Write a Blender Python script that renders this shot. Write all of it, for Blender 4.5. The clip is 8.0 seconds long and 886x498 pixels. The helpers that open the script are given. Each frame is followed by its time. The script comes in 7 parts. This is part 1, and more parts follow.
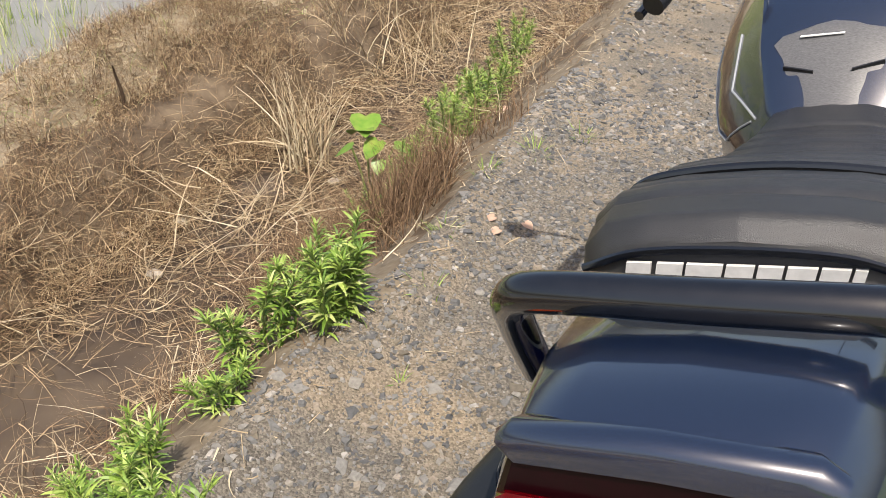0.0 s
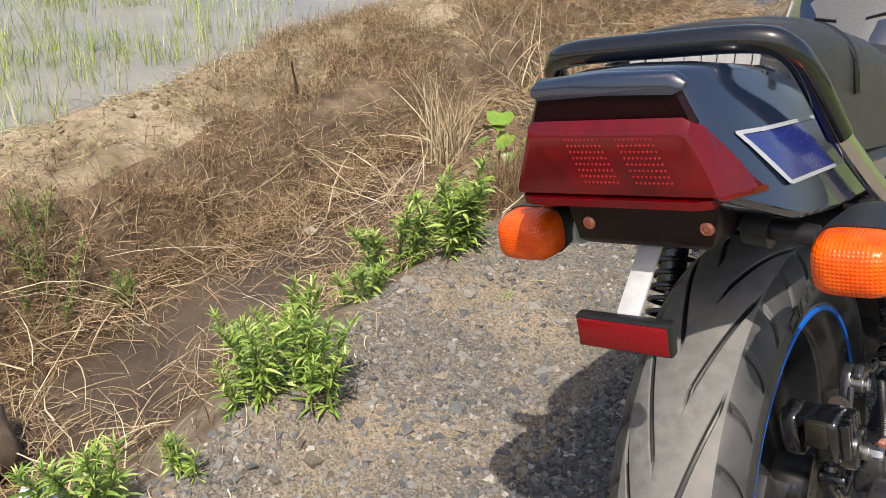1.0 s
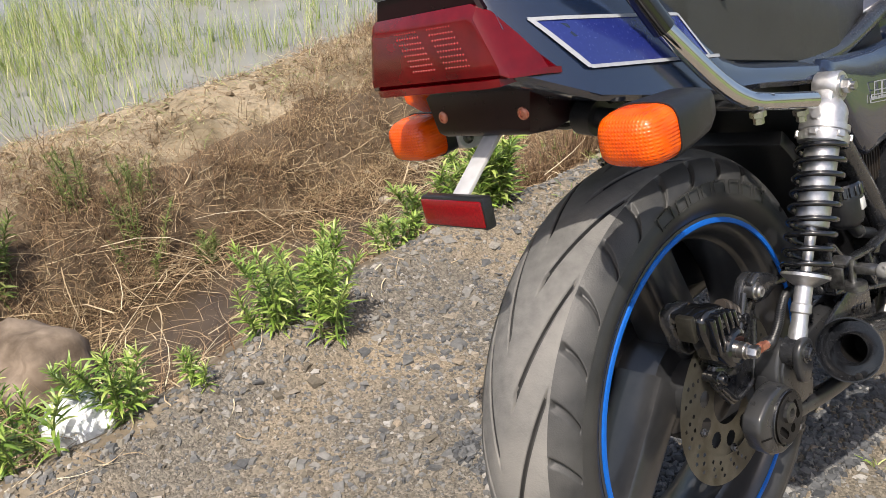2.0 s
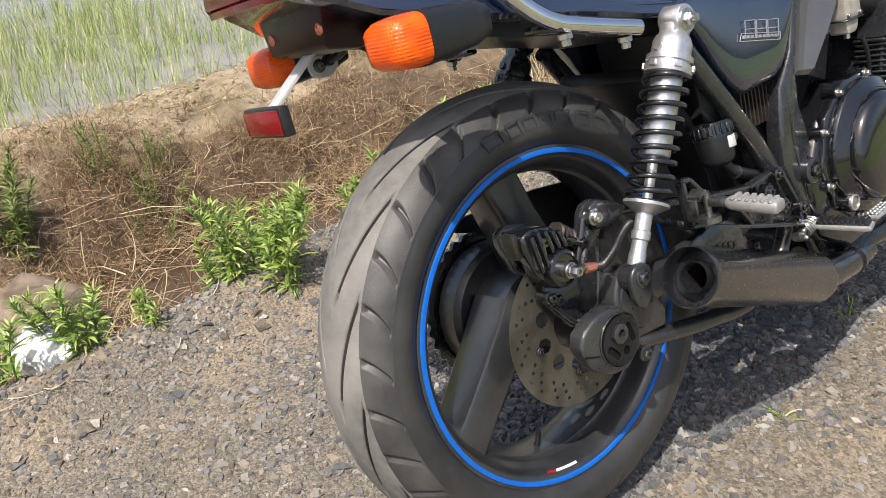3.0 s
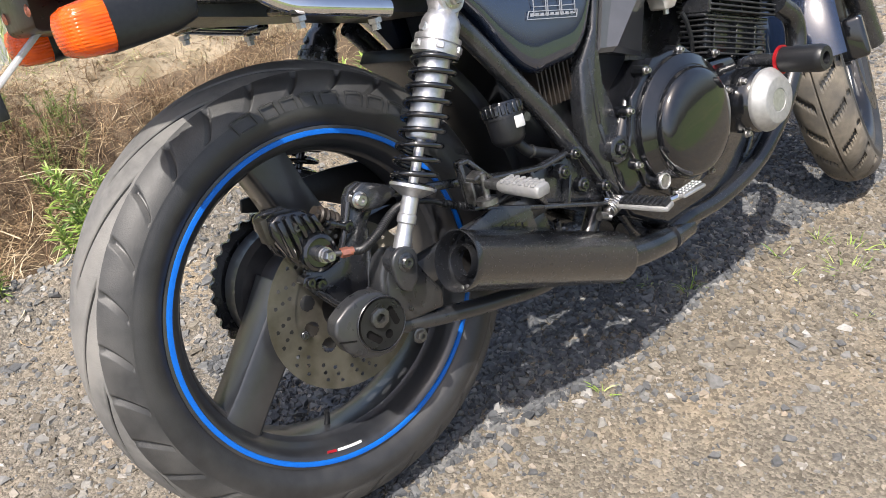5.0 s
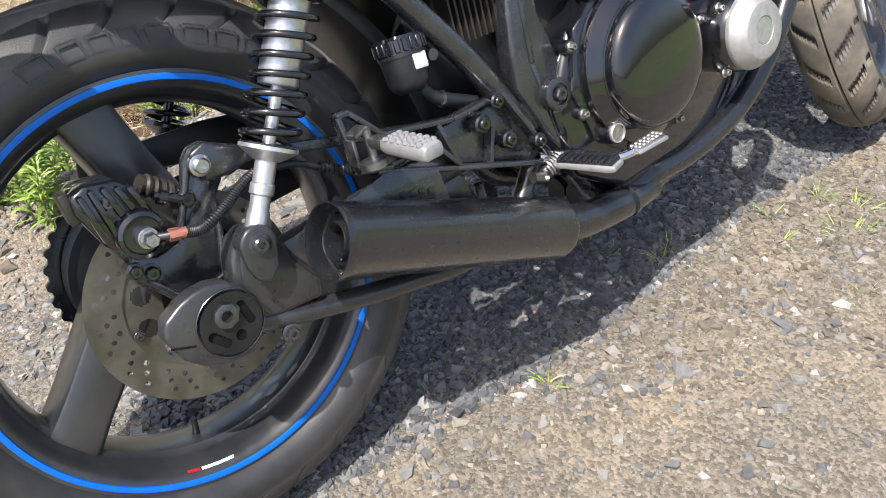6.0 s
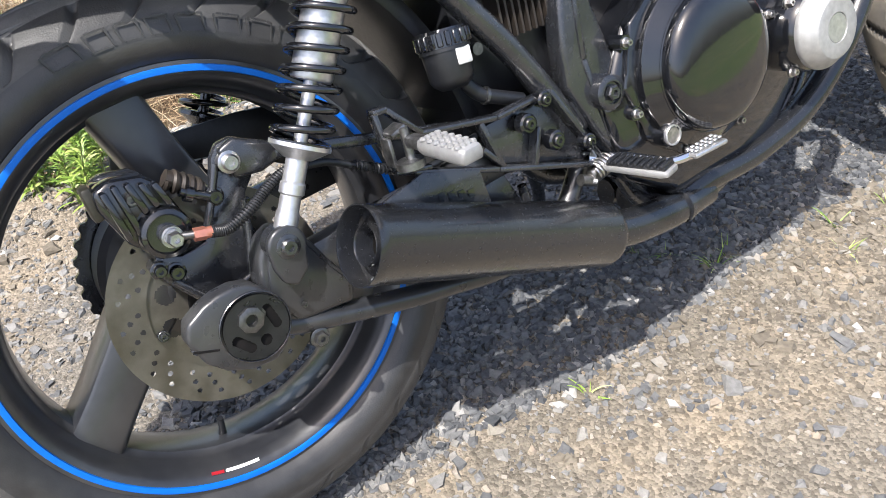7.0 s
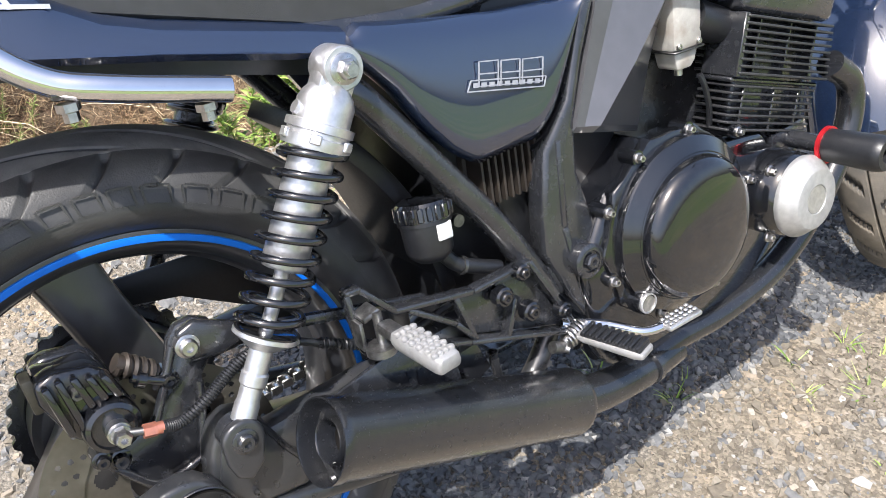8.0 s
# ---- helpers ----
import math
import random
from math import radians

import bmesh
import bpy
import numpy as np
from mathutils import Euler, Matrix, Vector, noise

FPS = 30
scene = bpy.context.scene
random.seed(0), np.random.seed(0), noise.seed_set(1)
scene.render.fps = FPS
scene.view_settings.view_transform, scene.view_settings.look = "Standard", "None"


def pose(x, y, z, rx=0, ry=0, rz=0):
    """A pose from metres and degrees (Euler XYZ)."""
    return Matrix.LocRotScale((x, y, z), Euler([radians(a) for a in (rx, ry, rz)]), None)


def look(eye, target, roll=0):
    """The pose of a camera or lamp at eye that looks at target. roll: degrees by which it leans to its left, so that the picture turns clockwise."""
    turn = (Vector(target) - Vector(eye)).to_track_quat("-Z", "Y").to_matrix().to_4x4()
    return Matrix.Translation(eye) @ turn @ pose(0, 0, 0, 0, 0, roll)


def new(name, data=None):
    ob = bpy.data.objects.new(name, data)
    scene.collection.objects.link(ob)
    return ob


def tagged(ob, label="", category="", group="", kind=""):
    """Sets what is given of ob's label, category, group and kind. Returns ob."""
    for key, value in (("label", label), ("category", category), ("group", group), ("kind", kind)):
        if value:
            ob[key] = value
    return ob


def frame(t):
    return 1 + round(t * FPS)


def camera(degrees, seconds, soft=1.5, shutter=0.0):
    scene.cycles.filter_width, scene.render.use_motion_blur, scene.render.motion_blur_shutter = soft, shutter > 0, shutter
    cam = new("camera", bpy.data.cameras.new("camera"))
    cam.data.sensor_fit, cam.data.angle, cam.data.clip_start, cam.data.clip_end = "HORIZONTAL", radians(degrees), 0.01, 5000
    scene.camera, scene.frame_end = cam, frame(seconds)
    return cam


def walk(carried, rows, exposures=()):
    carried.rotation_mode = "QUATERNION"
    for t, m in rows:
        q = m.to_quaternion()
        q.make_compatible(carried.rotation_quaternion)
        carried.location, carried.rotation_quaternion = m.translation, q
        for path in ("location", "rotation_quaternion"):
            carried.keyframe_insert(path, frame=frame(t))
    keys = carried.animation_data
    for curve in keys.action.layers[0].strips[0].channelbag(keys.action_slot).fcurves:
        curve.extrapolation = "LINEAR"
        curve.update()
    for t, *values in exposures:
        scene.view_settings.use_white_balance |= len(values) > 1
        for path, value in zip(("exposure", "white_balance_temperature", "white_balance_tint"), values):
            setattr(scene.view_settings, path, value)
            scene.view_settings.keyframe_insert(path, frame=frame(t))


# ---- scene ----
cam = camera(55.5, 8.0, soft=0.7, shutter=0.0)
PATH = [
    (0, (-0.233, -0.541, 1.188), (-0.94, 0.982, 0.102), 2.1),
    (0.5, (-0.129, -0.761, 1.199), (-0.973, 0.74, 0.181), 2.0),
    (1, (0.044, -0.924, 1.158), (-0.965, 0.491, 0.166), 1.6),
    (1.2, (0.153, -0.959, 1.143), (-0.932, 0.393, 0.147), 0.5),
    (2.3, (0.43, -0.787, 1.058), (-0.88, 0.359, 0.073), -4.0),
    (2.5, (0.491, -0.757, 1.026), (-0.85, 0.354, 0.041), -4.6),
    (3, (0.65, -0.693, 1.028), (-0.749, 0.351, 0.053), -5.1),
    (3.5, (0.71, -0.586, 1.012), (-0.714, 0.41, 0.023), -5.1),
    (4, (0.827, -0.532, 1.032), (-0.599, 0.447, 0.029), -5.1),
    (4.5, (0.864, -0.511, 1.026), (-0.528, 0.488, -0.004), -4.8),
    (5, (0.812, -0.457, 1.035), (-0.522, 0.58, -0.034), -4.3),
    (5.2, (0.788, -0.408, 1.029), (-0.52, 0.641, -0.061), -4.1),
    (6.3, (0.721, -0.165, 0.899), (-0.603, 0.727, -0.305), -6.5),
    (6.5, (0.709, -0.164, 0.895), (-0.629, 0.703, -0.312), -6.7),
    (7, (0.707, -0.152, 0.917), (-0.661, 0.675, -0.285), -6.6),
    (7.5, (0.711, -0.166, 0.963), (-0.659, 0.684, -0.221), -4.7),
    (8, (0.576, -0.089, 1.037), (-0.724, 0.853, -0.156), 0.4),
]
walk(cam, [(t, look(eye, target, roll)) for t, eye, target, roll in PATH], [(0.0, 0.62, 6800, 12), (1.2, 0.56, 6800, 12), (2.5, 0.66, 6750, 12), (4.0, 0.86, 6600, 12), (5.2, 0.98, 6450, 12), (6.5, 1.24, 6250, 12), (8.0, 1.40, 6220, 12)])

# ---- daylight: a high, slightly hazy sun behind the motorcycle's right shoulder ----
SUN = Vector((0.26, -0.46, 1.0)).normalized()
world = bpy.data.worlds.new("sky")
scene.world = world
world.use_nodes = True
wn = world.node_tree.nodes
sky = wn.new("ShaderNodeTexSky")
sky.sky_type, sky.sun_disc = "NISHITA", False
sky.sun_elevation, sky.sun_rotation = math.asin(SUN.z), math.atan2(SUN.x, SUN.y)
sky.air_density, sky.dust_density, sky.ozone_density = 1.0, 4.0, 0.8
wn["Background"].inputs["Strength"].default_value = 0.115
world.node_tree.links.new(sky.outputs[0], wn["Background"].inputs["Color"])
lamp = bpy.data.lights.new("sun", "SUN")
lamp.energy, lamp.angle, lamp.color = 3.5, radians(0.6), (1.0, 0.95, 0.87)
sun = new("sun", lamp)
sun.matrix_world = look(SUN * 30, (0, 0, 0))


# ---- materials ----
def mat(name, a, b=None, scale=30.0, rough=0.5, rvar=0.08, metal=0.0, bump=0.0, bscale=250.0, coat=0.0, spec=0.5,
        dirt=None, dscale=6.0, stretch=None):
    """A principled surface whose colour goes from a to b by fine noise; dirt: a third colour in large patches."""
    m = bpy.data.materials.new(name)
    m.use_nodes = True
    nt = m.node_tree
    n, link = nt.nodes, nt.links.new
    p = n["Principled BSDF"]
    co = n.new("ShaderNodeTexCoord")
    vec = co.outputs["Object"]
    if stretch:
        mp = n.new("ShaderNodeMapping")
        mp.inputs["Scale"].default_value = stretch
        link(vec, mp.inputs["Vector"])
        vec = mp.outputs[0]
    fine = n.new("ShaderNodeTexNoise")
    fine.inputs["Scale"].default_value, fine.inputs["Detail"].default_value = scale, 6
    link(vec, fine.inputs["Vector"])
    ramp = n.new("ShaderNodeMapRange")
    ramp.inputs["From Min"].default_value, ramp.inputs["From Max"].default_value = 0.3, 0.7
    link(fine.outputs["Fac"], ramp.inputs["Value"])
    mix = n.new("ShaderNodeMix")
    mix.data_type = "RGBA"
    mix.inputs[6].default_value, mix.inputs[7].default_value = (*a, 1), (*(b or a), 1)
    link(ramp.outputs[0], mix.inputs[0])
    out = mix.outputs[2]
    if dirt:
        big = n.new("ShaderNodeTexNoise")
        big.inputs["Scale"].default_value, big.inputs["Detail"].default_value = dscale, 5
        link(co.outputs["Object"], big.inputs["Vector"])
        cut = n.new("ShaderNodeMapRange")
        cut.inputs["From Min"].default_value, cut.inputs["From Max"].default_value = 0.46, 0.68
        link(big.outputs["Fac"], cut.inputs["Value"])
        mix2 = n.new("ShaderNodeMix")
        mix2.data_type = "RGBA"
        mix2.inputs[7].default_value = (*dirt, 1)
        link(cut.outputs[0], mix2.inputs[0])
        link(out, mix2.inputs[6])
        out = mix2.outputs[2]
    link(out, p.inputs["Base Color"])
    rr = n.new("ShaderNodeMapRange")
    rr.inputs["To Min"].default_value, rr.inputs["To Max"].default_value = max(rough - rvar, 0.02), min(rough + rvar, 1)
    link(fine.outputs["Fac"], rr.inputs["Value"])
    link(rr.outputs[0], p.inputs["Roughness"])
    p.inputs["Metallic"].default_value = metal
    p.inputs["Specular IOR Level"].default_value = spec
    p.inputs["Coat Weight"].default_value, p.inputs["Coat Roughness"].default_value = coat, 0.04 if coat >= 0.8 else 0.14
    if bump:
        bn = n.new("ShaderNodeTexNoise")
        bn.inputs["Scale"].default_value, bn.inputs["Detail"].default_value = bscale, 4
        link(vec, bn.inputs["Vector"])
        bu = n.new("ShaderNodeBump")
        bu.inputs["Strength"].default_value, bu.inputs["Distance"].default_value = bump, 0.002
        link(bn.outputs["Fac"], bu.inputs["Height"])
        link(bu.outputs[0], p.inputs["Normal"])
    return m


def ramped(name, stops, rough=0.8, scale=30.0, bump=0.3, bscale=200.0, spec=0.3, vary=0.25):
    """Many small pieces in one mesh: each takes its own colour from the stops."""
    m = mat(name, (1, 1, 1), (0.7, 0.7, 0.7), scale=scale, rough=rough, bump=bump, bscale=bscale, spec=spec)
    nt = m.node_tree
    p = nt.nodes["Principled BSDF"]
    old = p.inputs["Base Color"].links[0].from_socket
    geo = nt.nodes.new("ShaderNodeNewGeometry")
    cr = nt.nodes.new("ShaderNodeValToRGB")
    cr.color_ramp.interpolation = "LINEAR"
    el = cr.color_ramp.elements
    while len(el) < len(stops):
        el.new(0.5)
    for e, (at, c) in zip(el, stops):
        e.position, e.color = at, (*c, 1)
    nt.links.new(geo.outputs["Random Per Island"], cr.inputs[0])
    mul = nt.nodes.new("ShaderNodeMix")
    mul.data_type, mul.blend_type = "RGBA", "MULTIPLY"
    mul.inputs[0].default_value = 1.0
    nt.links.new(cr.outputs[0], mul.inputs[6])
    nt.links.new(old, mul.inputs[7])
    nt.links.new(mul.outputs[2], p.inputs["Base Color"])
    return m


PAINT = mat("navy_paint", (0.006, 0.0125, 0.032), (0.009, 0.0175, 0.043), scale=900, rough=0.22, metal=0.15, coat=1.0)
PAINT.node_tree.nodes["Principled BSDF"].inputs["Coat IOR"].default_value = 1.9
BLUEBAND = mat("blue_band", (0.012, 0.02, 0.13), (0.016, 0.027, 0.16), scale=300, rough=0.25, coat=1.0)
BADGE = mat("worn_badge", (0.20, 0.21, 0.24), (0.30, 0.31, 0.34), scale=220, rough=0.35, coat=0.4)
SILVERLINE = mat("silver_line", (0.36, 0.375, 0.40), (0.30, 0.315, 0.34), scale=300, rough=0.3, coat=0.5)
GLOSSBLACK = mat("gloss_black", (0.0045, 0.005, 0.0065), (0.0075, 0.0082, 0.010), scale=120, rough=0.13, rvar=0.07, coat=1.0, bump=0.05, bscale=90)
SATIN = mat("satin_black", (0.0115, 0.0125, 0.0155), (0.020, 0.0215, 0.0252), scale=110, rough=0.25, rvar=0.12, bump=0.12, bscale=260, dirt=(0.024, 0.025, 0.0275), dscale=22, coat=0.6, spec=0.7)
WHEELBLACK = mat("wheel_black", (0.014, 0.0150, 0.0180), (0.021, 0.0224, 0.026), scale=90, rough=0.34, bump=0.05, bscale=700, dirt=(0.034, 0.0345, 0.036), dscale=11, coat=0.5, spec=0.7)
MUFFLER = mat("muffler_black", (0.0085, 0.0095, 0.0120), (0.012, 0.0132, 0.0162), scale=200, rough=0.25, bump=0.05, bscale=1200, dirt=(0.015, 0.0152, 0.016), dscale=18, coat=0.7)
RUBBER = mat("tyre_rubber", (0.019, 0.0194, 0.0205), (0.029, 0.0295, 0.031), scale=60, rough=0.42, bump=0.12, bscale=500, dirt=(0.045, 0.0445, 0.0435), dscale=9)
TREAD = mat("tyre_tread", (0.105, 0.103, 0.099), (0.155, 0.152, 0.145), scale=70, rough=0.75, bump=0.25, bscale=400, dirt=(0.205, 0.197, 0.182), dscale=10)
SHOULDER = mat("tyre_shoulder", (0.029, 0.0293, 0.0300), (0.045, 0.0450, 0.0450), scale=60, rough=0.52, bump=0.2, bscale=500, dirt=(0.070, 0.0688, 0.066), dscale=12)
FRONTTREAD = mat("earthy_front_tread", (0.15, 0.13, 0.10), (0.22, 0.19, 0.15), scale=60, rough=0.85, bump=0.3, bscale=400, dirt=(0.08, 0.074, 0.066), dscale=9)
BLUESTRIPE = mat("blue_stripe", (0.002, 0.105, 0.47), (0.003, 0.12, 0.52), scale=120, rough=0.45, coat=0.0, spec=0.3)
CHROME = mat("chrome", (0.78, 0.78, 0.79), (0.72, 0.72, 0.73), scale=60, rough=0.09, rvar=0.04, metal=1.0)
ALU = mat("brushed_aluminium", (0.66, 0.66, 0.67), (0.50, 0.50, 0.51), scale=140, rough=0.34, metal=0.85, bump=0.08, bscale=600)
CASTALU = mat("cast_aluminium", (0.46, 0.46, 0.455), (0.36, 0.36, 0.355), scale=90, rough=0.5, rvar=0.12, metal=0.6, bump=0.25, bscale=900)
HINGE = mat("worn_hinge_steel", (0.30, 0.30, 0.30), (0.16, 0.16, 0.16), scale=160, rough=0.35, rvar=0.15, metal=0.9, bump=0.15, bscale=500, dirt=(0.08, 0.08, 0.08), dscale=60)
PEGALU = mat("grey_peg", (0.36, 0.36, 0.36), (0.26, 0.26, 0.262), scale=90, rough=0.5, rvar=0.12, metal=0.5, bump=0.25, bscale=900, dirt=(0.30, 0.30, 0.29), dscale=60)
DISC = mat("disc_steel", (0.30, 0.285, 0.245), (0.23, 0.218, 0.185), scale=40, rough=0.36, metal=0.7, bump=0.1, bscale=800, dirt=(0.17, 0.155, 0.12), dscale=22)
NUT = mat("nut_steel", (0.16, 0.16, 0.16), (0.1, 0.1, 0.1), scale=200, rough=0.35, metal=0.9)
CREAM = mat("carb_casting", (0.46, 0.445, 0.41), (0.34, 0.325, 0.30), scale=70, rough=0.55, metal=0.2, bump=0.3, bscale=600, dirt=(0.3, 0.27, 0.23), dscale=30)
BOLT = mat("bolt_steel", (0.62, 0.61, 0.6), (0.4, 0.39, 0.38), scale=200, rough=0.3, metal=1.0)
COPPER = mat("copper_fitting", (0.75, 0.3, 0.2), (0.6, 0.24, 0.17), scale=200, rough=0.35, metal=0.8)
REDLENS = mat("red_lens", (0.095, 0.0003, 0.0022), (0.125, 0.0004, 0.0030), scale=60, rough=0.12, rvar=0.05, coat=0.5, spec=0.35, dirt=(0.065, 0.0003, 0.0018), dscale=18)
DARKLENS = mat("dark_red_lens", (0.008, 0.0012, 0.002), (0.011, 0.0015, 0.003), scale=90, rough=0.3, spec=0.2)
CLOUDY = mat("cloudy_lens", (0.13, 0.125, 0.11), (0.07, 0.068, 0.06), scale=90, rough=0.2, coat=0.6, dirt=(0.2, 0.19, 0.165), dscale=120)
MILKY = mat("milky_plastic", (0.62, 0.63, 0.62), (0.5, 0.51, 0.5), scale=80, rough=0.3, coat=0.3)
BRASSY = mat("tarnished_steel", (0.055, 0.052, 0.042), (0.03, 0.029, 0.024), scale=120, rough=0.45, metal=0.6)
# lighter red that paints the glints of the tail lamp's facets
FACET = mat("facet_sparkle", (0.36, 0.006, 0.012), (0.22, 0.003, 0.006), scale=200, rough=0.2, coat=0.6)
ORANGE = mat("orange_lens", (0.66, 0.055, 0.001), (0.88, 0.115, 0.003), scale=45, rough=0.15, coat=0.25, spec=0.4)
waffle = ORANGE.node_tree
grid_co = waffle.nodes.new("ShaderNodeTexCoord")
ridges = []
for way in ("X", "Z"):
    wave = waffle.nodes.new("ShaderNodeTexWave")
    wave.bands_direction = way
    wave.inputs["Scale"].default_value = 88
    waffle.links.new(grid_co.outputs["Object"], wave.inputs["Vector"])
    ridges.append(wave.outputs["Fac"])
both = waffle.nodes.new("ShaderNodeMath")
both.operation = "MULTIPLY"
for k in (0, 1):
    waffle.links.new(ridges[k], both.inputs[k])
dimple = waffle.nodes.new("ShaderNodeBump")
dimple.inputs["Strength"].default_value, dimple.inputs["Distance"].default_value = 0.55, 0.0012
waffle.links.new(both.outputs[0], dimple.inputs["Height"])
waffle.links.new(dimple.outputs[0], waffle.nodes["Principled BSDF"].inputs["Normal"])
REFLECT = mat("red_reflector", (0.24, 0.003, 0.007), (0.12, 0.002, 0.005), scale=700, rough=0.15, coat=0.25, spec=0.35)
VINYL = mat("seat_vinyl", (0.028, 0.0287, 0.0305), (0.038, 0.0389, 0.041), scale=80, rough=0.36, bump=0.3, bscale=1500, dirt=(0.026, 0.026, 0.0265), dscale=10, spec=0.6)
WHITE = mat("white_print", (0.75, 0.75, 0.73), (0.62, 0.62, 0.6), scale=150, rough=0.5)
PLASTIC = mat("black_plastic", (0.009, 0.0097, 0.0115), (0.015, 0.0158, 0.018), scale=200, rough=0.36, bump=0.12, bscale=1500)
REDRING = mat("red_anodised", (0.5, 0.02, 0.03), (0.42, 0.015, 0.02), scale=100, rough=0.3, metal=0.5)
PAD = mat("tank_pad", (0.075, 0.075, 0.078), (0.14, 0.14, 0.142), scale=260, rough=0.36, stretch=(1, 6, 1), coat=0.3)
BROWNFIN = mat("rusty_heat", (0.045, 0.035, 0.028), (0.025, 0.022, 0.02), scale=50, rough=0.5, metal=0.3)
FINBLACK = mat("fin_black", (0.028, 0.029, 0.031), (0.045, 0.046, 0.048), scale=150, rough=0.4, metal=0.3, bump=0.15, bscale=500)
GRAPHITE = mat("graphite_paint", (0.070, 0.071, 0.077), (0.080, 0.081, 0.088), scale=60, rough=0.30, rvar=0.03, metal=0.2, coat=0.9)
# the castings' grey sheen is partly put into this lifted base colour
SHEENBLACK = mat("sheen_black_casting", (0.0155, 0.0167, 0.0193), (0.025, 0.0265, 0.0297), scale=70, rough=0.30, rvar=0.1, bump=0.12, bscale=300, dirt=(0.034, 0.0345, 0.0355), dscale=16, coat=0.35, spec=0.6)
# near-black for the tail pipe's soot and for painted shade in the axle's openings
DARKHOLE = mat("soot_and_shade_black", (0.006, 0.006, 0.006), (0.012, 0.011, 0.011), scale=90, rough=0.85, spec=0.1)
STRUT = mat("white_strut", (0.50, 0.50, 0.51), (0.40, 0.40, 0.41), scale=60, rough=0.4)


# ---- mesh helpers ----
def finish(bm, angle=38):
    """Smooth faces, sharp edges past the angle."""
    bmesh.ops.recalc_face_normals(bm, faces=bm.faces[:])
    lim = radians(angle)
    for f in bm.faces:
        f.smooth = True
    for e in bm.edges:
        if len(e.link_faces) == 2 and e.calc_face_angle(0.0) > lim:
            e.smooth = False
    return bm


def mesh_of(name, bm, material, angle=38):
    finish(bm, angle)
    me = bpy.data.meshes.new(name)
    bm.to_mesh(me)
    bm.free()
    for m in material if isinstance(material, (list, tuple)) else [material]:
        me.materials.append(m)
    return me


def part(name, bm, material, parent, label="", angle=38):
    ob = new(name, mesh_of(name, bm, material, angle))
    ob.parent = parent
    return tagged(ob, label)


def merge(*bms):
    """Joins several bmeshes into the first."""
    out = bms[0]
    for b in bms[1:]:
        me = bpy.data.meshes.new("tmp")
        b.to_mesh(me)
        b.free()
        out.from_mesh(me)
        bpy.data.meshes.remove(me)
    return out


def moved(bm, m):
    bmesh.ops.transform(bm, matrix=m, verts=bm.verts[:])
    return bm


def loft(rings, cap=True, closed_ring=True):
    bm = bmesh.new()
    vs = [[bm.verts.new(p) for p in r] for r in rings]
    k = len(rings[0])
    for a, b in zip(vs, vs[1:]):
        for i in range(k if closed_ring else k - 1):
            j = (i + 1) % k
            bm.faces.new((a[i], a[j], b[j], b[i]))
    if cap:
        bm.faces.new(vs[0][::-1])
        bm.faces.new(vs[-1])
    return bm


def curve_pts(pts, n=8):
    """Catmull-Rom through the points."""
    p = [Vector(q) for q in pts]
    if len(p) < 3:
        return p
    p = [2 * p[0] - p[1]] + p + [2 * p[-1] - p[-2]]
    out = []
    for i in range(1, len(p) - 2):
        for k in range(n):
            t = k / n
            a, b, c, d = p[i - 1], p[i], p[i + 1], p[i + 2]
            out.append(0.5 * ((2 * b) + (c - a) * t + (2 * a - 5 * b + 4 * c - d) * t * t + (3 * b - a - 3 * c + d) * t ** 3))
    return out + [p[-2]]


def tube(pts, r, seg=16, n=8, smooth=True, cap=True):
    """A round tube along points; r: one radius or one for each point."""
    line = curve_pts(pts, n) if smooth else [Vector(q) for q in pts]
    m = len(line)
    if isinstance(r, (list, tuple)):
        rr = [float(v) for v in np.interp(np.linspace(0, 1, m), np.linspace(0, 1, len(r)), r)]
    else:
        rr = [r] * m
    rings, side = [], None
    for i, q in enumerate(line):
        d = (line[min(i + 1, m - 1)] - line[max(i - 1, 0)]).normalized()
        if side is None:
            side = d.orthogonal().normalized()
        side = (side - d * side.dot(d)).normalized()
        up = d.cross(side)
        rings.append([q + rr[i] * (math.cos(a) * side + math.sin(a) * up) for a in (2 * math.pi * k / seg for k in range(seg))])
    return loft(rings, cap)


def rod(a, b, r, seg=20, r2=None):
    return tube([a, b], [r, r if r2 is None else r2], seg, smooth=False)


def lathe(profile, seg=64, loop=False, centre=(0, 0, 0), cap=True):
    """Turns (x, r) round the x axis."""
    bm = bmesh.new()
    cx, cy, cz = centre
    vs = [[bm.verts.new((cx + x, cy + r * math.cos(a), cz + r * math.sin(a))) for x, r in profile] for a in (2 * math.pi * k / seg for k in range(seg))]
    k = len(profile)
    for i in range(seg):
        a, b = vs[i], vs[(i + 1) % seg]
        for j in range(k if loop else k - 1):
            l = (j + 1) % k
            bm.faces.new((a[j], a[l], b[l], b[j]))
    if cap and not loop:
        for j in (0, k - 1):
            if profile[j][1] > 1e-6:
                bm.faces.new([v[j] for v in vs])
    return bm


def turned(a, b, profile, seg=32, cap=True):
    """A lathe along a-b; the profile's x runs in metres from a."""
    a, b = Vector(a), Vector(b)
    q = (b - a).to_track_quat("X", "Z").to_matrix().to_4x4()
    return moved(lathe(profile, seg, cap=cap), Matrix.Translation(a) @ q)


def bevel(bm, w, seg=2, angle=30):
    lim = radians(angle)
    bm.normal_update()
    ed = [e for e in bm.edges if len(e.link_faces) == 2 and e.calc_face_angle(0.0) > lim]
    if ed:
        bmesh.ops.bevel(bm, geom=ed, offset=w, segments=seg, profile=0.5, affect="EDGES", clamp_overlap=True)
    return bm


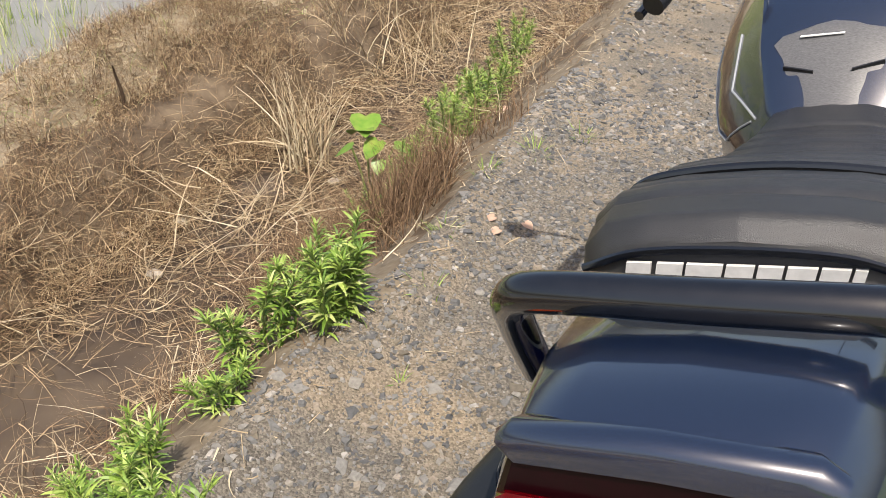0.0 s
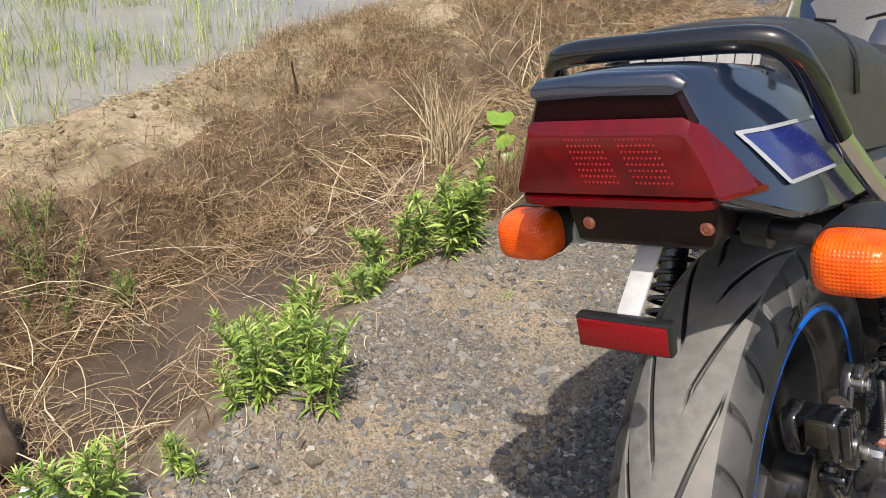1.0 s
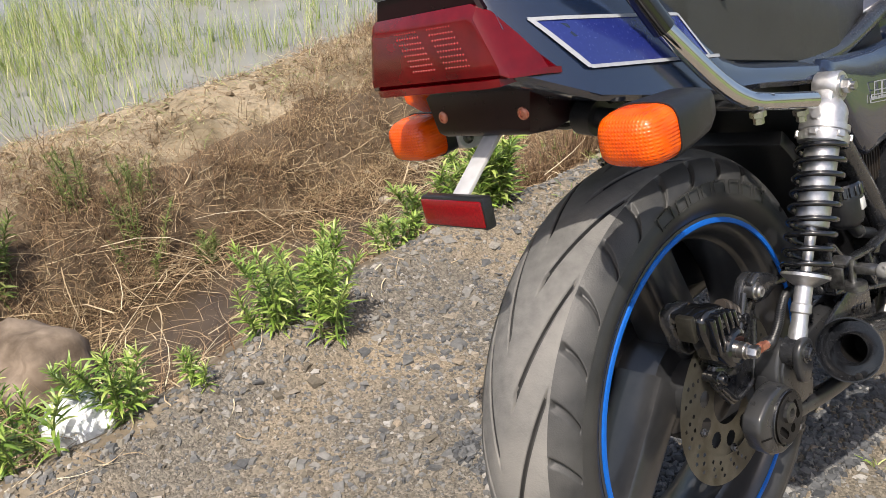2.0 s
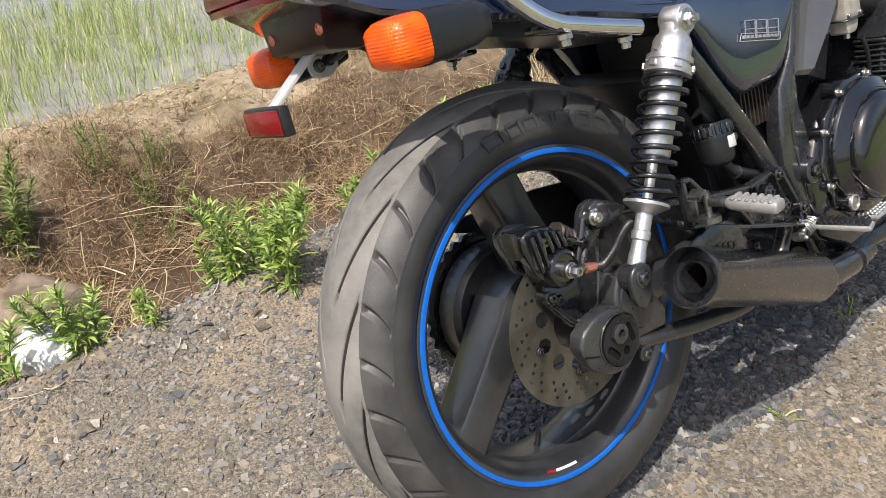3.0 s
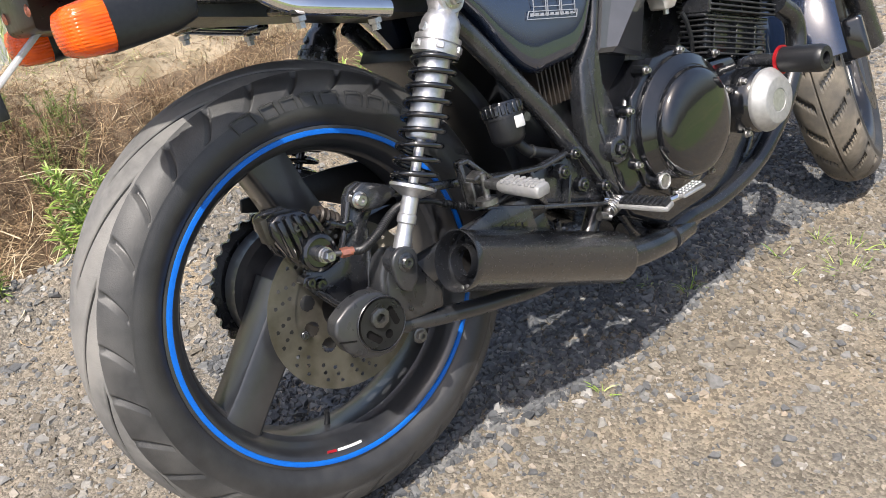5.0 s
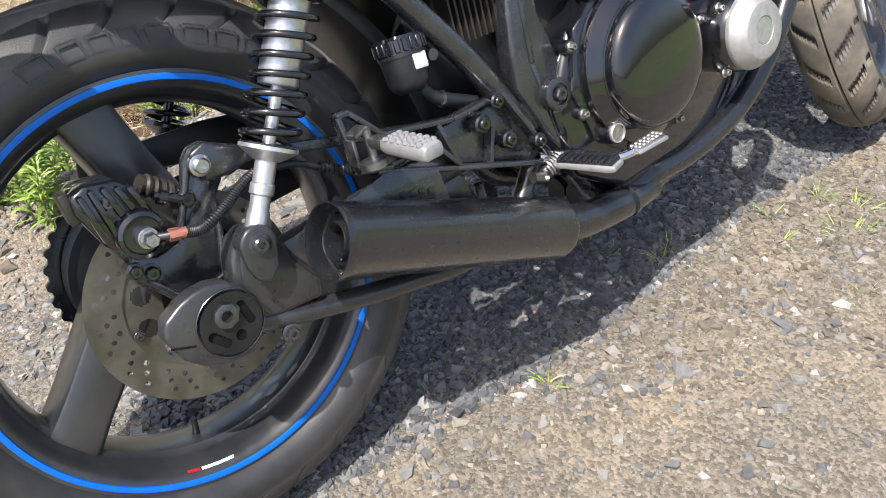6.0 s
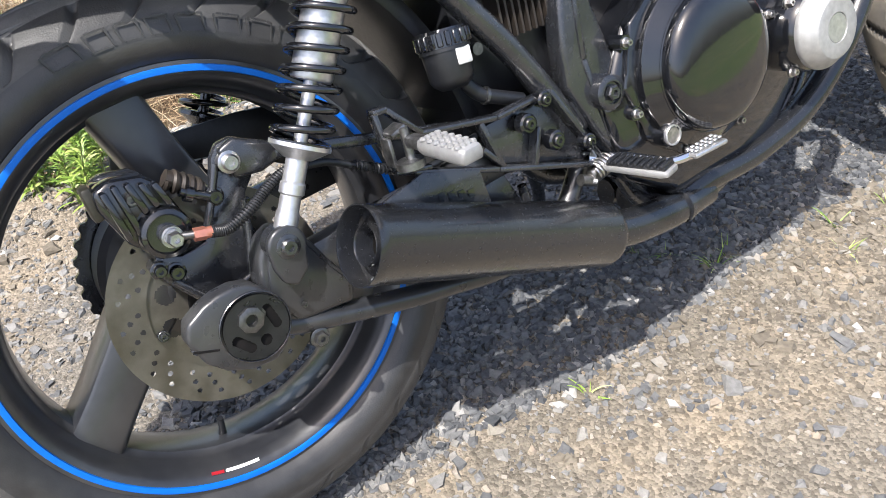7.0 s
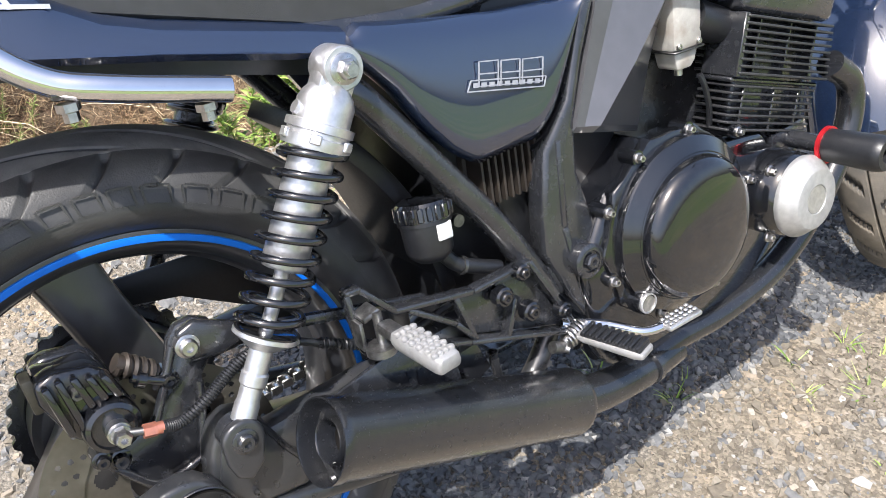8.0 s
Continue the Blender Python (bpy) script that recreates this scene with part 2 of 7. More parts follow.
def prism(outline, x0, x1, w=0.003, seg=2):
    """An outline of (y, z) drawn out along x, with rounded edges."""
    bm = loft([[(x0, y, z) for y, z in outline], [(x1, y, z) for y, z in outline]])
    bmesh.ops.recalc_face_normals(bm, faces=bm.faces[:])
    return bevel(bm, w, seg) if w else bm


def block(lo, hi, w=0.003, seg=2):
    (x0, y0, z0), (x1, y1, z1) = lo, hi
    return prism([(y0, z0), (y1, z0), (y1, z1), (y0, z1)], x0, x1, w, seg)


def beam(a, b, wide, high, w=0.004, up=(1, 0, 0)):
    """A box-section bar from a to b: wide across up, high along it."""
    a, b, up = Vector(a), Vector(b), Vector(up)
    d = (b - a).normalized()
    u = (up - d * up.dot(d)).normalized()
    s = d.cross(u)
    ring = lambda p: [p + s * (wide / 2 * i) + u * (high / 2 * j) for i, j in ((-1, -1), (1, -1), (1, 1), (-1, 1))]
    bm = loft([ring(a), ring(b)])
    bmesh.ops.recalc_face_normals(bm, faces=bm.faces[:])
    return bevel(bm, w) if w else bm


def hexbolt(c, r=0.008, h=0.006, washer=0.0, dome=True):
    """A bolt head looking to +x at c."""
    x, y, z = c
    head = lathe([(0, r), (h * 0.75, r), (h, r * 0.8), (h, r * 0.42), (h * 0.55, r * 0.4), (h * 0.55, 0.0)], 6 if dome else 18, centre=c)
    if washer:
        head = merge(head, lathe([(-0.002, washer), (0.001, washer), (0.0015, washer * 0.92), (0.0015, 0)], 20, centre=c))
    return head


def coil(a, b, big, r, turns, seg=8, per=22):
    a, b = Vector(a), Vector(b)
    d = (b - a).normalized()
    s = d.orthogonal().normalized()
    u = d.cross(s)
    n = int(turns * per)
    line = [a + (b - a) * (i / n) + big * (math.cos(2 * math.pi * i / per) * s + math.sin(2 * math.pi * i / per) * u) for i in range(n + 1)]
    return tube(line, r, seg, smooth=False)


def ring_plate(r0, r1, rows, seg, holes, thick, x, centre=(0, 0)):
    """A flat ring round the x axis with holes through it: holes(i, row) says which cells are open."""
    bm = bmesh.new()
    rad = [r0 + (r1 - r0) * k / rows for k in range(rows + 1)]
    vs = [[bm.verts.new((x, centre[0] + r * math.cos(a), centre[1] + r * math.sin(a))) for r in rad] for a in (2 * math.pi * k / seg for k in range(seg))]
    for i in range(seg):
        for k in range(rows):
            if not holes(i, k):
                a, b = vs[i], vs[(i + 1) % seg]
                bm.faces.new((a[k], a[k + 1], b[k + 1], b[k]))
    bmesh.ops.solidify(bm, geom=bm.faces[:], thickness=thick)
    return bm


def smoothstep(a, b, x):
    t = np.clip((x - a) / (b - a), 0, 1)
    return t * t * (3 - 2 * t)


def soup(name, verts, faces, material, smooth=False):
    """One mesh from arrays: faces all of one size."""
    me = bpy.data.meshes.new(name)
    k = faces.shape[1]
    me.vertices.add(len(verts))
    me.vertices.foreach_set("co", np.ascontiguousarray(verts, dtype=np.float32).ravel())
    me.loops.add(faces.size)
    me.loops.foreach_set("vertex_index", np.ascontiguousarray(faces, dtype=np.int32).ravel())
    me.polygons.add(len(faces))
    me.polygons.foreach_set("loop_start", np.arange(0, faces.size, k, dtype=np.int32))
    me.polygons.foreach_set("use_smooth", np.full(len(faces), smooth))
    me.update(calc_edges=True)
    me.validate()
    for m in material if isinstance(material, (list, tuple)) else [material]:
        me.materials.append(m)
    return me


# ---- the ground: gravel track, wet ditch, earth bank and flooded paddy in one sheet ----
rng = np.random.default_rng(7)
WATER_Z = -0.44
PADDY_Z = -0.27


def track_edge(y):
    return -0.98 - 0.05 * np.sin(1.3 * y + 0.6) - 0.16 * smoothstep(0.8, 3.2, y) - 0.03 * np.sin(4.1 * y)


def lumps(x, y, f, seed):
    """Cheap smooth noise from a few sines."""
    r = np.random.default_rng(seed)
    out = 0
    for _ in range(7):
        a, b, c = r.uniform(-1, 1, 3)
        n = math.hypot(a, b) + 0.2
        out = out + np.sin(f * (a * x + b * y) / n * (0.7 + r.random()) + 6.3 * c)
    return out / 7


def height(x, y):
    e = track_edge(y)
    d = e - x                                              # how far past the track's edge
    road = 0.010 * lumps(x, y, 5, 1) + 0.005 * lumps(x, y, 21, 2) + 0.0025 * lumps(x, y, 60, 3)
    road = road + 0.022 * np.exp(-((x / 0.16) ** 2 + (y / 0.28) ** 2)) - 0.05 * smoothstep(1.2, 4, x)
    side = -0.52 * smoothstep(0.02, 0.75, d) + 0.05 * np.exp(-((d + 0.02) / 0.1) ** 2)
    bank = 0.27 * smoothstep(1.18, 1.48, d + 0.12 * lumps(x, y, 3.0, 4)) + 0.13 * smoothstep(1.4, 2.0, d + 0.16 * lumps(x, y, 3.0, 4)) - 0.24 * smoothstep(2.02, 2.42, d - 0.05 * np.clip(y, -1, 3) + 0.10 * lumps(x, y, 2.2, 5))
    shaggy = smoothstep(0.9, 1.2, d) * (1 - smoothstep(1.62, 1.85, d)) * (0.060 * lumps(x, y, 9, 8) + 0.050 * lumps(x, y, 19, 9))
    rough = shaggy + smoothstep(0.0, 0.4, d) * (0.03 * lumps(x, y, 8, 6) + 0.018 * lumps(x, y, 26, 7))
    return road * (1 - smoothstep(0, 0.5, d)) + side + bank + rough


def axis(lo, hi, fine_lo, fine_hi, step, far):
    mid = np.arange(fine_lo, fine_hi, step)
    out = [fine_lo - (fine_lo - lo) * (k / far) ** 2.2 for k in range(far, 0, -1)]
    return np.array(out + list(mid) + [fine_hi + (hi - fine_hi) * (k / far) ** 2.2 for k in range(1, far + 1)])


gx = axis(-400, 400, -4.4, 2.8, 0.026, 22)
gy = axis(-400, 400, -3.4, 5.6, 0.028, 22)
GX, GY = np.meshgrid(gx, gy, indexing="ij")
GZ = height(GX, GY)
nx, ny = GX.shape
gi = np.arange(nx * ny).reshape(nx, ny)
gf = np.stack([gi[:-1, :-1], gi[1:, :-1], gi[1:, 1:], gi[:-1, 1:]], -1).reshape(-1, 4)

GRIT = mat("gravel_bed", (0.12, 0.110, 0.094), (0.215, 0.192, 0.158), scale=150, rough=0.95, bump=1.0, bscale=300, dirt=(0.28, 0.228, 0.162), dscale=3.0, spec=0.2)


def pebbled(material, scale):
    """Gives a bed small pressed-in pebbles of uneven tone."""
    gt = material.node_tree
    cells = gt.nodes.new("ShaderNodeTexVoronoi")
    cells.inputs["Scale"].default_value = scale
    tc = gt.nodes.new("ShaderNodeTexCoord")
    gt.links.new(tc.outputs["Object"], cells.inputs["Vector"])
    tone = gt.nodes.new("ShaderNodeMapRange")
    tone.inputs["To Min"].default_value, tone.inputs["To Max"].default_value = 0.55, 1.30
    sep = gt.nodes.new("ShaderNodeSeparateColor")
    gt.links.new(cells.outputs["Color"], sep.inputs[0])
    gt.links.new(sep.outputs[0], tone.inputs["Value"])
    gp = gt.nodes["Principled BSDF"]
    shade = gt.nodes.new("ShaderNodeHueSaturation")
    gt.links.new(gp.inputs["Base Color"].links[0].from_socket, shade.inputs["Color"])
    gt.links.new(tone.outputs[0], shade.inputs["Value"])
    gt.links.new(shade.outputs[0], gp.inputs["Base Color"])
    pit = gt.nodes.new("ShaderNodeBump")
    pit.inputs["Strength"].default_value, pit.inputs["Distance"].default_value = 0.8, 0.0022
    pit.invert = True
    gt.links.new(cells.outputs["Distance"], pit.inputs["Height"])
    gt.links.new(gp.inputs["Normal"].links[0].from_socket, pit.inputs["Normal"])
    gt.links.new(pit.outputs[0], gp.inputs["Normal"])


MUD = mat("ditch_mud", (0.075, 0.054, 0.035), (0.13, 0.094, 0.06), scale=40, rough=0.8, bump=0.9, bscale=90, dirt=(0.18, 0.135, 0.088), dscale=7, spec=0.3)
DIRT = mat("bank_dirt", (0.37, 0.31, 0.22), (0.26, 0.215, 0.15), scale=55, rough=0.95, bump=1.0, bscale=110, dirt=(0.17, 0.14, 0.09), dscale=5, spec=0.2)
VERGE = mat("verge_soil", (0.25, 0.21, 0.155), (0.17, 0.14, 0.10), scale=60, rough=0.95, bump=1.0, bscale=130, dirt=(0.13, 0.10, 0.068), dscale=8, spec=0.2)
FIELD = mat("field_mud", (0.13, 0.11, 0.085), (0.17, 0.15, 0.11), scale=20, rough=0.9, bump=0.6, bscale=60, spec=0.2)
EARTHBED = mat("earthy_bed", (0.135, 0.120, 0.096), (0.205, 0.180, 0.142), scale=120, rough=0.95, bump=1.0, bscale=300, dirt=(0.235, 0.197, 0.145), dscale=6, spec=0.2)
pebbled(GRIT, 240)
pebbled(EARTHBED, 190)
MEADOW = mat("meadow", (0.07, 0.12, 0.025), (0.13, 0.19, 0.045), scale=9, rough=0.9, bump=0.6, bscale=40, dirt=(0.2, 0.2, 0.08), dscale=0.7)
ground = new("ground", soup("ground", np.stack([GX, GY, GZ], -1).reshape(-1, 3), gf, [GRIT, MUD, DIRT, FIELD, MEADOW, VERGE, EARTHBED], smooth=True))
fc = np.stack([GX, GY], -1).reshape(-1, 2)[gf].mean(1)
fd = track_edge(fc[:, 1]) - fc[:, 0]
wob = 0.08 * lumps(fc[:, 0], fc[:, 1], 9, 11)
kind = np.where(fd + 0.5 * wob < 0.06, 0, np.where(fd - 0.06 * np.clip(fc[:, 1], 0, 3) + 2 * wob < 1.62, 1, np.where(fd < 2.62, 2, 3)))
kind = np.where((fd + 2 * wob > 0.03) & (fd + 4 * wob < 0.34), 5, kind)
kind = np.where(fc[:, 0] > 2.3 + 0.25 * lumps(fc[:, 0], fc[:, 1], 1.2, 12), 4, kind)
kind = np.where((kind == 0) & (fc[:, 0] > 0.05 + 0.06 * lumps(fc[:, 0], fc[:, 1], 7, 27)), 6, kind)
ground.data.polygons.foreach_set("material_index", kind.astype(np.int32))
tagged(ground, "gravel farm track with a muddy ditch and an earth bank beside it", "ground", kind="structure")

WATERMAT = mat("ditch_water", (0.055, 0.040, 0.026), (0.085, 0.062, 0.04), scale=6, rough=0.08, rvar=0.04, bump=0.12, bscale=25, spec=0.5, dirt=(0.12, 0.09, 0.06), dscale=2.5)
PADDYMAT = mat("paddy_water", (0.21, 0.205, 0.18), (0.27, 0.26, 0.23), scale=3, rough=0.09, rvar=0.03, bump=0.15, bscale=14, spec=0.5)


def water_sheet(name, x0, x1, y0, y1, z, material, label):
    n = 40
    xs, ys = np.linspace(x0, x1, n), np.linspace(y0, y1, n)
    X, Y = np.meshgrid(xs, ys, indexing="ij")
    v = np.stack([X, Y, np.full_like(X, z)], -1).reshape(-1, 3)
    i = np.arange(n * n).reshape(n, n)
    f = np.stack([i[:-1, :-1], i[1:, :-1], i[1:, 1:], i[:-1, 1:]], -1).reshape(-1, 4)
    return tagged(new(name, soup(name, v, f, material, True)), label, "water", kind="structure")


water_sheet("water_ditch", -2.75, -1.25, -6, 14, WATER_Z, WATERMAT, "shallow brown still water in the ditch")
water_sheet("water_paddy", -380, -2.98, -300, 380, PADDY_Z, PADDYMAT, "flooded rice paddy water reflecting the sky")

# ---- gravel stones on the track ----
cube_v = np.array([(x, y, z) for x in (-1, 1) for y in (-1, 1) for z in (-1, 1)], float) * 0.72
cube_f = np.array([(0, 1, 3, 2), (4, 6, 7, 5), (0, 4, 5, 1), (2, 3, 7, 6), (0, 2, 6, 4), (1, 5, 7, 3)])


def stones(name, x, y, size, material, label, flat=0.6, sink=0.12):
    """Angular chips, each a knocked-about block, half sunk in the bed."""
    n = len(x)
    v = cube_v[None] * (1 + rng.uniform(-0.35, 0.35, (n, 1, 3))) + rng.uniform(-0.34, 0.34, (n, 8, 3))
    corner = rng.uniform(0.55, 1.35, (n, 4))[:, [0, 0, 1, 1, 2, 2, 3, 3], None]
    v[:, :, :2] *= corner
    v[:, 1::2, :2] *= rng.uniform(0.35, 0.90, (n, 1, 1))
    v[:, :, 2] *= flat
    v *= size[:, None, None]
    a, tl, ta = rng.uniform(0, 2 * np.pi, n), rng.normal(0, 0.42, n), rng.uniform(0, 2 * np.pi, n)
    c, s = np.cos(a)[:, None], np.sin(a)[:, None]
    vx, vy, vz = v[:, :, 0] * c - v[:, :, 1] * s, v[:, :, 0] * s + v[:, :, 1] * c, v[:, :, 2]
    vz = vz + flat * tl[:, None] * (vx * np.cos(ta)[:, None] + vy * np.sin(ta)[:, None])
    v = np.stack([vx + x[:, None], vy + y[:, None], vz + (height(x, y) + size * flat * (0.40 - sink))[:, None]], -1).reshape(-1, 3)
    f = (cube_f[None] + (np.arange(n) * 8)[:, None, None]).reshape(-1, 4)
    ob = tagged(new(name, soup(name, v, f, [material, EARTHY])), label, "gravel", kind="stuff")
    tan = (lumps(x, y, 4, 28) + 0.25 * rng.normal(0, 1, n) > np.where(x > 0.06, 0.20, 0.42)) & (material is STONE)
    ob.data.polygons.foreach_set("material_index", np.repeat((tan).astype(np.int32), 6))
    return ob


EARTHY = ramped("earthy_gravel", [(0.0, (0.120, 0.104, 0.082)), (0.4, (0.170, 0.148, 0.115)), (0.8, (0.215, 0.187, 0.146)), (0.95, (0.26, 0.235, 0.19)), (1.0, (0.34, 0.32, 0.28))], rough=0.9, scale=120, bump=0.4, bscale=500)
STONE = ramped("gravel_stone", [(0.0, (0.095, 0.098, 0.101)), (0.3, (0.150, 0.151, 0.150)), (0.55, (0.215, 0.211, 0.201)), (0.80, (0.285, 0.272, 0.243)), (0.9, (0.31, 0.255, 0.19)), (1.0, (0.42, 0.41, 0.385))], rough=0.85, scale=120, bump=0.4, bscale=500)
# loose slate whose darker, bluer tone also carries the motorcycle's shade
SHADESLATE = ramped("shaded_loose_slate", [(0.0, (0.075, 0.079, 0.084)), (0.4, (0.115, 0.119, 0.124)), (0.85, (0.165, 0.168, 0.170)), (0.96, (0.22, 0.215, 0.20)), (1.0, (0.36, 0.35, 0.33))], rough=0.8, scale=120, bump=0.4, bscale=500)


def scatter(n, x0, x1, y0, y1, keep):
    x, y = rng.uniform(x0, x1, n), rng.uniform(y0, y1, n)
    k = keep(x, y) > rng.random(n)
    return x[k], y[k]


def on_track(x, y):
    patch = 0.62 + 0.75 * lumps(x, y, 4.5, 21) + 0.5 * lumps(x, y, 14, 22) + 0.25 * (1 - smoothstep(0.1, 0.6, x))
    return np.where(x > track_edge(y) - 0.04 + 0.04 * lumps(x, y, 30, 23), np.clip(patch, 0.15, 1), 0)


def stony(x, y):
    """Looser, coarser stones under the motorcycle and in drifts; elsewhere they sit pressed into tan earth."""
    near = smoothstep(-0.55, -0.25, x) * (1 - smoothstep(0.0, 0.22, x - 0.10 * np.clip(y, -1, 2))) * smoothstep(-0.15, 0.1, y)
    drift = np.clip(0.10 + 0.9 * lumps(x, y, 5.5, 24) + 0.6 * lumps(x, y, 13, 25), 0, 1)
    return on_track(x, y) * (1 - 0.25 * smoothstep(0.10, 0.45, x)) * np.clip(0.30 + 0.25 * (1 - smoothstep(-0.3, 0.0, x)) + 0.50 * near + 0.60 * drift, 0, 1)


x, y = scatter(36000, -1.3, 1.0, -1.1, 2.0, on_track)
stones("gravel", x, y, 0.0022 + 0.0034 * rng.random(len(x)) ** 2, STONE, "fine grey and tan crushed gravel on the track", 0.5, 0.12)
x, y = scatter(17000, -1.7, 1.0, 2.0, 5.2, on_track)
stones("gravel", x, y, 0.006 + 0.010 * rng.random(len(x)) ** 2, STONE, "loose grey gravel further along the track", 0.45, 0.1)
x, y = scatter(42000, -1.1, 1.0, -1.1, 2.4, stony)
stones("gravel", x, y, 0.0044 + 0.0070 * rng.random(len(x)) ** 1.8, STONE, "broken slate chips pressed into the earthy track", 0.42, 0.02)
# this shade-toned layer of loose stones stops near the shadow's right edge
x, y = scatter(21000, -0.50, 0.16, -0.05, 1.60, lambda x, y: np.where(x < 0.05 + 0.05 * lumps(x, y, 9, 26), 0.92, 0.0))
stones("gravel", x, y, 0.0050 + 0.0060 * rng.random(len(x)) ** 1.6, SHADESLATE, "loose slate gravel where the motorcycle stands, toned darker for its shadow", 0.6, 0.0)
x, y = scatter(2600, -1.1, 1.0, -1.1, 2.6, stony)
stones("gravel", x, y, 0.0095 + 0.0095 * rng.random(len(x)) ** 2, STONE, "large flat stones set in the gravel track", 0.32, 0.06)
x, y = scatter(16000, -1.3, 2.3, -3.4, 5.2, lambda x, y: np.where((x > 1.0) | (y < -1.1), on_track(x, y), 0))
stones("gravel", x, y, 0.006 + 0.009 * rng.random(len(x)) ** 2, STONE, "loose grey gravel over the rest of the track")


# ---- the motorcycle: built upright round its rear axle, x to its right, y ahead, then leaned on its stand ----
bike = new("motorcycle")
bike.matrix_world = pose(-0.0949, 0.0025, 0.3437, 0, -15.45, 0)
tagged(bike, "dark navy and black naked motorcycle leaning on its side stand", "motorcycle")


# rear wheel
def tyre_mesh(radius, half, rim_r, seg, groove, crown=0.055, shear=None):
    """A tyre round the x axis whose grooves are cut into its tread."""
    prof = []
    for s in np.concatenate([np.linspace(-1, -0.64, 13), np.linspace(-0.62, 0.62, 191), np.linspace(0.64, 1, 13)]):
        a = abs(s)
        if a < 0.62:
            u = s / 0.62 * 0.94
            xx, r = half * math.sin(u * math.pi / 2) * 0.985, radius - crown * (1 - math.cos(u * math.pi / 2)) ** 1.0
        else:
            u = (a - 0.62) / 0.38
            e = half * math.sin(0.94 * math.pi / 2) * 0.985
            r0 = radius - crown * (1 - math.cos(0.94 * math.pi / 2))
            r = r0 + (rim_r - r0) * u
            xx = math.copysign(e + 0.004 * math.sin(u * math.pi) - (e - half * 0.82) * u ** 2.2, s)
        prof.append((xx, r, s / 0.62))
    th = np.arange(seg) * 2 * np.pi / seg
    P = np.array(prof)
    S, T = np.meshgrid(P[:, 2], th)
    if shear:
        T = T + shear(np.abs(S))
    cut = groove(S, T)
    R = P[:, 1][None] - 0.0068 * cut
    V = np.stack([np.broadcast_to(P[:, 0][None], R.shape) - 0.001 * np.sign(S) * cut, R * np.cos(T), R * np.sin(T)], -1)
    k = len(prof)
    i = np.arange(seg * k).reshape(seg, k)
    j = np.roll(i, -1, 0)
    F = np.stack([i[:, :-1], j[:, :-1], j[:, 1:], i[:, 1:]], -1).reshape(-1, 4)
    mid = np.abs(P[:-1, 2] + P[1:, 2]) / 2
    idx = np.repeat(np.where(mid < 0.50, 1, np.where(mid < 0.97, 2, 0))[None], seg, 0)
    idx = np.where((cut[:, :-1] + cut[:, 1:] + np.roll(cut, -1, 0)[:, :-1] + np.roll(cut, -1, 0)[:, 1:]) > 2.2, 0, idx).ravel()
    return V.reshape(-1, 3), F, idx


def rear_groove(s, t):
    """Long slashes near the middle and short swept cuts on the shoulders, all with soft lips."""
    a = np.abs(s)
    side = (s > 0) * 0.5
    ends = lambda lo, hi: np.clip((a - lo) / 0.04, 0, 1) * np.clip((hi - a) / 0.04, 0, 1)
    sweep = 1.1 * (a - 0.72) + 1.6 * (a - 0.72) ** 2
    ph = np.abs((t * 30 / (2 * np.pi) - sweep + side) % 1 - 0.5)
    out = np.clip((0.085 - ph) / 0.03, 0, 1) * ends(0.50, 0.94)
    ph2 = np.abs((t * 15 / (2 * np.pi) + side + (a - 0.25) * 3.0) % 1 - 0.5)
    return np.maximum(out, np.clip((0.095 - ph2) / 0.035, 0, 1) * ends(0.08, 0.47))


rim_profile = [(-0.066, 0.233), (-0.067, 0.225), (-0.060, 0.215), (-0.040, 0.203), (-0.012, 0.197), (0.018, 0.197), (0.026, 0.1985), (0.030, 0.2035), (0.034, 0.2055),
               (0.048, 0.2075), (0.058, 0.213), (0.064, 0.219), (0.067, 0.225), (0.066, 0.233), (0.056, 0.233), (0.050, 0.222), (-0.050, 0.222), (-0.056, 0.233)]


def spoke(angle, r0, r1, w0, w1, t0, t1, sweep=0.0):
    """One cast spoke with a hollowed back edge, along +y before it is turned; sweep: how far its root lies beside the axle."""
    rings = []
    for k in range(9):
        u = k / 8
        r = r0 + (r1 - r0) * u
        w = (w0 + (w1 - w0) * u) / 2 * (1 + 0.5 * max(0, u - 0.8) + 0.35 * max(0, 0.2 - u))
        t = (t0 + (t1 - t0) * u) / 2
        rings.append([(t * 0.72, r, -w), (t * 0.93, r, -w * 0.94), (t, r, -w * 0.82), (t, r, w * 0.70), (t * 0.95, r, w * 0.84), (t * 0.72, r, w), (-t * 0.72, r, w), (-t, r, w * 0.8), (-t, r, -w * 0.8), (-t * 0.72, r, -w)])
        rings[-1] = [(a, b, c - sweep * (1 - u)) for a, b, c in rings[-1]]
    return moved(loft(rings), pose(0, 0, 0, angle, 0, 0))


rear = part("rear_wheel", lathe([(x, r * 1.028) for x, r in rim_profile], 128, loop=True), WHEELBLACK, bike, "satin black three-spoke cast rear wheel")
part("hub", lathe([(-0.085, 0.0), (-0.085, 0.030), (-0.07, 0.034), (-0.055, 0.066), (0.020, 0.066), (0.030, 0.044), (0.066, 0.040), (0.08, 0.034), (0.08, 0)], 48), WHEELBLACK, rear)
for a in (96, 216, 336):
    part("spoke", spoke(a, 0.020, 0.210, 0.066, 0.060, 0.078, 0.066, 0.042), WHEELBLACK, rear)


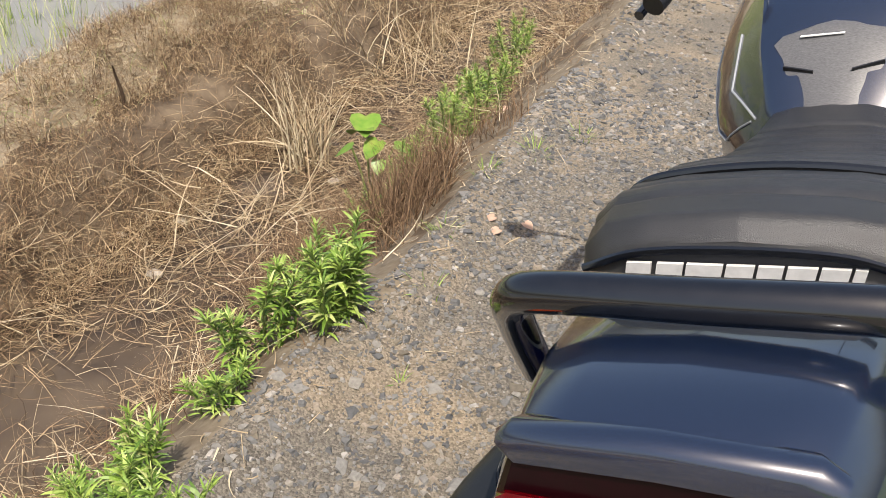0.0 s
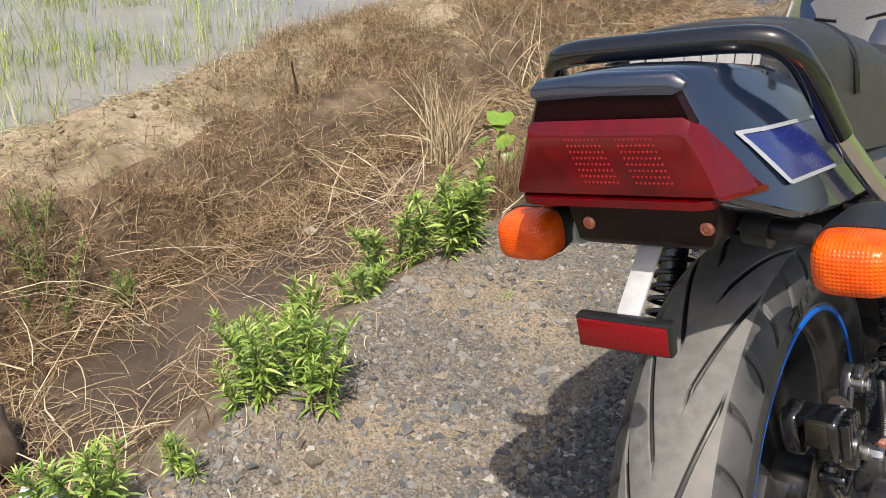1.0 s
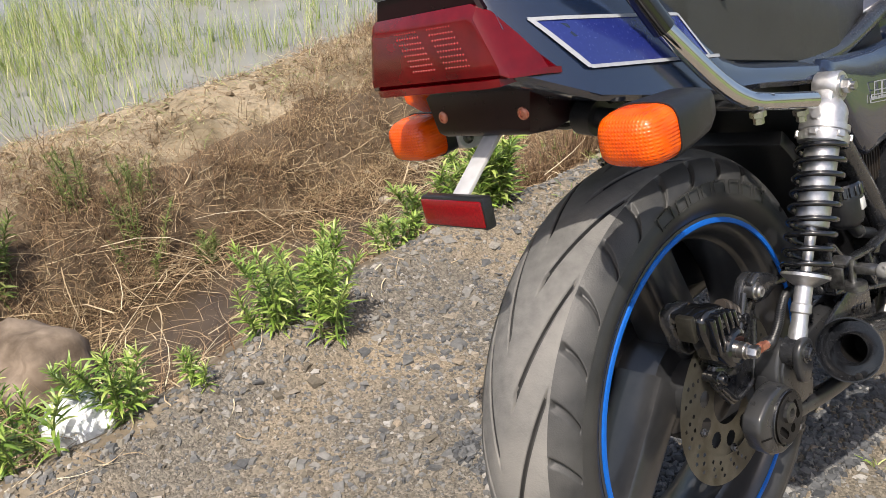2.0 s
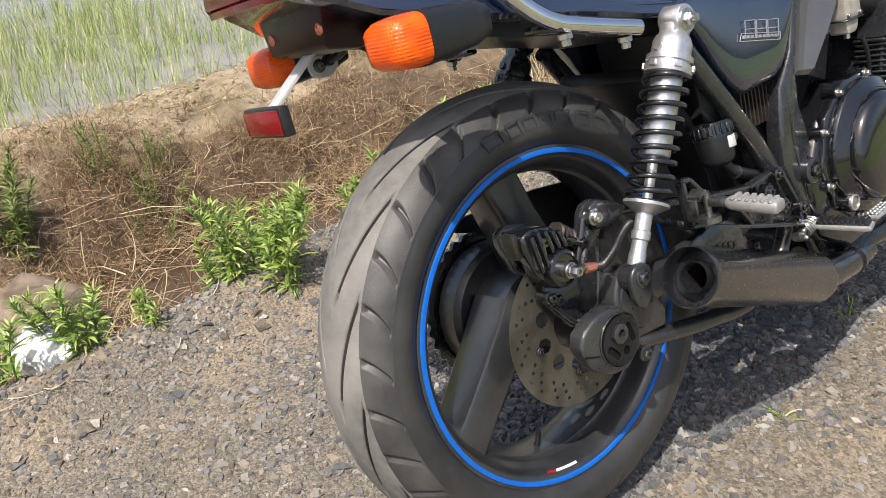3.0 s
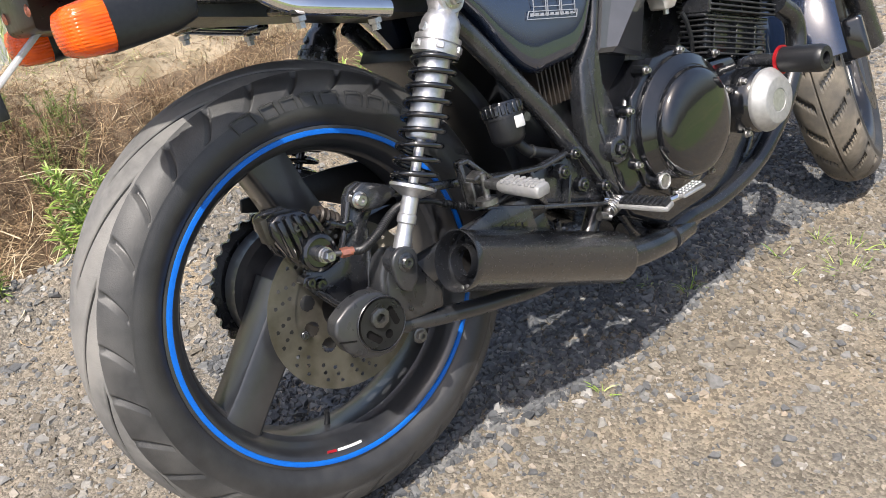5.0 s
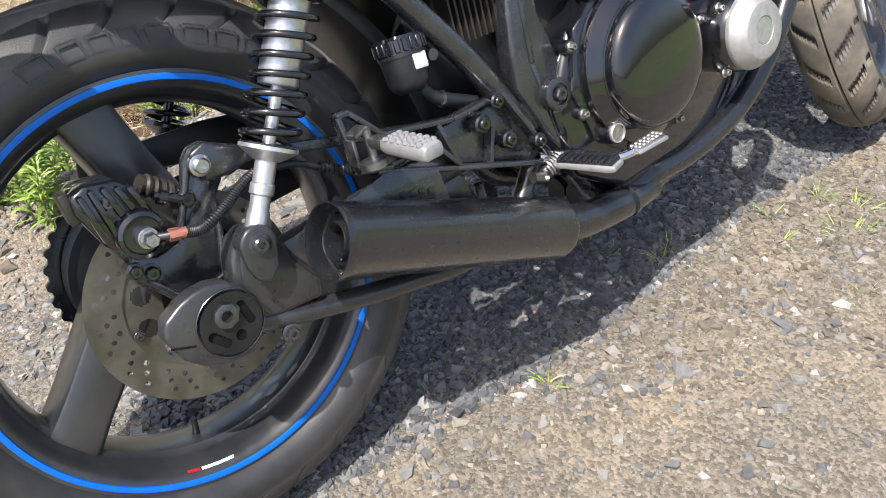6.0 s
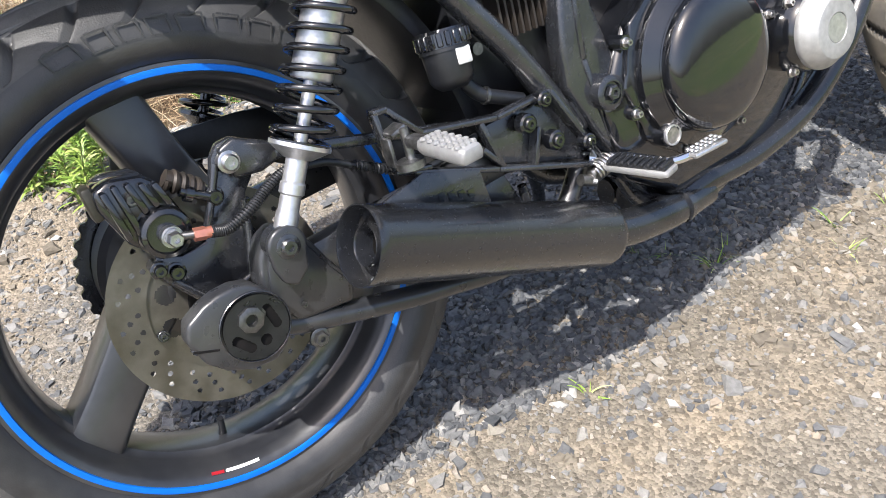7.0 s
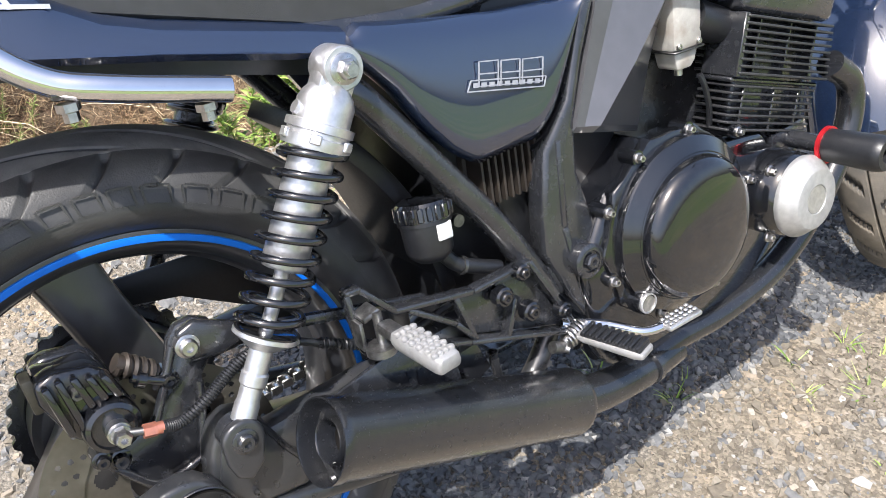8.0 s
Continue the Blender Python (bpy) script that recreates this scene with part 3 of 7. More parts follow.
def rear_shear(a):
    """Lets the mesh's rows run along the grooves."""
    sweep = lambda v: (1.1 * (v - 0.72) + 1.6 * (v - 0.72) ** 2) * 2 * np.pi / 30
    inner = -3.0 * 2 * np.pi / 15 * np.minimum(a, 0.48)
    return inner + np.where(a > 0.48, sweep(np.clip(a, 0.48, 0.96)) - sweep(0.48), 0)


V, F, tread_face = tyre_mesh(0.3265, 0.076, 0.2370, 720, rear_groove, shear=rear_shear)
tyre = new("tyre", soup("tyre", V, F, [RUBBER, TREAD, SHOULDER], True))
tyre.data.polygons.foreach_set("material_index", tread_face.astype(np.int32))
tyre.parent = rear
tagged(tyre, "black rubber tyre with a dusty worn tread")
part("rim_stripe", lathe([(0.0660, 0.2280), (0.0685, 0.2287), (0.0690, 0.2318), (0.0685, 0.2348), (0.0660, 0.2355)], 128, cap=False), BLUESTRIPE, rear, "bright blue rim stripe")
marks = bmesh.new()
for a0, wid in ((104, 7), (95.5, 5), (89.5, 5), (83.5, 5), (77.5, 6), (70, 6), (63, 6), (56, 6)):
    for rr in (0.266, 0.284):
        for k in range(4):
            aa = radians(a0 - wid * (k + 0.5) / 5)
            marks = merge(marks, moved(block((0, -0.0028, -0.0010), (0.0018 if a0 > 90 else 0.0007, 0.0028, 0.0010), 0), Matrix.Translation((0.0765, rr * math.cos(aa), rr * math.sin(aa))) @ Matrix.Rotation(aa - math.pi / 2, 4, "X")))
    for aa in (radians(a0), radians(a0 - wid * 0.85)):
        marks = merge(marks, moved(block((0, -0.0010, -0.009), (0.0018 if a0 > 90 else 0.0007, 0.0010, 0.009), 0), Matrix.Translation((0.0765, 0.275 * math.cos(aa), 0.275 * math.sin(aa))) @ Matrix.Rotation(aa - math.pi / 2 + 0.25, 4, "X")))
tagged(part("sidewall_mark", marks, RUBBER, rear, "raised plain moulded marks on the sidewall"), kind="stuff")
for a0, a1, m in ((248.8, 252.6, REDRING), (253.2, 263.5, WHITE)):
    part("rim_decal", loft([[(xx, r * math.cos(radians(a)), r * math.sin(radians(a))) for xx, r in ((0.0592, 0.2185), (0.0612, 0.2215), (0.0617, 0.2210), (0.0597, 0.2180))] for a in np.linspace(a0, a1, 6)]), m, rear)
rear.location = (0.003, 0.002, 0.003)
part("valve_stem", tube([(0.0, -0.045, -0.205), (0.006, -0.042, -0.188), (0.010, -0.041, -0.174)], [0.006, 0.004, 0.004], 12), PLASTIC, rear)


def near_any(y, z, spots, r):
    return any((y - a) ** 2 + (z - b) ** 2 < r * r for a, b in spots)


def polar(r, deg):
    return r * math.cos(radians(deg)), r * math.sin(radians(deg))


drill = [polar(0.0865 + 0.0090 * k, 15 * n + 4.2 * k + (2.5 if n % 2 else 0)) for n in range(24) for k in range(3)]
ROWS, CELLS = 36, 756


def disc_holes(i, k):
    a, r = 2 * math.pi * (i + 0.5) / CELLS, 0.0775 + 0.039 * (k + 0.5) / ROWS
    y, z = r * math.cos(a), r * math.sin(a)
    n = int(i / CELLS * 24)
    return near_any(y, z, [drill[3 * ((n + d) % 24) + j] for d in (-1, 0, 1) for j in range(3)], 0.0027)


part("brake_disc", ring_plate(0.0775, 0.1165, ROWS, CELLS, disc_holes, 0.005, 0.094), DISC, rear, "worn drilled steel brake disc", 30)
ports = [polar(0.0585, 36 * n + 10) for n in range(10)]
part("disc_carrier", ring_plate(0.036, 0.079, 22, 240, lambda i, k: near_any(*polar(0.036 + 0.043 * (k + 0.5) / 22, 1.5 * (i + 0.5)), ports, 0.0105), 0.006, 0.0915), DISC, rear, "steel disc carrier with large round holes")
for n in range(5):
    part("carrier_bolt", hexbolt((0.0955, *polar(0.0715, 72 * n + 46)), 0.0045, 0.004, 0.006), SATIN, rear)


def sprocket(teeth, r, x, thick):
    out = []
    for k in range(teeth * 4):
        a = 2 * math.pi * k / (teeth * 4)
        rr = r + (0.003 if k % 4 in (0, 1) else -0.002)
        out.append((rr * math.cos(a), rr * math.sin(a)))
    return prism(out, x, x + thick, 0)


# drum added so that the inside of the wheel looks darker
part("cush_drum", lathe([(-0.084, 0.0), (-0.084, 0.098), (-0.050, 0.098), (-0.042, 0.090), (-0.040, 0.04), (-0.040, 0)], 64), WHEELBLACK, rear, "black rubber-cushioned drive hub, added to darken the wheel's inside")
part("sprocket", merge(sprocket(34, 0.113, -0.098, 0.007), lathe([(-0.104, 0.0), (-0.104, 0.06), (-0.085, 0.07), (-0.085, 0)], 40)), SATIN, rear, "black rear sprocket")
chain = part("drive_chain", block((-0.106, -0.012, 0.106), (-0.088, 0.004, 0.118), 0.002, 1), BOLT, bike, "steel drive chain")
link_mesh = mesh_of("chain_link", merge(block((-0.106, -0.0078, -0.006), (-0.1035, 0.0078, 0.006), 0.002, 1), block((-0.0905, -0.0078, -0.006), (-0.088, 0.0078, 0.006), 0.002, 1), rod((-0.105, 0.004, 0), (-0.089, 0.004, 0), 0.0042, 8)), BOLT)
for zz in (0.112, -0.112):
    for k in range(1 if zz > 0 else 0, 30):
        link_ob = new("chain_link", link_mesh)
        link_ob.parent = chain
        link_ob.location = (0, k * 0.0165, zz * (1 - 0.62 * k / 30) + 0.03 * k / 30)
part("chain_guard", prism([(-0.03, 0.128), (-0.025, 0.147), (0.13, 0.141), (0.30, 0.118), (0.30, 0.03), (0.172, 0.056), (0.10, 0.098), (0.0, 0.118)], -0.087, -0.081, 0.002), PLASTIC, bike, "black plastic chain guard")

# swingarm: twin-tube arms with an under-brace, and an eccentric axle clamp
for sx in (1, -1):
    arm = merge(beam((sx * 0.128, 0.03, 0.005), (sx * 0.118, 0.50, 0.035), 0.030, 0.045, 0.010, up=(0, 0, 1)),
                tube([(sx * 0.140, 0.030, -0.034), (sx * 0.139, 0.075, -0.049), (sx * 0.136, 0.17, -0.075), (sx * 0.133, 0.236, -0.090), (sx * 0.125, 0.33, -0.108), (sx * 0.12, 0.42, -0.09), (sx * 0.115, 0.49, -0.01)], 0.0128, 18))
    part("swingarm_leg", arm, SHEENBLACK, bike, "satin black braced swingarm leg")
    mount = [(0.026, -0.005), (0.030, 0.015), (0.036, 0.040), (0.046, 0.058), (0.062, 0.066), (0.080, 0.060), (0.094, 0.038), (0.106, 0.012), (0.125, -0.020), (0.12, -0.045), (0.05, -0.040)]
    part("shock_mount", merge(prism(mount, sx * 0.116, sx * 0.150, 0.005, 3), prism([(y * 0.86 + 0.011, z * 0.84 - 0.001) for y, z in mount], sx * 0.147, sx * 0.1535, 0.003, 2)), SHEENBLACK, bike, "cast lower shock mount on the swingarm")
    lobe = [(0.062 + 0.0205 * math.cos(a), 0.053 + 0.0205 * math.sin(a)) for a in np.linspace(-0.5, math.pi + 0.1, 14)] + [(0.042, 0.034), (0.047, 0.018), (0.060, 0.010), (0.076, 0.024)]
    part("mount_lobe", prism(lobe, sx * 0.166, sx * 0.1765, 0.0035, 3), SHEENBLACK, bike)
    clamp = [(-0.034, 0.030), (-0.018, 0.0345), (0.000, 0.0355), (0.016, 0.031), (0.031, 0.017), (0.040, -0.004), (0.041, -0.024), (0.033, -0.044), (0.015, -0.056), (-0.010, -0.054), (-0.034, -0.043), (-0.050, -0.026), (-0.060, 0.002), (-0.054, 0.019)]
    part("axle_clamp", prism(clamp, sx * 0.144, sx * 0.170, 0.005, 3), SHEENBLACK, bike)
ADJ = (0.006, -0.011)
slots = [((-0.0225, -0.0045), (-0.0115, -0.0175), 0.0050), ((0.0155, 0.0140), (0.0205, -0.0050), 0.0048), ((0.0050, -0.0165), (0.0050, -0.0160), 0.0058)]


def in_slot(i, k):
    """Whether a cell of the adjuster's face lies in one of its long slots."""
    r, a = 0.002 + 0.0315 * (k + 0.5) / 42, 2 * math.pi * (i + 0.5) / 240
    q = Vector((r * math.cos(a), r * math.sin(a)))
    for lo, hi, wide in slots:
        lo, hi = Vector(lo), Vector(hi)
        u = max(0.0, min(1.0, (q - lo).dot(hi - lo) / (hi - lo).length_squared))
        if (q - lo.lerp(hi, u)).length < wide:
            return True
    return False


ecc = ring_plate(0.002, 0.0335, 42, 240, in_slot, 0.006, 0.1745, ADJ)
part("adjuster_ring", lathe([(0.168, 0.0368), (0.1722, 0.0368), (0.1730, 0.0360), (0.1722, 0.0350), (0.168, 0.0350)], 60, loop=True, centre=(0, *ADJ)), SATIN, bike)
# added black disc: stands in for the shade inside the adjuster's slots
part("slot_shade_disc", lathe([(0.1702, 0.0), (0.1702, 0.0335), (0.1707, 0.0335), (0.1707, 0.0)], 48, centre=(0, *ADJ)), DARKHOLE, bike)
part("axle_adjuster", ecc, SHEENBLACK, bike, "round eccentric chain adjuster with slots")
part("axle_nut", merge(lathe([(0.168, 0.0135), (0.179, 0.0135), (0.180, 0.0105), (0.180, 0.0065), (0.173, 0.0055), (0.173, 0)], 8, centre=(0, 0.003, 0.000)),
                       lathe([(0.16, 0.017), (0.173, 0.017), (0.173, 0)], 8, centre=(0, 0.003, 0.000))), NUT, bike, "castellated axle nut")
for c, r, m in (((0.150, -0.041, 0.009), 0.0065, BOLT), ((0.148, 0.070, -0.066), 0.0085, NUT), ((0.152, 0.064, -0.020), 0.003, NUT)):
    part("bolt", hexbolt(c, r, 0.008, r * 1.3), m, bike)
# black strip on the solid clamp, painting the shade of its slit
part("clamp_slot_shade", beam((0.1702, -0.058, -0.008), (0.1702, -0.034, -0.017), 0.0022, 0.001, 0), DARKHOLE, bike)


def wound(line, big, r, turns, seg=5, per=10):
    """A wire wound round a curved line."""
    pts = curve_pts(line, 24)
    n = int(turns * per)
    out = []
    for i in range(n + 1):
        f = i / n * (len(pts) - 1)
        k = min(int(f), len(pts) - 2)
        d = (pts[k + 1] - pts[k]).normalized()
        sd = d.cross(Vector((0, 0, 1))).normalized()
        a = 2 * math.pi * i / per
        out.append(pts[k].lerp(pts[k + 1], f - k) + big * (math.cos(a) * sd + math.sin(a) * d.cross(sd)))
    return tube(out, r, seg, smooth=False)


# caliper, its hanger and the torque link
hanger = [(0.036, 0.146), (0.046, 0.157), (0.062, 0.159), (0.078, 0.150), (0.080, 0.130), (0.068, 0.112), (0.057, 0.100), (0.054, 0.085), (0.036, 0.012), (0.002, 0.004), (-0.018, 0.006), (-0.045, 0.043), (-0.054, 0.062), (-0.046, 0.078), (-0.024, 0.066), (0.002, 0.070), (0.020, 0.104)]
part("caliper_hanger", prism(hanger, 0.102, 0.114, 0.003), SATIN, bike, "black cast caliper hanger")
part("hanger_rim", merge(tube([(0.115, 0.004, 0.074), (0.115, 0.021, 0.106), (0.115, 0.038, 0.140)], 0.0045, 10), tube([(0.115, 0.052, 0.096), (0.115, 0.047, 0.066), (0.115, 0.034, 0.018)], 0.0040, 10), tube([(0.115, 0.034, 0.018), (0.115, 0.010, 0.012), (0.115, -0.014, 0.014), (0.115, -0.040, 0.046)], 0.004, 10)), SATIN, bike)
part("torque_link", merge(prism([(0.042, 0.153), (0.060, 0.160), (0.090, 0.146), (0.104, 0.138), (0.104, 0.124), (0.078, 0.117), (0.050, 0.120)], 0.114, 0.126, 0.004, 3), beam((0.122, 0.095, 0.131), (0.124, 0.30, 0.082), 0.013, 0.010, 0.004)), SATIN, bike, "black torque link")
for c, r in (((0.126, 0.049, 0.139), 0.0085), ((0.115, 0.026, 0.110), 0.0075), ((0.115, -0.035, 0.054), 0.0075), ((0.120, -0.050, 0.064), 0.0065)):
    part("bolt", merge(hexbolt(c, r, 0.008, r * 1.35, False), rod((c[0] - 0.02, c[1], c[2]), c, r * 1.2, 16)), BOLT if c[0] > 0.12 and r > 0.008 else GLOSSBLACK, bike)
body_line = [(-0.066, 0.100), (-0.080, 0.140), (-0.079, 0.158), (-0.064, 0.164), (-0.034, 0.158), (-0.022, 0.148), (-0.014, 0.126), (-0.008, 0.108), (-0.010, 0.092), (-0.028, 0.081), (-0.052, 0.085)]
caliper = part("brake_caliper", prism(body_line, 0.102, 0.128, 0.006, 3), GLOSSBLACK, bike, "gloss black rear brake caliper")
part("inner_half", prism([(y * 0.94 - 0.002, z * 0.94 + 0.008) for y, z in body_line], 0.062, 0.084, 0.006, 3), SATIN, caliper)
part("bridge", merge(prism([(-0.078, 0.146), (-0.076, 0.160), (-0.034, 0.156), (-0.024, 0.146), (-0.030, 0.132)], 0.080, 0.106, 0.004, 2)), GLOSSBLACK, caliper)
part("piston_boss", lathe([(0.10, 0.0255), (0.136, 0.0255), (0.141, 0.0235), (0.143, 0.0195), (0.1405, 0.0180), (0.1405, 0.0)], 40, centre=(0, -0.033, 0.101)), GLOSSBLACK, caliper, "round piston housing")
for y0, z0, z1 in ((-0.0745, 0.106, 0.158), (-0.0635, 0.104, 0.160), (-0.0520, 0.124, 0.158), (-0.0405, 0.126, 0.154), (-0.0295, 0.124, 0.150)):
    rib = [(y0 + 0.007, z0), (y0 + 0.0135, z0 + 0.002), (y0 + 0.006, z1), (y0 - 0.0005, z1 - 0.001)]
    part("caliper_rib", prism(rib, 0.122, 0.139, 0.0025, 2), GLOSSBLACK, caliper)
part("bleed_nipple", merge(hexbolt((0.128, -0.050, 0.141), 0.0065, 0.009), rod((0.120, -0.050, 0.141), (0.130, -0.050, 0.141), 0.008, 14)), NUT, caliper)
part("pad_spring", beam((0.106, -0.082, 0.162), (0.106, -0.080, 0.128), 0.010, 0.024, 0.003), BRASSY, caliper, "tarnished pad plate edge")
part("slide_boot", merge(wound([(0.110, -0.010, 0.142), (0.110, 0.002, 0.132), (0.110, 0.014, 0.122)], 0.009, 0.0032, 4, 6, 14), rod((0.110, -0.012, 0.144), (0.110, 0.018, 0.119), 0.009, 16)), BROWNFIN, caliper, "ribbed slide boot")
part("slide_pin", merge(rod((0.118, -0.004, 0.128), (0.118, 0.022, 0.112), 0.005, 12), rod((0.118, 0.000, 0.125), (0.118, 0.006, 0.121), 0.0085, 12)), GLOSSBLACK, caliper)
part("banjo_bolt", merge(hexbolt((0.154, -0.031, 0.0985), 0.0080, 0.011), rod((0.138, -0.031, 0.0985), (0.150, -0.031, 0.0985), 0.0105), rod((0.150, -0.031, 0.0985), (0.154, -0.031, 0.0985), 0.0090)), BOLT, caliper, "steel banjo bolt")
part("banjo_neck", rod((0.152, -0.026, 0.0975), (0.157, -0.010, 0.0945), 0.0040, 12), NUT, caliper)
part("hose_fitting", merge(rod((0.157, -0.014, 0.0950), (0.157, -0.003, 0.0925), 0.0066, 6), rod((0.157, -0.003, 0.0925), (0.157, 0.003, 0.0912), 0.0056, 16)), COPPER, caliper, "copper-red hose fitting")
hose = [(0.157, 0.002, 0.0912), (0.155, 0.020, 0.087), (0.150, 0.048, 0.095), (0.144, 0.070, 0.105), (0.138, 0.095, 0.112), (0.132, 0.120, 0.108)]
part("brake_hose", merge(tube(hose, 0.0042, 10), wound(hose, 0.0050, 0.0013, 44)), PLASTIC, bike, "black brake hose in a wound spring guard")
run = [(0.132, 0.120, 0.108), (0.130, 0.144, 0.102), (0.130, 0.169, 0.089), (0.130, 0.214, 0.066), (0.130, 0.25, 0.052)]
part("hose_run", merge(tube(run + [(0.122, 0.33, 0.06)], 0.0042, 10), wound(run[2:], 0.0050, 0.0013, 20)), PLASTIC, bike)


# twin shock absorbers
def shock(sx, tone):
    lo, hi = Vector((sx * 0.162, 0.062, 0.053)), Vector((sx * 0.157, 0.235, 0.351))
    L = (hi - lo).length
    d = (hi - lo).normalized()
    at = lambda u: lo + d * (L * u)
    body = part("shock_absorber", turned(lo, hi, [(0.0, 0.0), (0.0, 0.012), (0.030, 0.0118), (0.034, 0.0105), (0.048, 0.0105), (0.050, 0.0128), (0.060, 0.0128), (0.062, 0.0112), (0.098, 0.0112), (0.098, 0.0068), (0.160, 0.0068),
                                            (0.160, 0.0195), (0.163, 0.0210), (0.270, 0.0210), (0.270, 0.0262), (0.312, 0.0262), (0.320, 0.023), (0.332, 0.0135), (0.332, 0)], 40), tone, bike, "aluminium shock absorber body")
    part("coil_spring", coil(at(0.285), at(0.795), 0.0285, 0.0039, 9.2, 10, 26), GLOSSBLACK, body, "black coil spring")
    part("spring_seat", turned(at(0.262), hi, [(0, 0), (-0.006, 0.014), (0.002, 0.026), (0.005, 0.0305), (0.009, 0.0305), (0.010, 0.027), (0.010, 0)], 40), tone, body)
    part("spring_seat_rim", turned(at(0.282), hi, [(0, 0.012), (0, 0.0295), (0.004, 0.0300), (0.005, 0.027), (0.005, 0.012)], 40), GLOSSBLACK, body)
    collar = turned(at(0.785), hi, [(0, 0), (0, 0.0310), (0.007, 0.0325), (0.010, 0.0325), (0.011, 0.0285), (0.015, 0.0285), (0.016, 0.0312), (0.023, 0.0312), (0.024, 0.0265), (0.024, 0)], 24)
    part("adjuster_collar", collar, tone, body, "ridged preload collar")
    for q in range(6):
        lug = Matrix.Translation(at(0.80)) @ d.to_track_quat("Z", "X").to_matrix().to_4x4() @ Matrix.Rotation(2 * math.pi * q / 6, 4, "Z")
        part("collar_lug", moved(block((0.0300, -0.005, -0.001), (0.0345, 0.005, 0.008), 0.001, 1), lug), tone, body)
    eye = merge(lathe([(-0.016, 0.0), (-0.016, 0.0185), (-0.014, 0.020), (0.014, 0.020), (0.016, 0.0185), (0.016, 0.0)], 32, centre=hi), beam(at(0.90), at(1.0), 0.036, 0.026, 0.005), turned(at(0.90), hi, [(0, 0), (0, 0.0255), (0.006, 0.0245), (0.016, 0.017), (0.016, 0)], 32))
    part("top_eye", eye, tone, body)
    part("top_bolt", merge(lathe([(0.0, 0.014), (sx * 0.018, 0.014), (sx * 0.019, 0.012), (sx * 0.019, 0.0)], 24, centre=hi), lathe([(sx * 0.018, 0.0095), (sx * 0.026, 0.0095), (sx * 0.0275, 0.008), (sx * 0.0275, 0)], 6, centre=hi), rod(hi, hi + Vector((sx * 0.033, 0, 0)), 0.0055)), BOLT, body)
    part("rebound_knob", turned(at(0.90) + Vector((0, -0.020, 0)), at(0.90) + Vector((0, -0.034, 0.012)), [(0, 0.0), (0, 0.007), (0.012, 0.006), (0.012, 0)], 12), tone, body)
    part("lower_eye", merge(lathe([(-0.012, 0.0), (-0.012, 0.019), (0.012, 0.019), (0.012, 0.0)], 32, centre=lo)), SATIN, body)
    part("lower_bolt", hexbolt(lo + Vector((sx * 0.0150, 0, 0)), 0.0085, 0.007, 0.0125, False), SATIN, body)


shock(1, ALU)
shock(-1, SATIN)

# exhaust: short straight silencer and four header pipes
ra, rb = Vector((0.202, 0.121, 0.033)), Vector((0.1678, 0.453, -0.1095))
mL = (rb - ra).length
sil = part("silencer", turned(ra, rb, [(0.06, 0.0385), (0.006, 0.0388), (0.0, 0.0405), (0.0, 0.042), (0.010, 0.0425), (0.012, 0.0415), (mL - 0.012, 0.0415), (mL - 0.005, 0.0402), (mL - 0.001, 0.0370), (mL, 0.034), (mL, 0.02)], 64, cap=False), MUFFLER, bike, "satin black tubular silencer")
part("silencer_mouth", turned(ra, rb, [(0.022, 0.0386), (0.026, 0.036), (0.026, 0.0225), (0.010, 0.0220), (0.008, 0.0208), (0.010, 0.0195), (0.10, 0.0195)], 48, cap=False), MUFFLER, sil, "baffle with an inner tail pipe")
part("tail_pipe_bore", turned(ra, rb, [(0.03, 0.0192), (0.09, 0.0192), (0.09, 0.0)], 32, cap=False), DARKHOLE, sil, "sooty inside of the tail pipe")
part("bolt", turned(ra + Vector((0.010, 0.002, -0.037)), ra + Vector((0.010, -0.012, -0.037)), [(0, 0), (0, 0.0045), (0.004, 0.0040), (0.004, 0)], 12), BOLT, sil)
part("link_pipe", tube([(0.168, 0.440, -0.104), (0.162, 0.50, -0.122), (0.155, 0.56, -0.133), (0.149, 0.60, -0.139), (0.14, 0.66, -0.142)], [0.0250, 0.0245, 0.0235, 0.0225, 0.0205], 24), MUFFLER, bike)
part("pipe_clamp", turned((0.152, 0.595, -0.137), (0.14, 0.66, -0.142), [(0, 0.0), (0, 0.0240), (0.010, 0.0240), (0.010, 0)], 32), SATIN, bike)
for x0, x1, low in ((0.150, 0.140, -0.126), (0.055, 0.118, -0.152), (-0.055, 0.06, -0.150), (-0.150, 0.02, -0.150)):
    part("header_pipe", tube([(x1, 0.585, -0.137), (x1, 0.66, low), (x1 * 0.6 + x0 * 0.4, 0.76, low + 0.004), (x0, 0.87, low + 0.035), (x0, 0.965, low + 0.10), (x0, 1.030, 0.06), (x0, 1.035, 0.13), (x0, 0.985, 0.172)], 0.0195, 20), MUFFLER, bike, "satin black exhaust header pipe")

# engine
case = merge(prism([(0.52, -0.07), (0.60, -0.12), (0.80, -0.11), (0.86, -0.05), (0.87, 0.07), (0.84, 0.12), (0.70, 0.13), (0.62, 0.17), (0.55, 0.12), (0.50, 0.03)], -0.150, 0.150, 0.012, 3),
             prism([(0.56, 0.09), (0.63, 0.155), (0.69, 0.16), (0.69, 0.12), (0.60, 0.08)], 0.10, 0.165, 0.006, 2))
engine = part("engine_case", case, GLOSSBLACK, bike, "gloss black engine crankcase")
TILT16 = pose(0, 0, 0, -16.5, 0, 0)


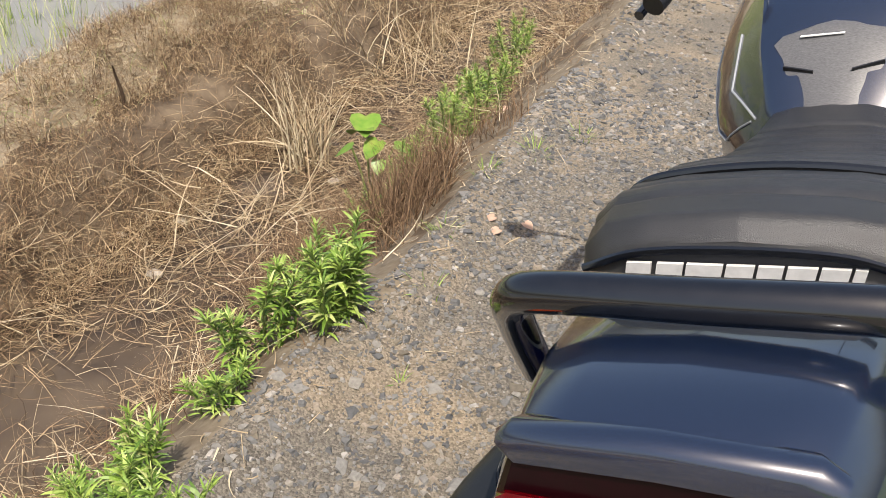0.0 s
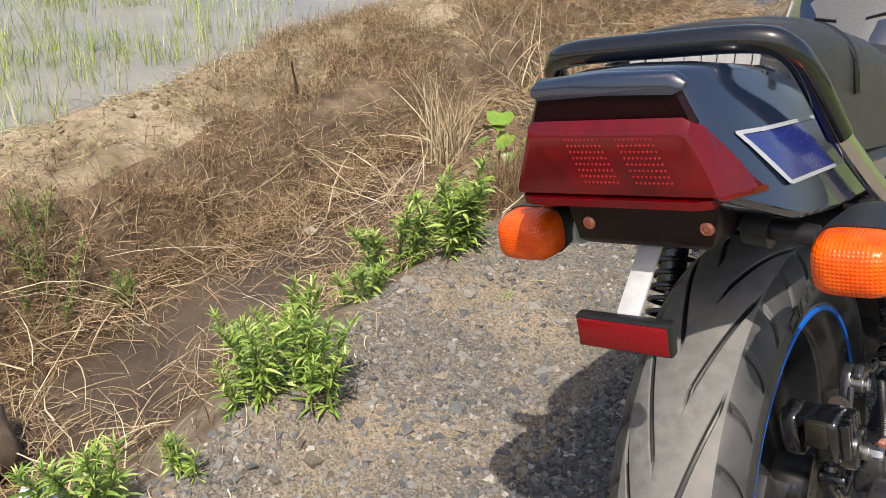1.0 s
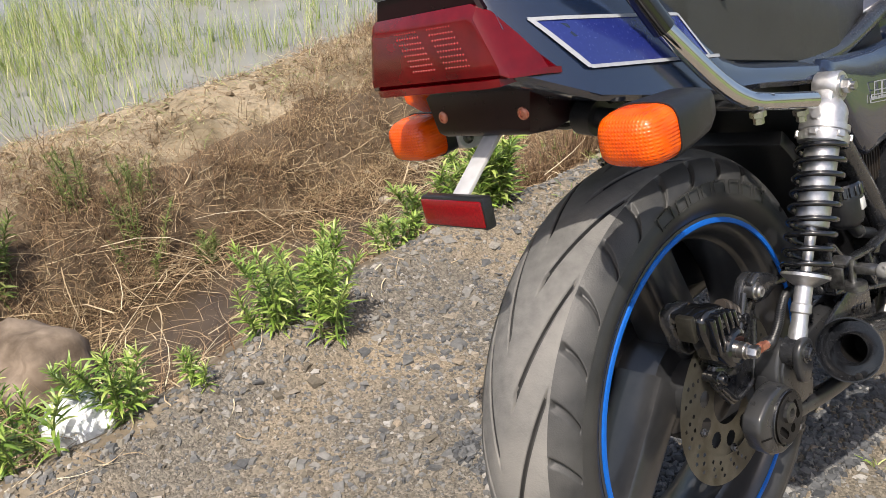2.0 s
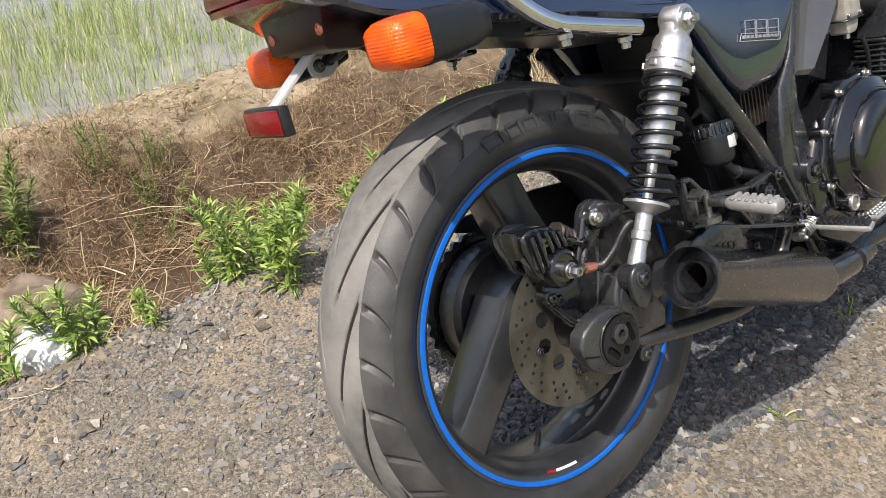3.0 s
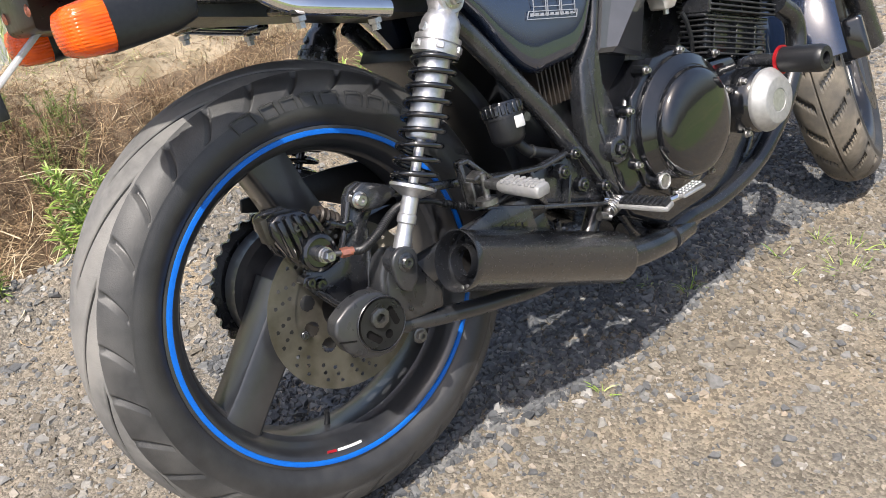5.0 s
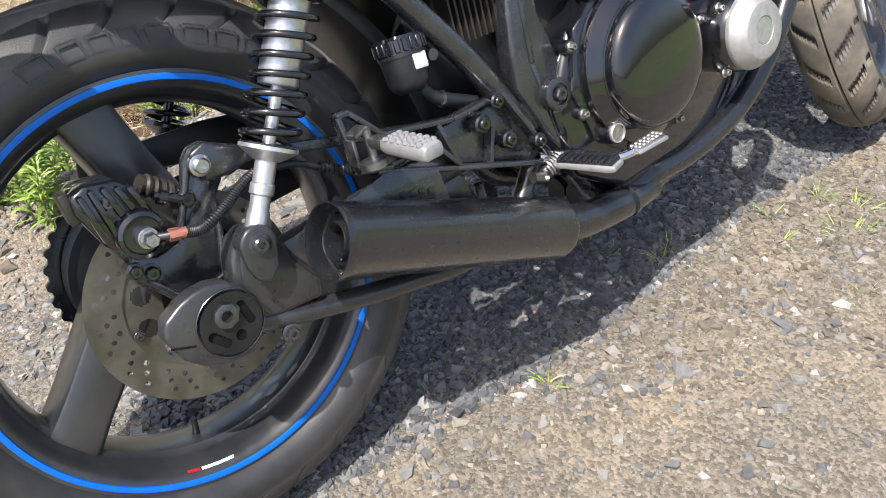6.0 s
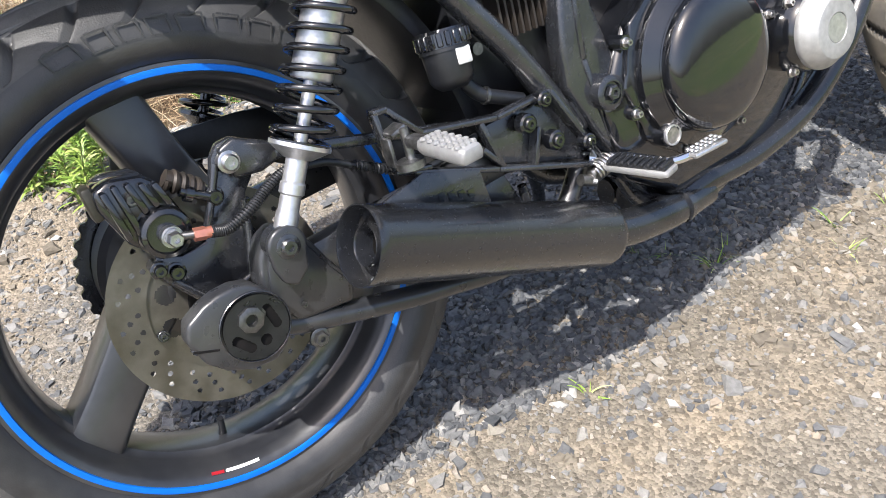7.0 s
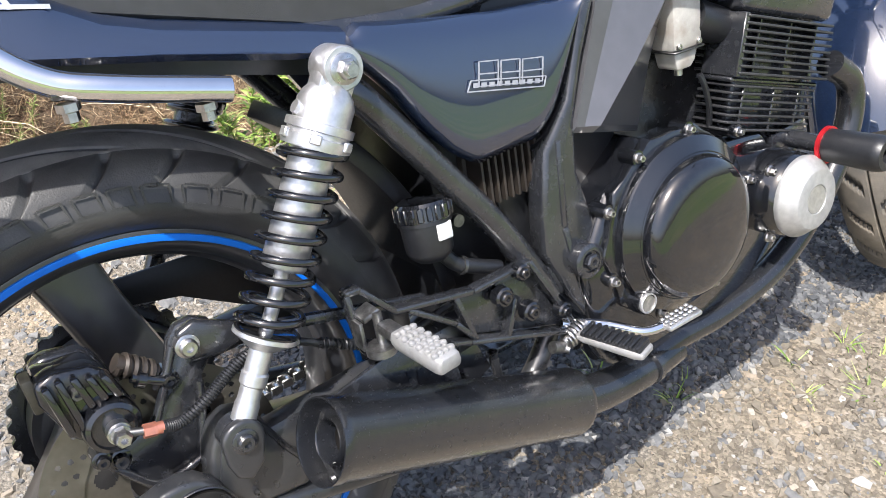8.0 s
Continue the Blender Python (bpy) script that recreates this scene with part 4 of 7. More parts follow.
def leaned(lo, hi, w=0.001, seg=1):
    """A block in the cylinders' own frame: y along the fins, z up the bores."""
    return moved(block(lo, hi, w, seg), TILT16)


barrel = part("cylinder_block", leaned((-0.150, 0.705, 0.300), (0.138, 0.858, 0.500), 0.006, 2), SATIN, bike, "black air-cooled cylinder block")
for k in range(7):
    part("cooling_fin", leaned((0.095, 0.690, 0.349 + 0.0093 * k), (0.152, 0.868, 0.3524 + 0.0093 * k)), FINBLACK, barrel)
for k in range(9):
    part("cooling_fin", leaned((0.085, 0.690, 0.421 + 0.0088 * k), (0.158, 0.884 - 0.001 * k, 0.4246 + 0.0088 * k)), FINBLACK, barrel)
for yy, z0, z1 in ((0.725, 0.42, 0.495), (0.79, 0.42, 0.495), (0.848, 0.42, 0.495), (0.715, 0.35, 0.408), (0.78, 0.35, 0.408), (0.835, 0.35, 0.408)):
    part("fin_web", leaned((0.12, yy, z0), (0.149, yy + 0.004, z1)), SATIN, barrel)
part("head_edge", leaned((0.10, 0.686, 0.418), (0.156, 0.694, 0.497)), SATIN, barrel)
part("head_gasket", leaned((0.09, 0.685, 0.411), (0.150, 0.874, 0.417), 0.002), SATIN, barrel)
part("head_cover", moved(prism([(0.69, 0.498), (0.88, 0.498), (0.885, 0.54), (0.85, 0.60), (0.73, 0.60), (0.685, 0.54)], -0.17, 0.150, 0.010, 3), TILT16), SATIN, bike)
cov = [(0.150, 0.114), (0.166, 0.114), (0.170, 0.112), (0.1725, 0.108), (0.179, 0.0985), (0.1815, 0.0945), (0.1810, 0.0930), (0.1820, 0.0915), (0.1900, 0.0905), (0.1960, 0.0880), (0.2005, 0.0830), (0.2030, 0.0770), (0.2050, 0.066), (0.2066, 0.048), (0.2075, 0.025), (0.2078, 0.0)]
clutch = part("clutch_cover", lathe(cov, 96, centre=(0, 0.661, 0.050)), GLOSSBLACK, engine, "polished gloss black round clutch cover", 30)
part("cover_flange", prism([(0.12 * (1.0 + 0.06 * (k % 4 == 0)) * math.cos(a) + 0.656, 0.122 * (1.0 + 0.05 * (k % 4 == 0)) * math.sin(a) + 0.049) for k, a in enumerate(np.linspace(0, 2 * math.pi, 40, endpoint=False))], 0.140, 0.158, 0.004), GLOSSBLACK, engine)
for y, z in ((0.594, 0.156), (0.541, 0.105), (0.541, 0.015), (0.682, 0.166), (0.774, 0.136), (0.796, 0.064), (0.62, -0.062), (0.72, -0.058)):
    part("cover_bolt", hexbolt((0.160, y, z), 0.0052, 0.008, 0.0064), BOLT, engine)
    part("bolt_boss", rod((0.135, y, z), (0.1595, y, z), 0.0090, 16), GLOSSBLACK, engine)
part("sight_glass_boss", lathe([(0.13, 0.0175), (0.172, 0.0165), (0.175, 0.0155), (0.175, 0)], 32, centre=(0, 0.579, -0.025)), GLOSSBLACK, engine)
part("oil_sight_glass", lathe([(0.172, 0.0138), (0.178, 0.0138), (0.179, 0.0130), (0.179, 0.0116), (0.1765, 0.0112)], 32, centre=(0, 0.579, -0.025), cap=False), ALU, engine, "silver-rimmed oil sight glass")
part("sight_lens", lathe([(0.174, 0.0112), (0.1770, 0.0112), (0.1776, 0.007), (0.1778, 0)], 28, centre=(0, 0.579, -0.025)), CLOUDY, engine, "clouded oil sight lens")
part("pickup_cover", lathe([(0.196, 0.0550), (0.202, 0.0562), (0.206, 0.055), (0.214, 0.048), (0.2225, 0.0415), (0.2235, 0.039), (0.2235, 0.0205), (0.2215, 0.0200), (0.2215, 0)], 64, centre=(0, 0.851, 0.030)), CASTALU, engine, "bare silver cast ignition cover")
part("pickup_badge", lathe([(0.2205, 0.0195), (0.2225, 0.0190), (0.2225, 0)], 32, centre=(0, 0.851, 0.030)), ALU, engine)
for y, z in ((0.808, 0.076), (0.806, -0.018), (0.900, -0.005)):
    part("cover_bolt", hexbolt((0.182, y, z), 0.0055, 0.009, 0.0075), BOLT, engine)
part("pickup_housing", lathe([(0.13, 0.060), (0.190, 0.058), (0.197, 0.053), (0.197, 0)], 40, centre=(0, 0.848, 0.030)), GLOSSBLACK, engine)
part("oil_pan", prism([(0.58, -0.10), (0.62, -0.155), (0.78, -0.15), (0.84, -0.08)], -0.10, 0.10, 0.01), SATIN, engine)
slider = part("frame_slider", lathe([(0.205, 0.0), (0.205, 0.022), (0.276, 0.0240), (0.284, 0.0228), (0.288, 0.020), (0.288, 0.011), (0.274, 0.010), (0.274, 0)], 40, centre=(0, 0.897, 0.089)), PLASTIC, bike, "black crash bobbin with a red ring")
part("red_ring", lathe([(0.203, 0.0), (0.203, 0.0252), (0.2085, 0.0252), (0.2085, 0)], 40, centre=(0, 0.897, 0.089)), REDRING, slider, "red anodised ring")
part("slider_stay", merge(rod((0.12, 0.897, 0.089), (0.204, 0.897, 0.089), 0.012), beam((0.14, 0.86, 0.09), (0.14, 0.93, 0.10), 0.025, 0.02)), SATIN, slider)

# frame
for sx in (1, -1):
    part("frame_tube", tube([(sx * 0.122, 0.250, 0.330), (sx * 0.128, 0.272, 0.306), (sx * 0.129, 0.335, 0.222), (sx * 0.128, 0.398, 0.138), (sx * 0.126, 0.442, 0.066), (sx * 0.124, 0.468, 0.018)], 0.0155, 20), SATIN, bike, "black frame down tube")
    plate = [(0.545, 0.352), (0.567, 0.352), (0.540, 0.285), (0.521, 0.222), (0.518, 0.160), (0.540, 0.085), (0.546, 0.02), (0.556, -0.05), (0.550, -0.085), (0.525, -0.050), (0.488, 0.010), (0.458, 0.076), (0.462, 0.130), (0.472, 0.196), (0.511, 0.245), (0.528, 0.300)]
    part("frame_plate", prism(plate, sx * 0.108, sx * 0.140, 0.007, 3), SATIN, bike, "pressed black frame plate")
    part("plate_rib", merge(beam((sx * 0.1395, 0.492, 0.205), (sx * 0.1395, 0.490, 0.10), 0.009, 0.006, 0.003), beam((sx * 0.1395, 0.490, 0.10), (sx * 0.1395, 0.512, -0.01), 0.009, 0.006, 0.003)), SATIN, bike)
    part("frame_cradle", tube([(sx * 0.12, 0.53, -0.06), (sx * 0.11, 0.60, -0.135), (sx * 0.10, 0.80, -0.14), (sx * 0.08, 0.96, -0.05), (sx * 0.05, 1.08, 0.30), (sx * 0.03, 1.10, 0.50)], 0.016, 16), SATIN, bike)
    part("seat_rail", tube([(sx * 0.10, 0.60, 0.40), (sx * 0.11, 0.35, 0.37), (sx * 0.11, 0.10, 0.40), (sx * 0.08, -0.12, 0.445)], 0.013, 14), SATIN, bike)
part("backbone", tube([(0, 0.55, 0.40), (0, 0.80, 0.47), (0, 1.10, 0.52)], 0.03, 18), SATIN, bike)
part("pivot_bolt", merge(lathe([(0.138, 0.022), (0.154, 0.022), (0.156, 0.019), (0.156, 0.014), (0.153, 0.013), (0.153, 0)], 28, centre=(0, 0.512, 0.052)), hexbolt((0.154, 0.512, 0.052), 0.010, 0.007)), SATIN, bike)

# rear brake master cylinder reservoir
RES = pose(0.121, 0.318, 0.168, -4, -9, 0) @ pose(0, 0, 0, 0, -90, 0)
res = part("brake_reservoir", moved(lathe([(-0.046, 0.0), (-0.046, 0.014), (-0.040, 0.022), (-0.034, 0.0255), (-0.004, 0.0275), (-0.004, 0.0292), (0.0, 0.0292), (0.0, 0)], 32), RES), PLASTIC, bike, "black brake fluid reservoir")
teeth = [(0.0, 0.0), (0.0, 0.0298), (0.016, 0.0302), (0.0195, 0.0275), (0.0185, 0.0250), (0.0165, 0)]
part("reservoir_cap", moved(lathe(teeth, 20), RES), GLOSSBLACK, res, "ribbed screw cap")
for k in range(20):
    a = 2 * math.pi * k / 20
    part("cap_rib", moved(block((0.001, -0.0034, 0.0282), (0.0165, 0.0034, 0.0318), 0.0012, 1), RES @ Matrix.Rotation(a, 4, "X")), GLOSSBLACK, res)
part("reservoir_label", moved(block((-0.022, -0.0120, 0.0245), (-0.003, 0.0080, 0.0285), 0.003, 2), RES @ Matrix.Rotation(radians(190), 4, "X")), MILKY, res, "small white fluid window")
part("reservoir_clip", merge(rod((0.128, 0.352, 0.156), (0.134, 0.352, 0.156), 0.007), beam((0.120, 0.340, 0.156), (0.128, 0.354, 0.156), 0.008, 0.006)), NUT, res)
part("reservoir_hose", tube([(0.122, 0.328, 0.130), (0.124, 0.335, 0.118), (0.126, 0.345, 0.106), (0.127, 0.360, 0.098), (0.126, 0.40, 0.080)], 0.0085, 14), PLASTIC, res)
part("hose_clip", turned((0.1265, 0.350, 0.1025), (0.127, 0.362, 0.097), [(0, 0.0085), (0, 0.0104), (0.004, 0.0104), (0.004, 0.0085)], 20), NUT, res)

# rider and pillion foot pegs with their plate
outer = [(0.335, 0.072), (0.420, 0.078), (0.476, -0.014), (0.465, -0.020), (0.345, 0.022)]
peg_plate = part("footpeg_plate", prism(outer, 0.128, 0.138, 0.002), SATIN, bike, "black footpeg carrier plate with raised ribs")
for a, b in (((0.246, 0.098), (0.345, 0.080)), ((0.345, 0.080), (0.424, 0.084)), ((0.228, 0.060), (0.333, 0.022)), ((0.333, 0.022), (0.474, -0.026)), ((0.424, 0.085), (0.482, -0.022)), ((0.322, 0.082), (0.340, 0.022)), ((0.398, 0.050), (0.383, 0.006)), ((0.264, 0.092), (0.318, 0.052)), ((0.318, 0.052), (0.338, 0.026)), ((0.200, 0.136), (0.207, 0.070)), ((0.198, 0.137), (0.216, 0.136)), ((0.214, 0.136), (0.250, 0.096)), ((0.206, 0.068), (0.250, 0.058))):
    part("plate_rib", beam((0.146, *a), (0.146, *b), 0.0070, 0.016, 0.0025, up=(1, 0, 0)), SATIN, peg_plate)
for y, z, r in ((0.408, 0.080, 0.010), (0.379, 0.061, 0.012), (0.414, 0.028, 0.012), (0.461, 0.009, 0.010)):
    part("plate_bolt", merge(lathe([(0.148, r), (0.160, r), (0.162, r * 0.8), (0.162, 0)], 24, centre=(0, y, z)), hexbolt((0.160, y, z), r * 0.6, 0.006, 0, False)), GLOSSBLACK, peg_plate)
pil = part("pillion_peg", merge(moved(bevel(loft([[(xx, yy * s, zz * s) for yy, zz in ((-0.0125, -0.008), (0.0125, -0.008), (0.0140, 0.0), (0.0118, 0.0085), (-0.0118, 0.0085), (-0.0140, 0.0))] for xx, s in ((0, 0.8), (0.010, 1), (0.066, 1.05), (0.074, 0.95))]), 0.003),
                                      pose(0.204, 0.221, 0.104, 0, 5, 7))), PEGALU, bike, "grey knurled aluminium pillion footpeg")
knobs = bmesh.new()
for i in range(6):
    for j in range(4):
        knobs = merge(knobs, moved(lathe([(0, 0.0040), (0.0022, 0.0034), (0.0034, 0.0)], 8), pose(0.204, 0.221, 0.104, 0, 5, 7) @ pose(0.012 + 0.0104 * i, -0.0096 + 0.0064 * j, 0.0085, 0, -90, 0)))
tagged(part("peg_knurl", knobs, PEGALU, pil), kind="stuff")
part("peg_hinge", merge(block((0.148, 0.199, 0.078), (0.168, 0.204, 0.110), 0.002), beam((0.160, 0.203, 0.112), (0.160, 0.222, 0.118), 0.006, 0.024, 0.002), moved(lathe([(-0.004, 0.0), (-0.004, 0.0155), (0.004, 0.0155), (0.004, 0)], 28), pose(0.176, 0.214, 0.080, 0, -90, 0)), block((0.176, 0.212, 0.097), (0.206, 0.229, 0.110), 0.004), rod((0.172, 0.218, 0.080), (0.172, 0.218, 0.118), 0.005)), HINGE, pil, "worn steel peg hinge")
rid = part("rider_peg", moved(bevel(loft([[(xx, yy * s, zz * s) for yy, zz in ((-0.015, -0.003), (0.015, -0.003), (0.015, 0.006), (-0.015, 0.006))] for xx, s in ((0, 0.8), (0.01, 1), (0.078, 1.1), (0.088, 0.9))]), 0.003), pose(0.160, 0.480, -0.029, 0, 5, 18)), PEGALU, bike, "rider footpeg with black ribbed rubber")
rubber = part("peg_rubber", moved(block((0.006, -0.014, 0.004), (0.084, 0.014, 0.010), 0.003, 2), pose(0.160, 0.480, -0.029, 0, 5, 18)), PLASTIC, rid, "black ribbed peg rubber")
for i in range(9):
    part("peg_rib", moved(block((0.008 + 0.0085 * i, -0.015, 0.007), (0.0142 + 0.0085 * i, 0.015, 0.0132), 0.0028, 2), pose(0.160, 0.480, -0.029, 0, 5, 18)), PLASTIC, rid)
part("peg_spring", merge(coil((0.152, 0.464, -0.035), (0.152, 0.490, -0.029), 0.011, 0.0022, 5), rod((0.152, 0.460, -0.037), (0.152, 0.498, -0.027), 0.007)), BOLT, rid)
lever = part("brake_pedal", merge(tube([(0.138, 0.470, -0.020), (0.160, 0.52, -0.036), (0.188, 0.555, -0.050), (0.198, 0.585, -0.051)], [0.008, 0.007, 0.006, 0.006], 14)), CHROME, bike, "silver rear brake pedal")
pad_top = bmesh.new()
for i in range(6):
    for j in range(3):
        pad_top = merge(pad_top, moved(block((-0.0024, -0.003, 0), (0.0024, 0.003, 0.003), 0.001, 1), pose(0.1945 + 0.0070 * j, 0.583 + 0.0085 * i, -0.045 + 0.0005 * i)))
part("pedal_pad", merge(block((0.190, 0.577, -0.053), (0.213, 0.636, -0.046), 0.003), pad_top), ALU, lever, "studded pedal pad")
part("brake_switch", merge(rod((0.142, 0.452, -0.040), (0.158, 0.464, -0.046), 0.0055), rod((0.150, 0.444, -0.037), (0.150, 0.458, -0.043), 0.0075)), HINGE, bike)
part("silencer_bracket", prism([(0.235, 0.058), (0.305, 0.034), (0.312, -0.020), (0.20, 0.020), (0.165, 0.040), (0.185, 0.046)], 0.150, 0.156, 0.002), SATIN, bike)
part("bracket_mark", merge(*[block((0.1562, 0.245 + 0.0125 * k, 0.020 - 0.0035 * k), (0.1572, 0.253 + 0.0125 * k, 0.028 - 0.0035 * k), 0) for k in range(4)]), GLOSSBLACK, bike)
part("hugger_stay", merge(beam((0.12, 0.33, 0.0), (0.12, 0.35, -0.05), 0.05, 0.006), rod((0.125, 0.375, -0.02), (0.125, 0.38, -0.07), 0.006)), SATIN, bike)

# inner rear mudguard, battery box and the finned rectifier
guard = [(0.35 * math.cos(a), 0.35 * math.sin(a) + 0.01) for a in np.linspace(0.12, 0.86, 16)]
guard += [(0.37 * math.cos(a), 0.37 * math.sin(a) + 0.012) for a in np.linspace(0.86, 0.12, 16)]
part("inner_mudguard", merge(prism(guard, -0.085, 0.085, 0.003), prism([(0.33, 0.02), (0.44, 0.0), (0.46, 0.20), (0.42, 0.34), (0.34, 0.34), (0.36, 0.15)], -0.10, 0.08, 0.006)), PLASTIC, bike, "black plastic inner mudguard")
rect = part("rectifier", block((0.06, 0.395, 0.15), (0.09, 0.485, 0.22), 0.003), BROWNFIN, bike, "weathered finned rectifier")
for k in range(9):
    part("rectifier_fin", block((0.088, 0.400 + 0.0095 * k, 0.150), (0.118, 0.403 + 0.0095 * k, 0.218), 0), BROWNFIN, rect)
part("airbox", prism([(0.44, 0.06), (0.56, 0.06), (0.64, 0.20), (0.66, 0.38), (0.36, 0.38), (0.42, 0.2)], -0.11, 0.10, 0.01), PLASTIC, bike)

# tail cowl with its lamp, seat, side cover and tank
def cowl_ring(y, wt, zt, wb, zb, wm=None, zm=None):
    """A rounded section at y: flat-topped, sloping out to its lower edge."""
    wm = wm or (wt * 0.35 + wb * 0.65)
    zm = zm or (zt * 0.45 + zb * 0.55)
    half = [(0, zt + 0.006), (wt * 0.6, zt + 0.004), (wt * 0.92, zt), (wt, zt - 0.006), ((wt + wm) / 2, (zt + zm) / 2), (wm, zm), ((wm + wb) / 2, (zm + zb) / 2), (wb, zb + 0.006), (wb * 0.96, zb), (wb * 0.5, zb + 0.004)]
    return [(x, y, z) for x, z in half] + [(-x, y, z) for x, z in half[:0:-1]]


tail_rows = [(-0.272, 0.066, 0.604, 0.100, 0.498), (-0.268, 0.068, 0.606, 0.104, 0.494), (-0.20, 0.080, 0.598, 0.137, 0.455), (-0.10, 0.092, 0.572, 0.144, 0.427), (-0.045, 0.102, 0.548, 0.146, 0.416),
             (-0.010, 0.116, 0.500, 0.147, 0.409), (0.025, 0.128, 0.452, 0.147, 0.402), (0.060, 0.131, 0.432, 0.146, 0.395), (0.10, 0.132, 0.419, 0.145, 0.387), (0.20, 0.132, 0.396, 0.143, 0.364), (0.262, 0.132, 0.381, 0.141, 0.352)]
cowl = part("tail_cowl", loft([cowl_ring(*r) for r in tail_rows]), PAINT, bike, "glossy dark navy tail cowl", 42)


lip = [[(x * k, y, z) for x, z in ((-w, zt - 0.010), (-w * 1.03, zt - 0.005), (-w * 0.9, zt + 0.003), (0, zt + 0.006), (w * 0.9, zt + 0.003), (w * 1.03, zt - 0.005), (w, zt - 0.010), (0, zt - 0.008))] for y, w, zt, k in ((-0.282, 0.068, 0.602, 0.95), (-0.279, 0.072, 0.605, 1.0), (-0.272, 0.0735, 0.607, 1.0), (-0.264, 0.070, 0.604, 1.0))]
part("tail_lip", loft(lip), PAINT, cowl, "thin navy lip over the lamp", 50)


def on_side(y, u, off=0.0012):
    """A point on the cowl's right flank: u from its upper corner (0) to its lower edge (1)."""
    r = [np.interp(y, [t[0] for t in tail_rows], [t[k] for t in tail_rows]) for k in range(5)]
    wt, zt, wb, zb = r[1:]
    wm, zm = wt * 0.35 + wb * 0.65, zt * 0.45 + zb * 0.55
    p = np.array([[wt, zt - 0.006], [wm, zm], [wb, zb + 0.006]])
    x, z = np.interp(u * 2, [0, 1, 2], p[:, 0]), np.interp(u * 2, [0, 1, 2], p[:, 1])
    return Vector((x + off, y, z + off * 0.35))


def flank_x(y, z):
    """Half width of the cowl at y and height z."""
    pts = [on_side(y, u, 0.0) for u in (1.0, 0.5, 0.0)]
    return float(np.interp(z, [q.z for q in pts], [q.x for q in pts]))


def flank(corners, off, n=12, sx=1):
    """A decal on the flank from four (y, z) corners."""
    bm = bmesh.new()
    (a, b, c, d) = corners
    g = []
    for i in range(n + 1):
        row = []
        for j in range(5):
            s, t = i / n, j / 4
            y = (a[0] * (1 - s) + b[0] * s) * (1 - t) + (d[0] * (1 - s) + c[0] * s) * t
            z = (a[1] * (1 - s) + b[1] * s) * (1 - t) + (d[1] * (1 - s) + c[1] * s) * t
            row.append(bm.verts.new((sx * (flank_x(y, z) + off), y, z + off * 0.35)))
        g.append(row)
    for i in range(n):
        for j in range(4):
            bm.faces.new((g[i][j], g[i + 1][j], g[i + 1][j + 1], g[i][j + 1]))
    return bm


for sx in (1, -1):
    part("blue_panel", flank(((-0.236, 0.545), (-0.022, 0.503), (0.000, 0.448), (-0.198, 0.489)), 0.0012, sx=sx), BLUEBAND, cowl, "deep blue flank panel")
    lines = merge(flank(((-0.240, 0.5475), (-0.022, 0.5045), (-0.022, 0.5010), (-0.238, 0.5435)), 0.0022, sx=sx), flank(((-0.201, 0.4905), (0.028, 0.4460), (0.028, 0.4425), (-0.199, 0.4865)), 0.0022, sx=sx),
                  flank(((-0.241, 0.546), (-0.235, 0.546), (-0.196, 0.488), (-0.202, 0.488)), 0.0022, sx=sx), flank(((-0.024, 0.5035), (-0.019, 0.5030), (0.003, 0.4475), (-0.002, 0.4480)), 0.0022, sx=sx))
    part("pin_line", lines, SILVERLINE, cowl, "silver pinstripe")


lens_rings = []
for y, zt, zb, grow in ((-0.2905, 0.559, 0.511, -0.010), (-0.289, 0.564, 0.506, -0.005), (-0.283, 0.573, 0.501, 0.000), (-0.270, 0.566, 0.499, 0.003), (-0.256, 0.540, 0.497, 0.003), (-0.244, 0.518, 0.495, 0.003), (-0.230, 0.500, 0.492, 0.0015)):
    yy = max(y, -0.27)
    wt, wb = flank_x(yy, zt) + grow, flank_x(yy, zb) + grow
    lens_rings.append([(-wb, y, zb), (-wb, y, zb + 0.006), (-wt, y, zt - 0.004), (-wt + 0.006, y, zt), (wt - 0.006, y, zt), (wt, y, zt - 0.004), (wb, y, zb + 0.006), (wb, y, zb)])
lens = part("tail_lamp", loft(lens_rings), REDLENS, bike, "glossy deep red tail lamp lens", 24)
part("lamp_ledge", loft([[(-w, y, 0.495), (-w, y, 0.5025), (w, y, 0.5025), (w, y, 0.495)] for y, w in ((-0.2925, 0.080), (-0.287, 0.092), (-0.262, 0.098))]), REDLENS, lens)
part("lamp_brow", loft([[(-wb, y, 0.566), (-wt, y, 0.597), (wt, y, 0.597), (wb, y, 0.566)] for y, wt, wb in ((-0.2790, 0.064, 0.077), (-0.2760, 0.067, 0.081), (-0.268, 0.067, 0.081))]), DARKLENS, lens, "dark red upper lamp band")
# two fields of dots on the lens; their lighter colour imitates sparkle
facets = bmesh.new()
for cx in (-0.004, 0.046):
    for i in range(9):
        for j in range(8):
            facets = merge(facets, moved(lathe([(0, 0.0013), (0.0006, 0.0009), (0.0008, 0)], 5), pose(cx - 0.018 + 0.0040 * i - 0.0022 * j, -0.2905 + 0.0004 * max(0, j - 6), 0.5180 + 0.0056 * j, 0, 0, -90)))
tagged(part("lamp_facet", facets, FACET, lens, "lighter red dots painting the sparkle of the lamp's facets"), kind="stuff")

